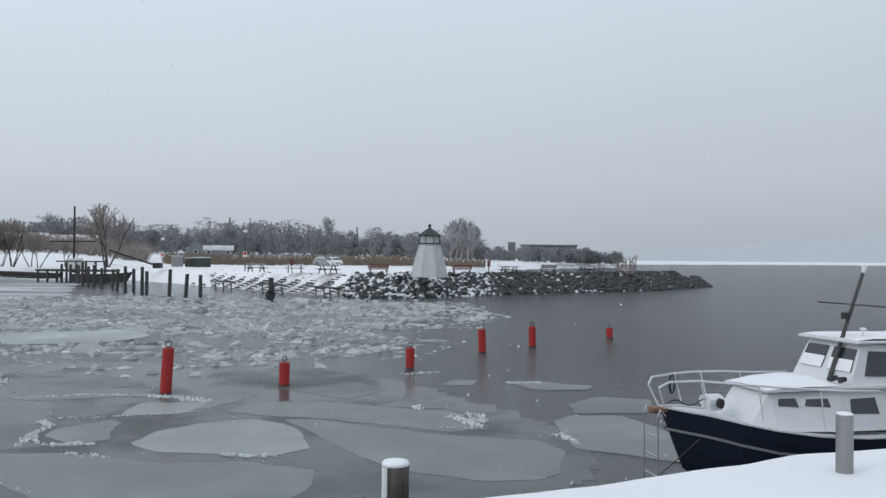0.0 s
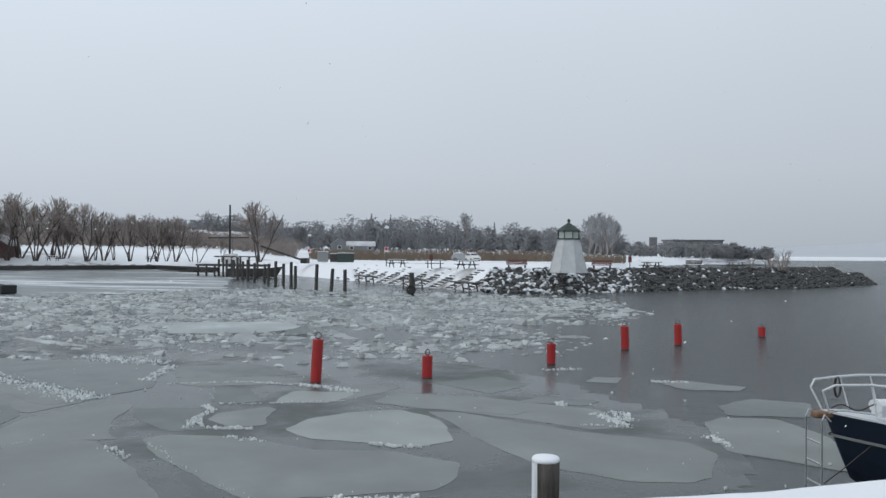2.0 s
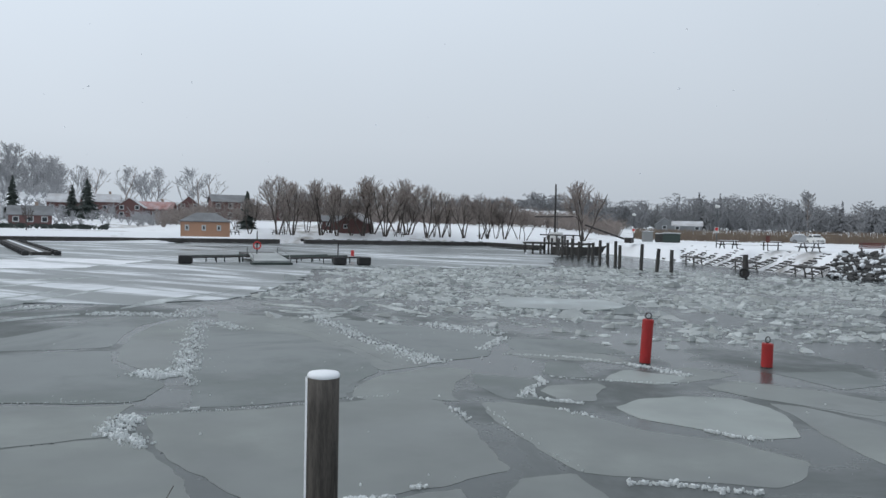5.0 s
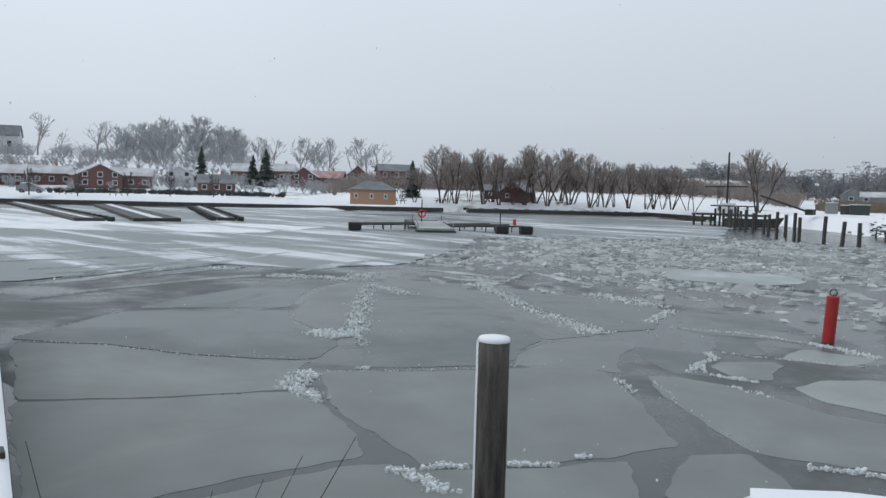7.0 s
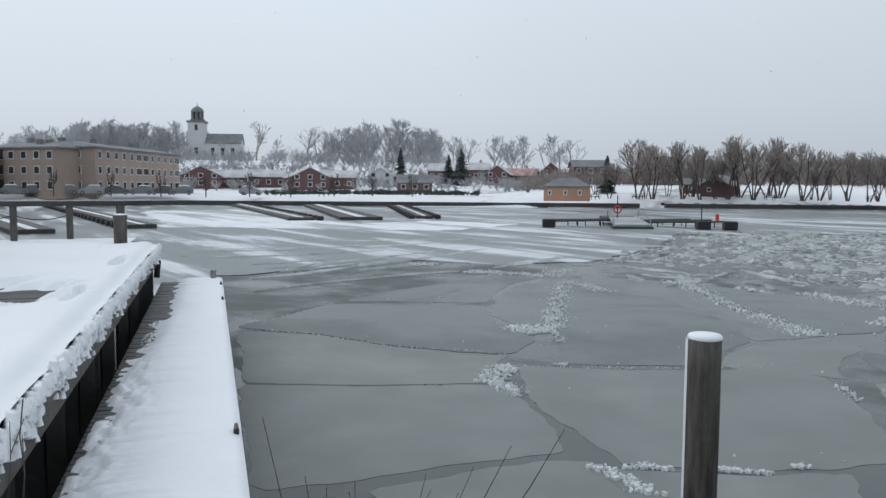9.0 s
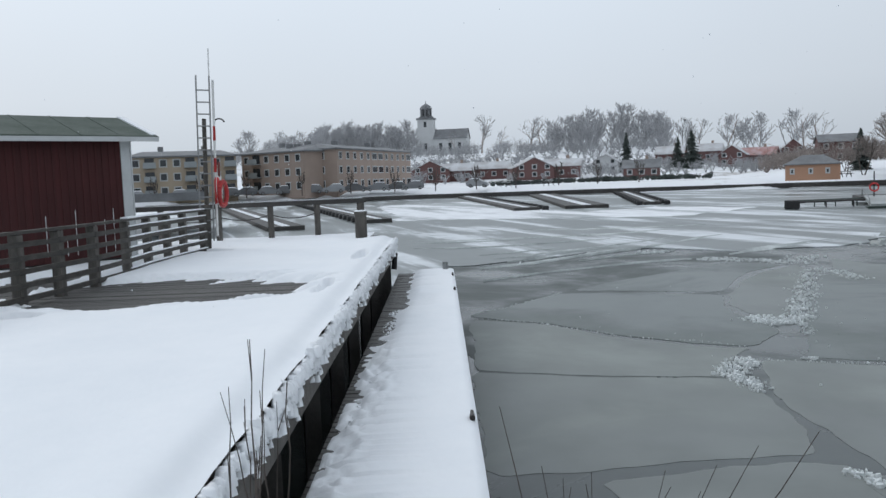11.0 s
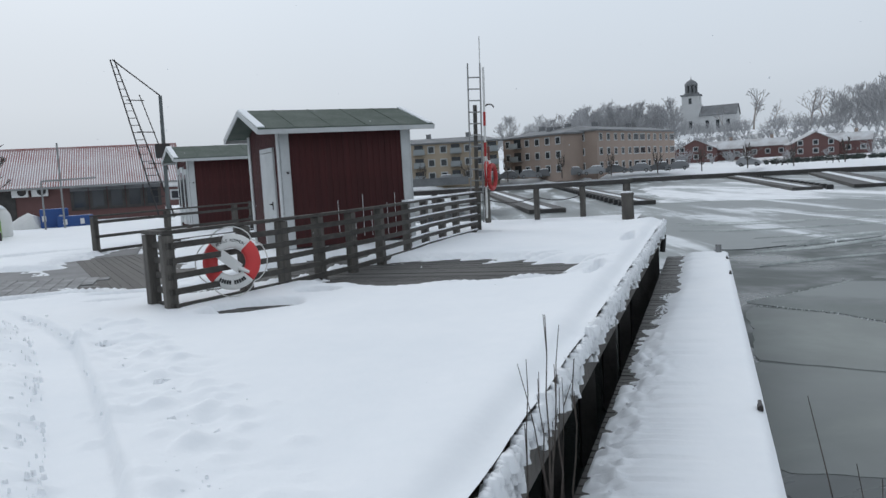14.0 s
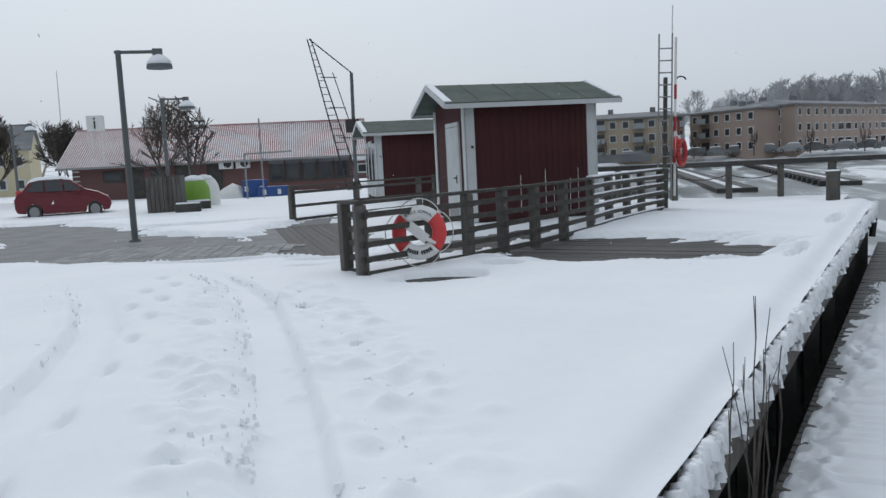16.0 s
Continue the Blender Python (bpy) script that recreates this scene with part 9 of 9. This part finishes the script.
def shop():
    R, Lp = spot(111.0, 51.5, 0), spot(129.2, 53.5, 0)
    u = (Lp - R).normalized()
    n = Vector((u.y, -u.x, 0))
    if n.dot(Vector((-EYE_XY.x * 0 + 1, 0, 0))) < 0:
        n = -n
    back = -n
    W = (Lp - R).length
    m = Matrix((u, back, Vector((0, 0, 1)))).transposed().to_4x4()
    if m.determinant() < 0:
        m = Matrix((-u, back, Vector((0, 0, 1)))).transposed().to_4x4()
        base = Matrix.Translation(Lp) @ m
        flip = True
    else:
        base = Matrix.Translation(R) @ m
        flip = False
    t = thing("harbour_shop", base, "long low red building with a pink-grey snowy tile roof", "building")
    D, E, H = 9.0, 2.40, 4.50
    X = (lambda f: (1 - f) * W) if flip else (lambda f: f * W)    # f: 0 at the jetty end, 1 at the far end
    bm = bmesh.new()
    loft(bm, [[(x, 0, -0.4), (x, 0, E), (x, D / 2, H - 0.1), (x, D, E), (x, D, -0.4)] for x in (-0.0, W)])
    bmesh.ops.recalc_face_normals(bm, faces=bm.faces)
    wall = part("wall", bm, RED_FAR, t, "dark red boarded wall")
    sl = (H - E) / (D / 2)
    verts, faces = [], []
    ncol, nrow = int((W + 3) / 0.07), 22
    for s in (0, 1):
        i0 = len(verts)
        for i in range(ncol + 1):
            x = -0.7 + (W + 1.4 + 0.5) * i / ncol - (2.2 if flip else 0) * 0
            for j in range(nrow * 2):
                q = (j // 2 + (j % 2)) / nrow
                y = -0.75 + (D / 2 + 0.75) * q
                z = E + sl * y + 0.05 + 0.035 * (i % 2) + (0.02 if j % 2 == 0 else -0.005)
                verts.append((x, y if s == 0 else D - y, z))
        k = nrow * 2
        for i in range(ncol):
            for j in range(k - 1):
                a = i0 + i * k + j
                faces.append((a, a + 1, a + k + 1, a + k))
    ob = raw("roof", verts, faces, TILE, t)
    ob["label"] = "pink-grey clay tiles with snow in the furrows"
    bm = bmesh.new()
    rows = []
    for i in range(0, ncol - 1, 2):
        x = -0.7 + (W + 1.9) * i / ncol
        beam(bm, (x, -0.72, E - sl * 0.72 + 0.085), (x, D / 2, H + 0.06), 0.052, 0.020)
    ob = part("furrow_snow", bm, SNOW_FLAT, t, "lines of snow between the tile rows")
    ob["kind"] = "stuff"
    bm = bmesh.new()
    beam(bm, (-0.7, -0.78, E - 0.32), (W + 1.2, -0.78, E - 0.32), 0.10, 0.12)
    part("gutter", bm, GALV, t)
    bm = bmesh.new()
    beam(bm, (-0.7, D / 2, H + 0.08), (W + 1.2, D / 2, H + 0.08), 0.22, 0.10)
    part("ridge", bm, TILE, t)
    for f, w, z, h, nm in ((0.62, 0.9, 1.0, 2.0, "door"), (0.70, 1.0, 1.5, 0.8, "window"), (0.78, 0.9, 1.0, 2.0, "door"), (0.86, 1.2, 1.5, 0.7, "window"), (0.505, 0.9, 1.0, 2.0, "door")):
        if nm == "door":
            bm = bmesh.new()
            box(bm, (X(f), -0.03, z), (w, 0.08, h), 0, 0.01)
            part("door", bm, WOOD_DARK, wall)
        else:
            window_at(wall, X(f), -0.02, z, w, h, frame_m=WOOD_DARK)
    for f in (0.04, 0.10, 0.16, 0.22, 0.28):
        window_at(wall, X(f), -0.02, 1.35, 0.95, 1.3, frame_m=WOOD_DARK)
        bm = bmesh.new()
        box(bm, (X(f), -0.10, 2.0), (0.95, 0.04, 0.38), 0, 0.01)
        part("blind", bm, SLATE, wall)
    for f in (0.40, 0.46):
        bm = bmesh.new()
        box(bm, (X(f), -0.35, 1.95), (0.85, 0.4, 0.62), 0, 0.03)
        ac = part("cooling_unit", bm, PLASTIC_W, t, "white cooling unit")
        bm = bmesh.new()
        rod(bm, (X(f) + 0.1, -0.57, 1.95), (X(f) + 0.1, -0.54, 1.95), 0.24, n=16)
        part("fan", bm, IRON, ac)
    bm = bmesh.new()
    box(bm, (X(0.91), 0.4, 4.75), (0.95, 0.5, 0.95), 0, 0.03)
    for dx in (-0.3, 0.3):
        rod(bm, (X(0.91) + dx, 0.4, 2.6), (X(0.91) + dx, 0.4, 4.4), 0.04, n=6)
    sg = part("information_sign", bm, PLASTIC_W, t, "white sign with a letter i")
    cu = bpy.data.curves.new("letter", "FONT")
    cu.body, cu.size, cu.align_x, cu.align_y, cu.extrude = "i", 1.0, "CENTER", "CENTER", 0.01
    ob = new("letter", cu)
    me = bpy.data.meshes.new_from_object(ob)
    bpy.data.objects.remove(ob)
    me.materials.append(BLACK)
    ob = new("letter", me)
    ob.parent = sg
    ob.matrix_local = Matrix.Translation((X(0.91), 0.13, 4.75)) @ Matrix.Rotation(math.pi / 2, 4, "X")
    for i in range(7):
        bm = bmesh.new()
        rod(bm, (X(0.985) - 0.2, -0.15, 0.5 + i * 0.28), (X(0.985) + 0.2, -0.15, 0.5 + i * 0.28), 0.03, n=6)
        part("ladder_rung", bm, PLASTIC_W, t)


shop()


def derrick():
    t = thing("derrick_crane", Matrix(), "old lattice derrick crane behind the hut", "crane")
    d = 40.0
    foot, tip = spot(111.0, d, 0.3), spot(113.5, d, 1.52 + d * 0.152)
    ax = (tip - foot)
    side = Vector((-0.35, 0.93, 0)) * 0.34
    segs = []
    for s in (-1, 1):
        bm = bmesh.new()
        rod(bm, foot + side * s, tip + side * s * 0.25, 0.036, 0.03, n=6)
        part("boom_rail", bm, IRON, t)
    for i in range(22):
        k = i / 22
        bm = bmesh.new()
        w = 1 - 0.75 * k
        rod(bm, foot + ax * k + side * w, foot + ax * k - side * w, 0.018, n=5)
        part("lattice_bar", bm, IRON, t)
    pole0, pole1 = spot(110.9, d, 0), spot(110.75, d, 1.52 + d * 0.1105)
    bm = bmesh.new()
    rod(bm, pole0, pole1, 0.10, 0.08, n=8)
    part("mast", bm, LAMP_GREY, t)
    bm = bmesh.new()
    rod(bm, tip, pole1, 0.03, n=6)
    part("stay", bm, IRON, t)
    bm = bmesh.new()
    box(bm, pole0 + Vector((0, 0, 3.4)), (0.55, 0.65, 0.65), 0.4, 0.04)
    part("winch_box", bm, IRON, t)
    for k in (0.35, 0.55, 0.75):
        bm = bmesh.new()
        p = foot + ax * k
        rod(bm, p, p + Vector((-0.2, 0.75, -0.05)), 0.025, n=5)
        part("step_bracket", bm, IRON, t)
    bm = bmesh.new()
    rod(bm, foot + ax * 0.3 + Vector((-0.2, 0.75, 0)), foot + ax * 0.78 + Vector((-0.2, 0.6, 0)), 0.025, n=5)
    part("handrail", bm, IRON, t)


derrick()


def igloo_bin(b, d, material, label):
    t = thing("recycling_igloo", Matrix.Translation(spot(b, d, 0)) @ Matrix.Rotation(0.5, 4, "Z"), label, "recycling bin", "recycling igloos")
    bm = bmesh.new()
    loft(bm, [circle((0, 0), r, z, 20) for r, z in ((0.56, 0.05), (0.62, 0.15), (0.62, 0.75), (0.58, 0.98), (0.45, 1.2), (0.28, 1.34), (0.08, 1.39))])
    part("shell", bm, material, t, smooth=True)
    bm = bmesh.new()
    loft(bm, [circle((0, 0), r, z, 20) for r, z in ((0.46, 1.20), (0.29, 1.36), (0.08, 1.42))])
    part("snow", bm, SNOW, t, smooth=True)
    bm = bmesh.new()
    rod(bm, (0, -0.60, 0.95), (0, -0.48, 1.02), 0.10, n=12)
    part("opening", bm, RUBBER, t)


igloo_bin(121.9, 34.5, LIME_G, "lime green recycling igloo with snow on top")
igloo_bin(121.2, 36.5, PLASTIC_W, "white scribbled recycling igloo with snow on top")
t = thing("bin_shelter", facing(123.7, 32.5, 0.0, turn=-10), "dark timber bin shelter", "shelter")
bm = bmesh.new()
box(bm, (0, 0, 0.72), (1.25, 1.2, 1.44), 0, 0.02)
sh = part("body", bm, WOOD_DARK, t)
for i in range(8):
    bm = bmesh.new()
    box(bm, (-0.55 + i * 0.157, -0.62, 0.72), (0.13, 0.03, 1.4))
    part("board", bm, WOOD, sh)
for b, d in ((122.4, 31.0), (121.7, 33.0)):
    t = thing("stone_planter", facing(b, d, 0.0), "low dark planter box by the lamp", "planter", "planters")
    bm = bmesh.new()
    box(bm, (0, 0, 0.2), (0.9, 0.5, 0.42), 0, 0.02)
    part("box", bm, WOOD_DARK, t)
    bm = bmesh.new()
    box(bm, (0, 0, 0.43), (0.85, 0.45, 0.05), 0, 0.015)
    part("snow", bm, SNOW, t)
for b, d, s in ((117.8, 43.5, (1.25, 1.0, 1.0)), (116.6, 43.0, (1.6, 1.0, 0.62))):
    t = thing("blue_container", facing(b, d, 0.0), "blue steel container before the shop", "container", "blue containers")
    bm = bmesh.new()
    box(bm, (0, 0, s[2] / 2), s, 0, 0.03)
    bd = part("body", bm, BLUE, t)
    for x in (-0.45, 0.3):
        bm = bmesh.new()
        box(bm, (x, -s[1] / 2 - 0.01, s[2] * 0.55), (0.18, 0.015, 0.26))
        part("label_plate", bm, PLASTIC_W, bd, "white label plate")
t = thing("white_boat_cover", facing(119.3, 43.5, 0.0), "white tarpaulin heap by the shop wall", "tarpaulin")
bm = bmesh.new()
bmesh.ops.create_icosphere(bm, subdivisions=2, radius=0.7, matrix=Matrix.Diagonal((1.4, 0.7, 1.0, 1)))
for vv in bm.verts:
    vv.co *= 1 + 0.25 * nz2(vv.co.x * 2, vv.co.z * 2)
    vv.co.z = max(vv.co.z, 0) * 1.1
part("sheet", bm, PLASTIC_W, t)
t = thing("flag_frame", facing(117.4, 41.0, 0.0), "thin pale steel frame before the shop", "frame")
for x in (-0.7, 0.1):
    bm = bmesh.new()
    rod(bm, (x, 0, 0), (x, 0, 2.3 if x < 0 else 4.0), 0.045, n=6)
    part("upright", bm, GALV, t)
bm = bmesh.new()
rod(bm, (-0.7, 0, 2.3), (1.6, 0, 2.35), 0.04, n=6)
part("crossbar", bm, GALV, t)
sq = bare_tree(71, 4.9, 3, 0.85, 4, 0.70, "bare dark tree before the shop", "trees on the square", twig=BARK, least=0.010)
sq.matrix_world = scaled(spot(123.1, 36.5, 0), 0.5, 1.0)
sq2 = bare_tree(72, 5.6, 5, 0.6, 4, 0.85, "bare dark tree before the yellow house", "trees on the square", twig=BARK, least=0.016)
sq2.matrix_world = scaled(spot(129.4, 60, 0), 0.5, 1.0)
copy_thing(sq2, scaled(spot(134.5, 52, 0), 1.5, 1.1))
for b, d, h in ((133.5, 120, 0.6), (131.0, 125, 0.55), (128.4, 130, 0.5)):
    copy_thing(hill_kinds[0], scaled(on_land(b, d), b, h))
yh = gable_house("yellow_house", facing(133.9, 104, turn=-10), 10, 9, 5.2, 2.6, mat("pale_yellow_render", (0.54, 0.48, 0.33), 0.85), SLATE, "pale yellow house with a grey roof behind the square", [(x, z, 0.9, 1.2) for x in (-3.2, -0.5, 2.2, 4.0) for z in (1.4, 3.9)], True)
t = thing("flagpole", Matrix.Translation(spot(129.6, 66, 0)), "thin white flagpole behind the shop", "flagpole")
bm = bmesh.new()
rod(bm, (0, 0, 0), (-0.1, 0.1, 9.4), 0.06, 0.03, n=6)
part("pole", bm, PLASTIC_W, t)
gable_house("low_house", facing(110.2, 95), 16, 8, 2.2, 1.2, RED_FAR, SNOW_ROOF, "low house with a snowy roof beyond the shop", [(-4, 1.3, 1.2, 1.1), (0, 1.3, 1.2, 1.1), (4, 1.3, 1.2, 1.1)], True)


def snowflakes():
    """Snowflakes in the air over the jetty and the water."""
    rg = np.random.RandomState(91)
    verts, faces = [], []
    for _ in range(420):
        b, d = rg.uniform(-30, 135), rg.uniform(3.5, 17) 
        p = spot(b, d, rg.uniform(-1.2, 4.5))
        if p.z < 0.2 and b > 60:
            continue
        s = rg.uniform(0.004, 0.010)
        i0 = len(verts)
        for k in range(6):
            q = Vector(rg.normal(0, 1, 3)).normalized() * s
            verts.append(tuple(p + q))
        for f in ((0, 1, 2), (1, 2, 3), (2, 3, 4), (3, 4, 5), (0, 4, 5), (0, 2, 5)):
            faces.append(tuple(i0 + v for v in f))
    tagged(raw("snowflakes", verts, faces, SNOW), "sparse snowflakes falling through the air", "snowflakes", kind="stuff")


snowflakes()
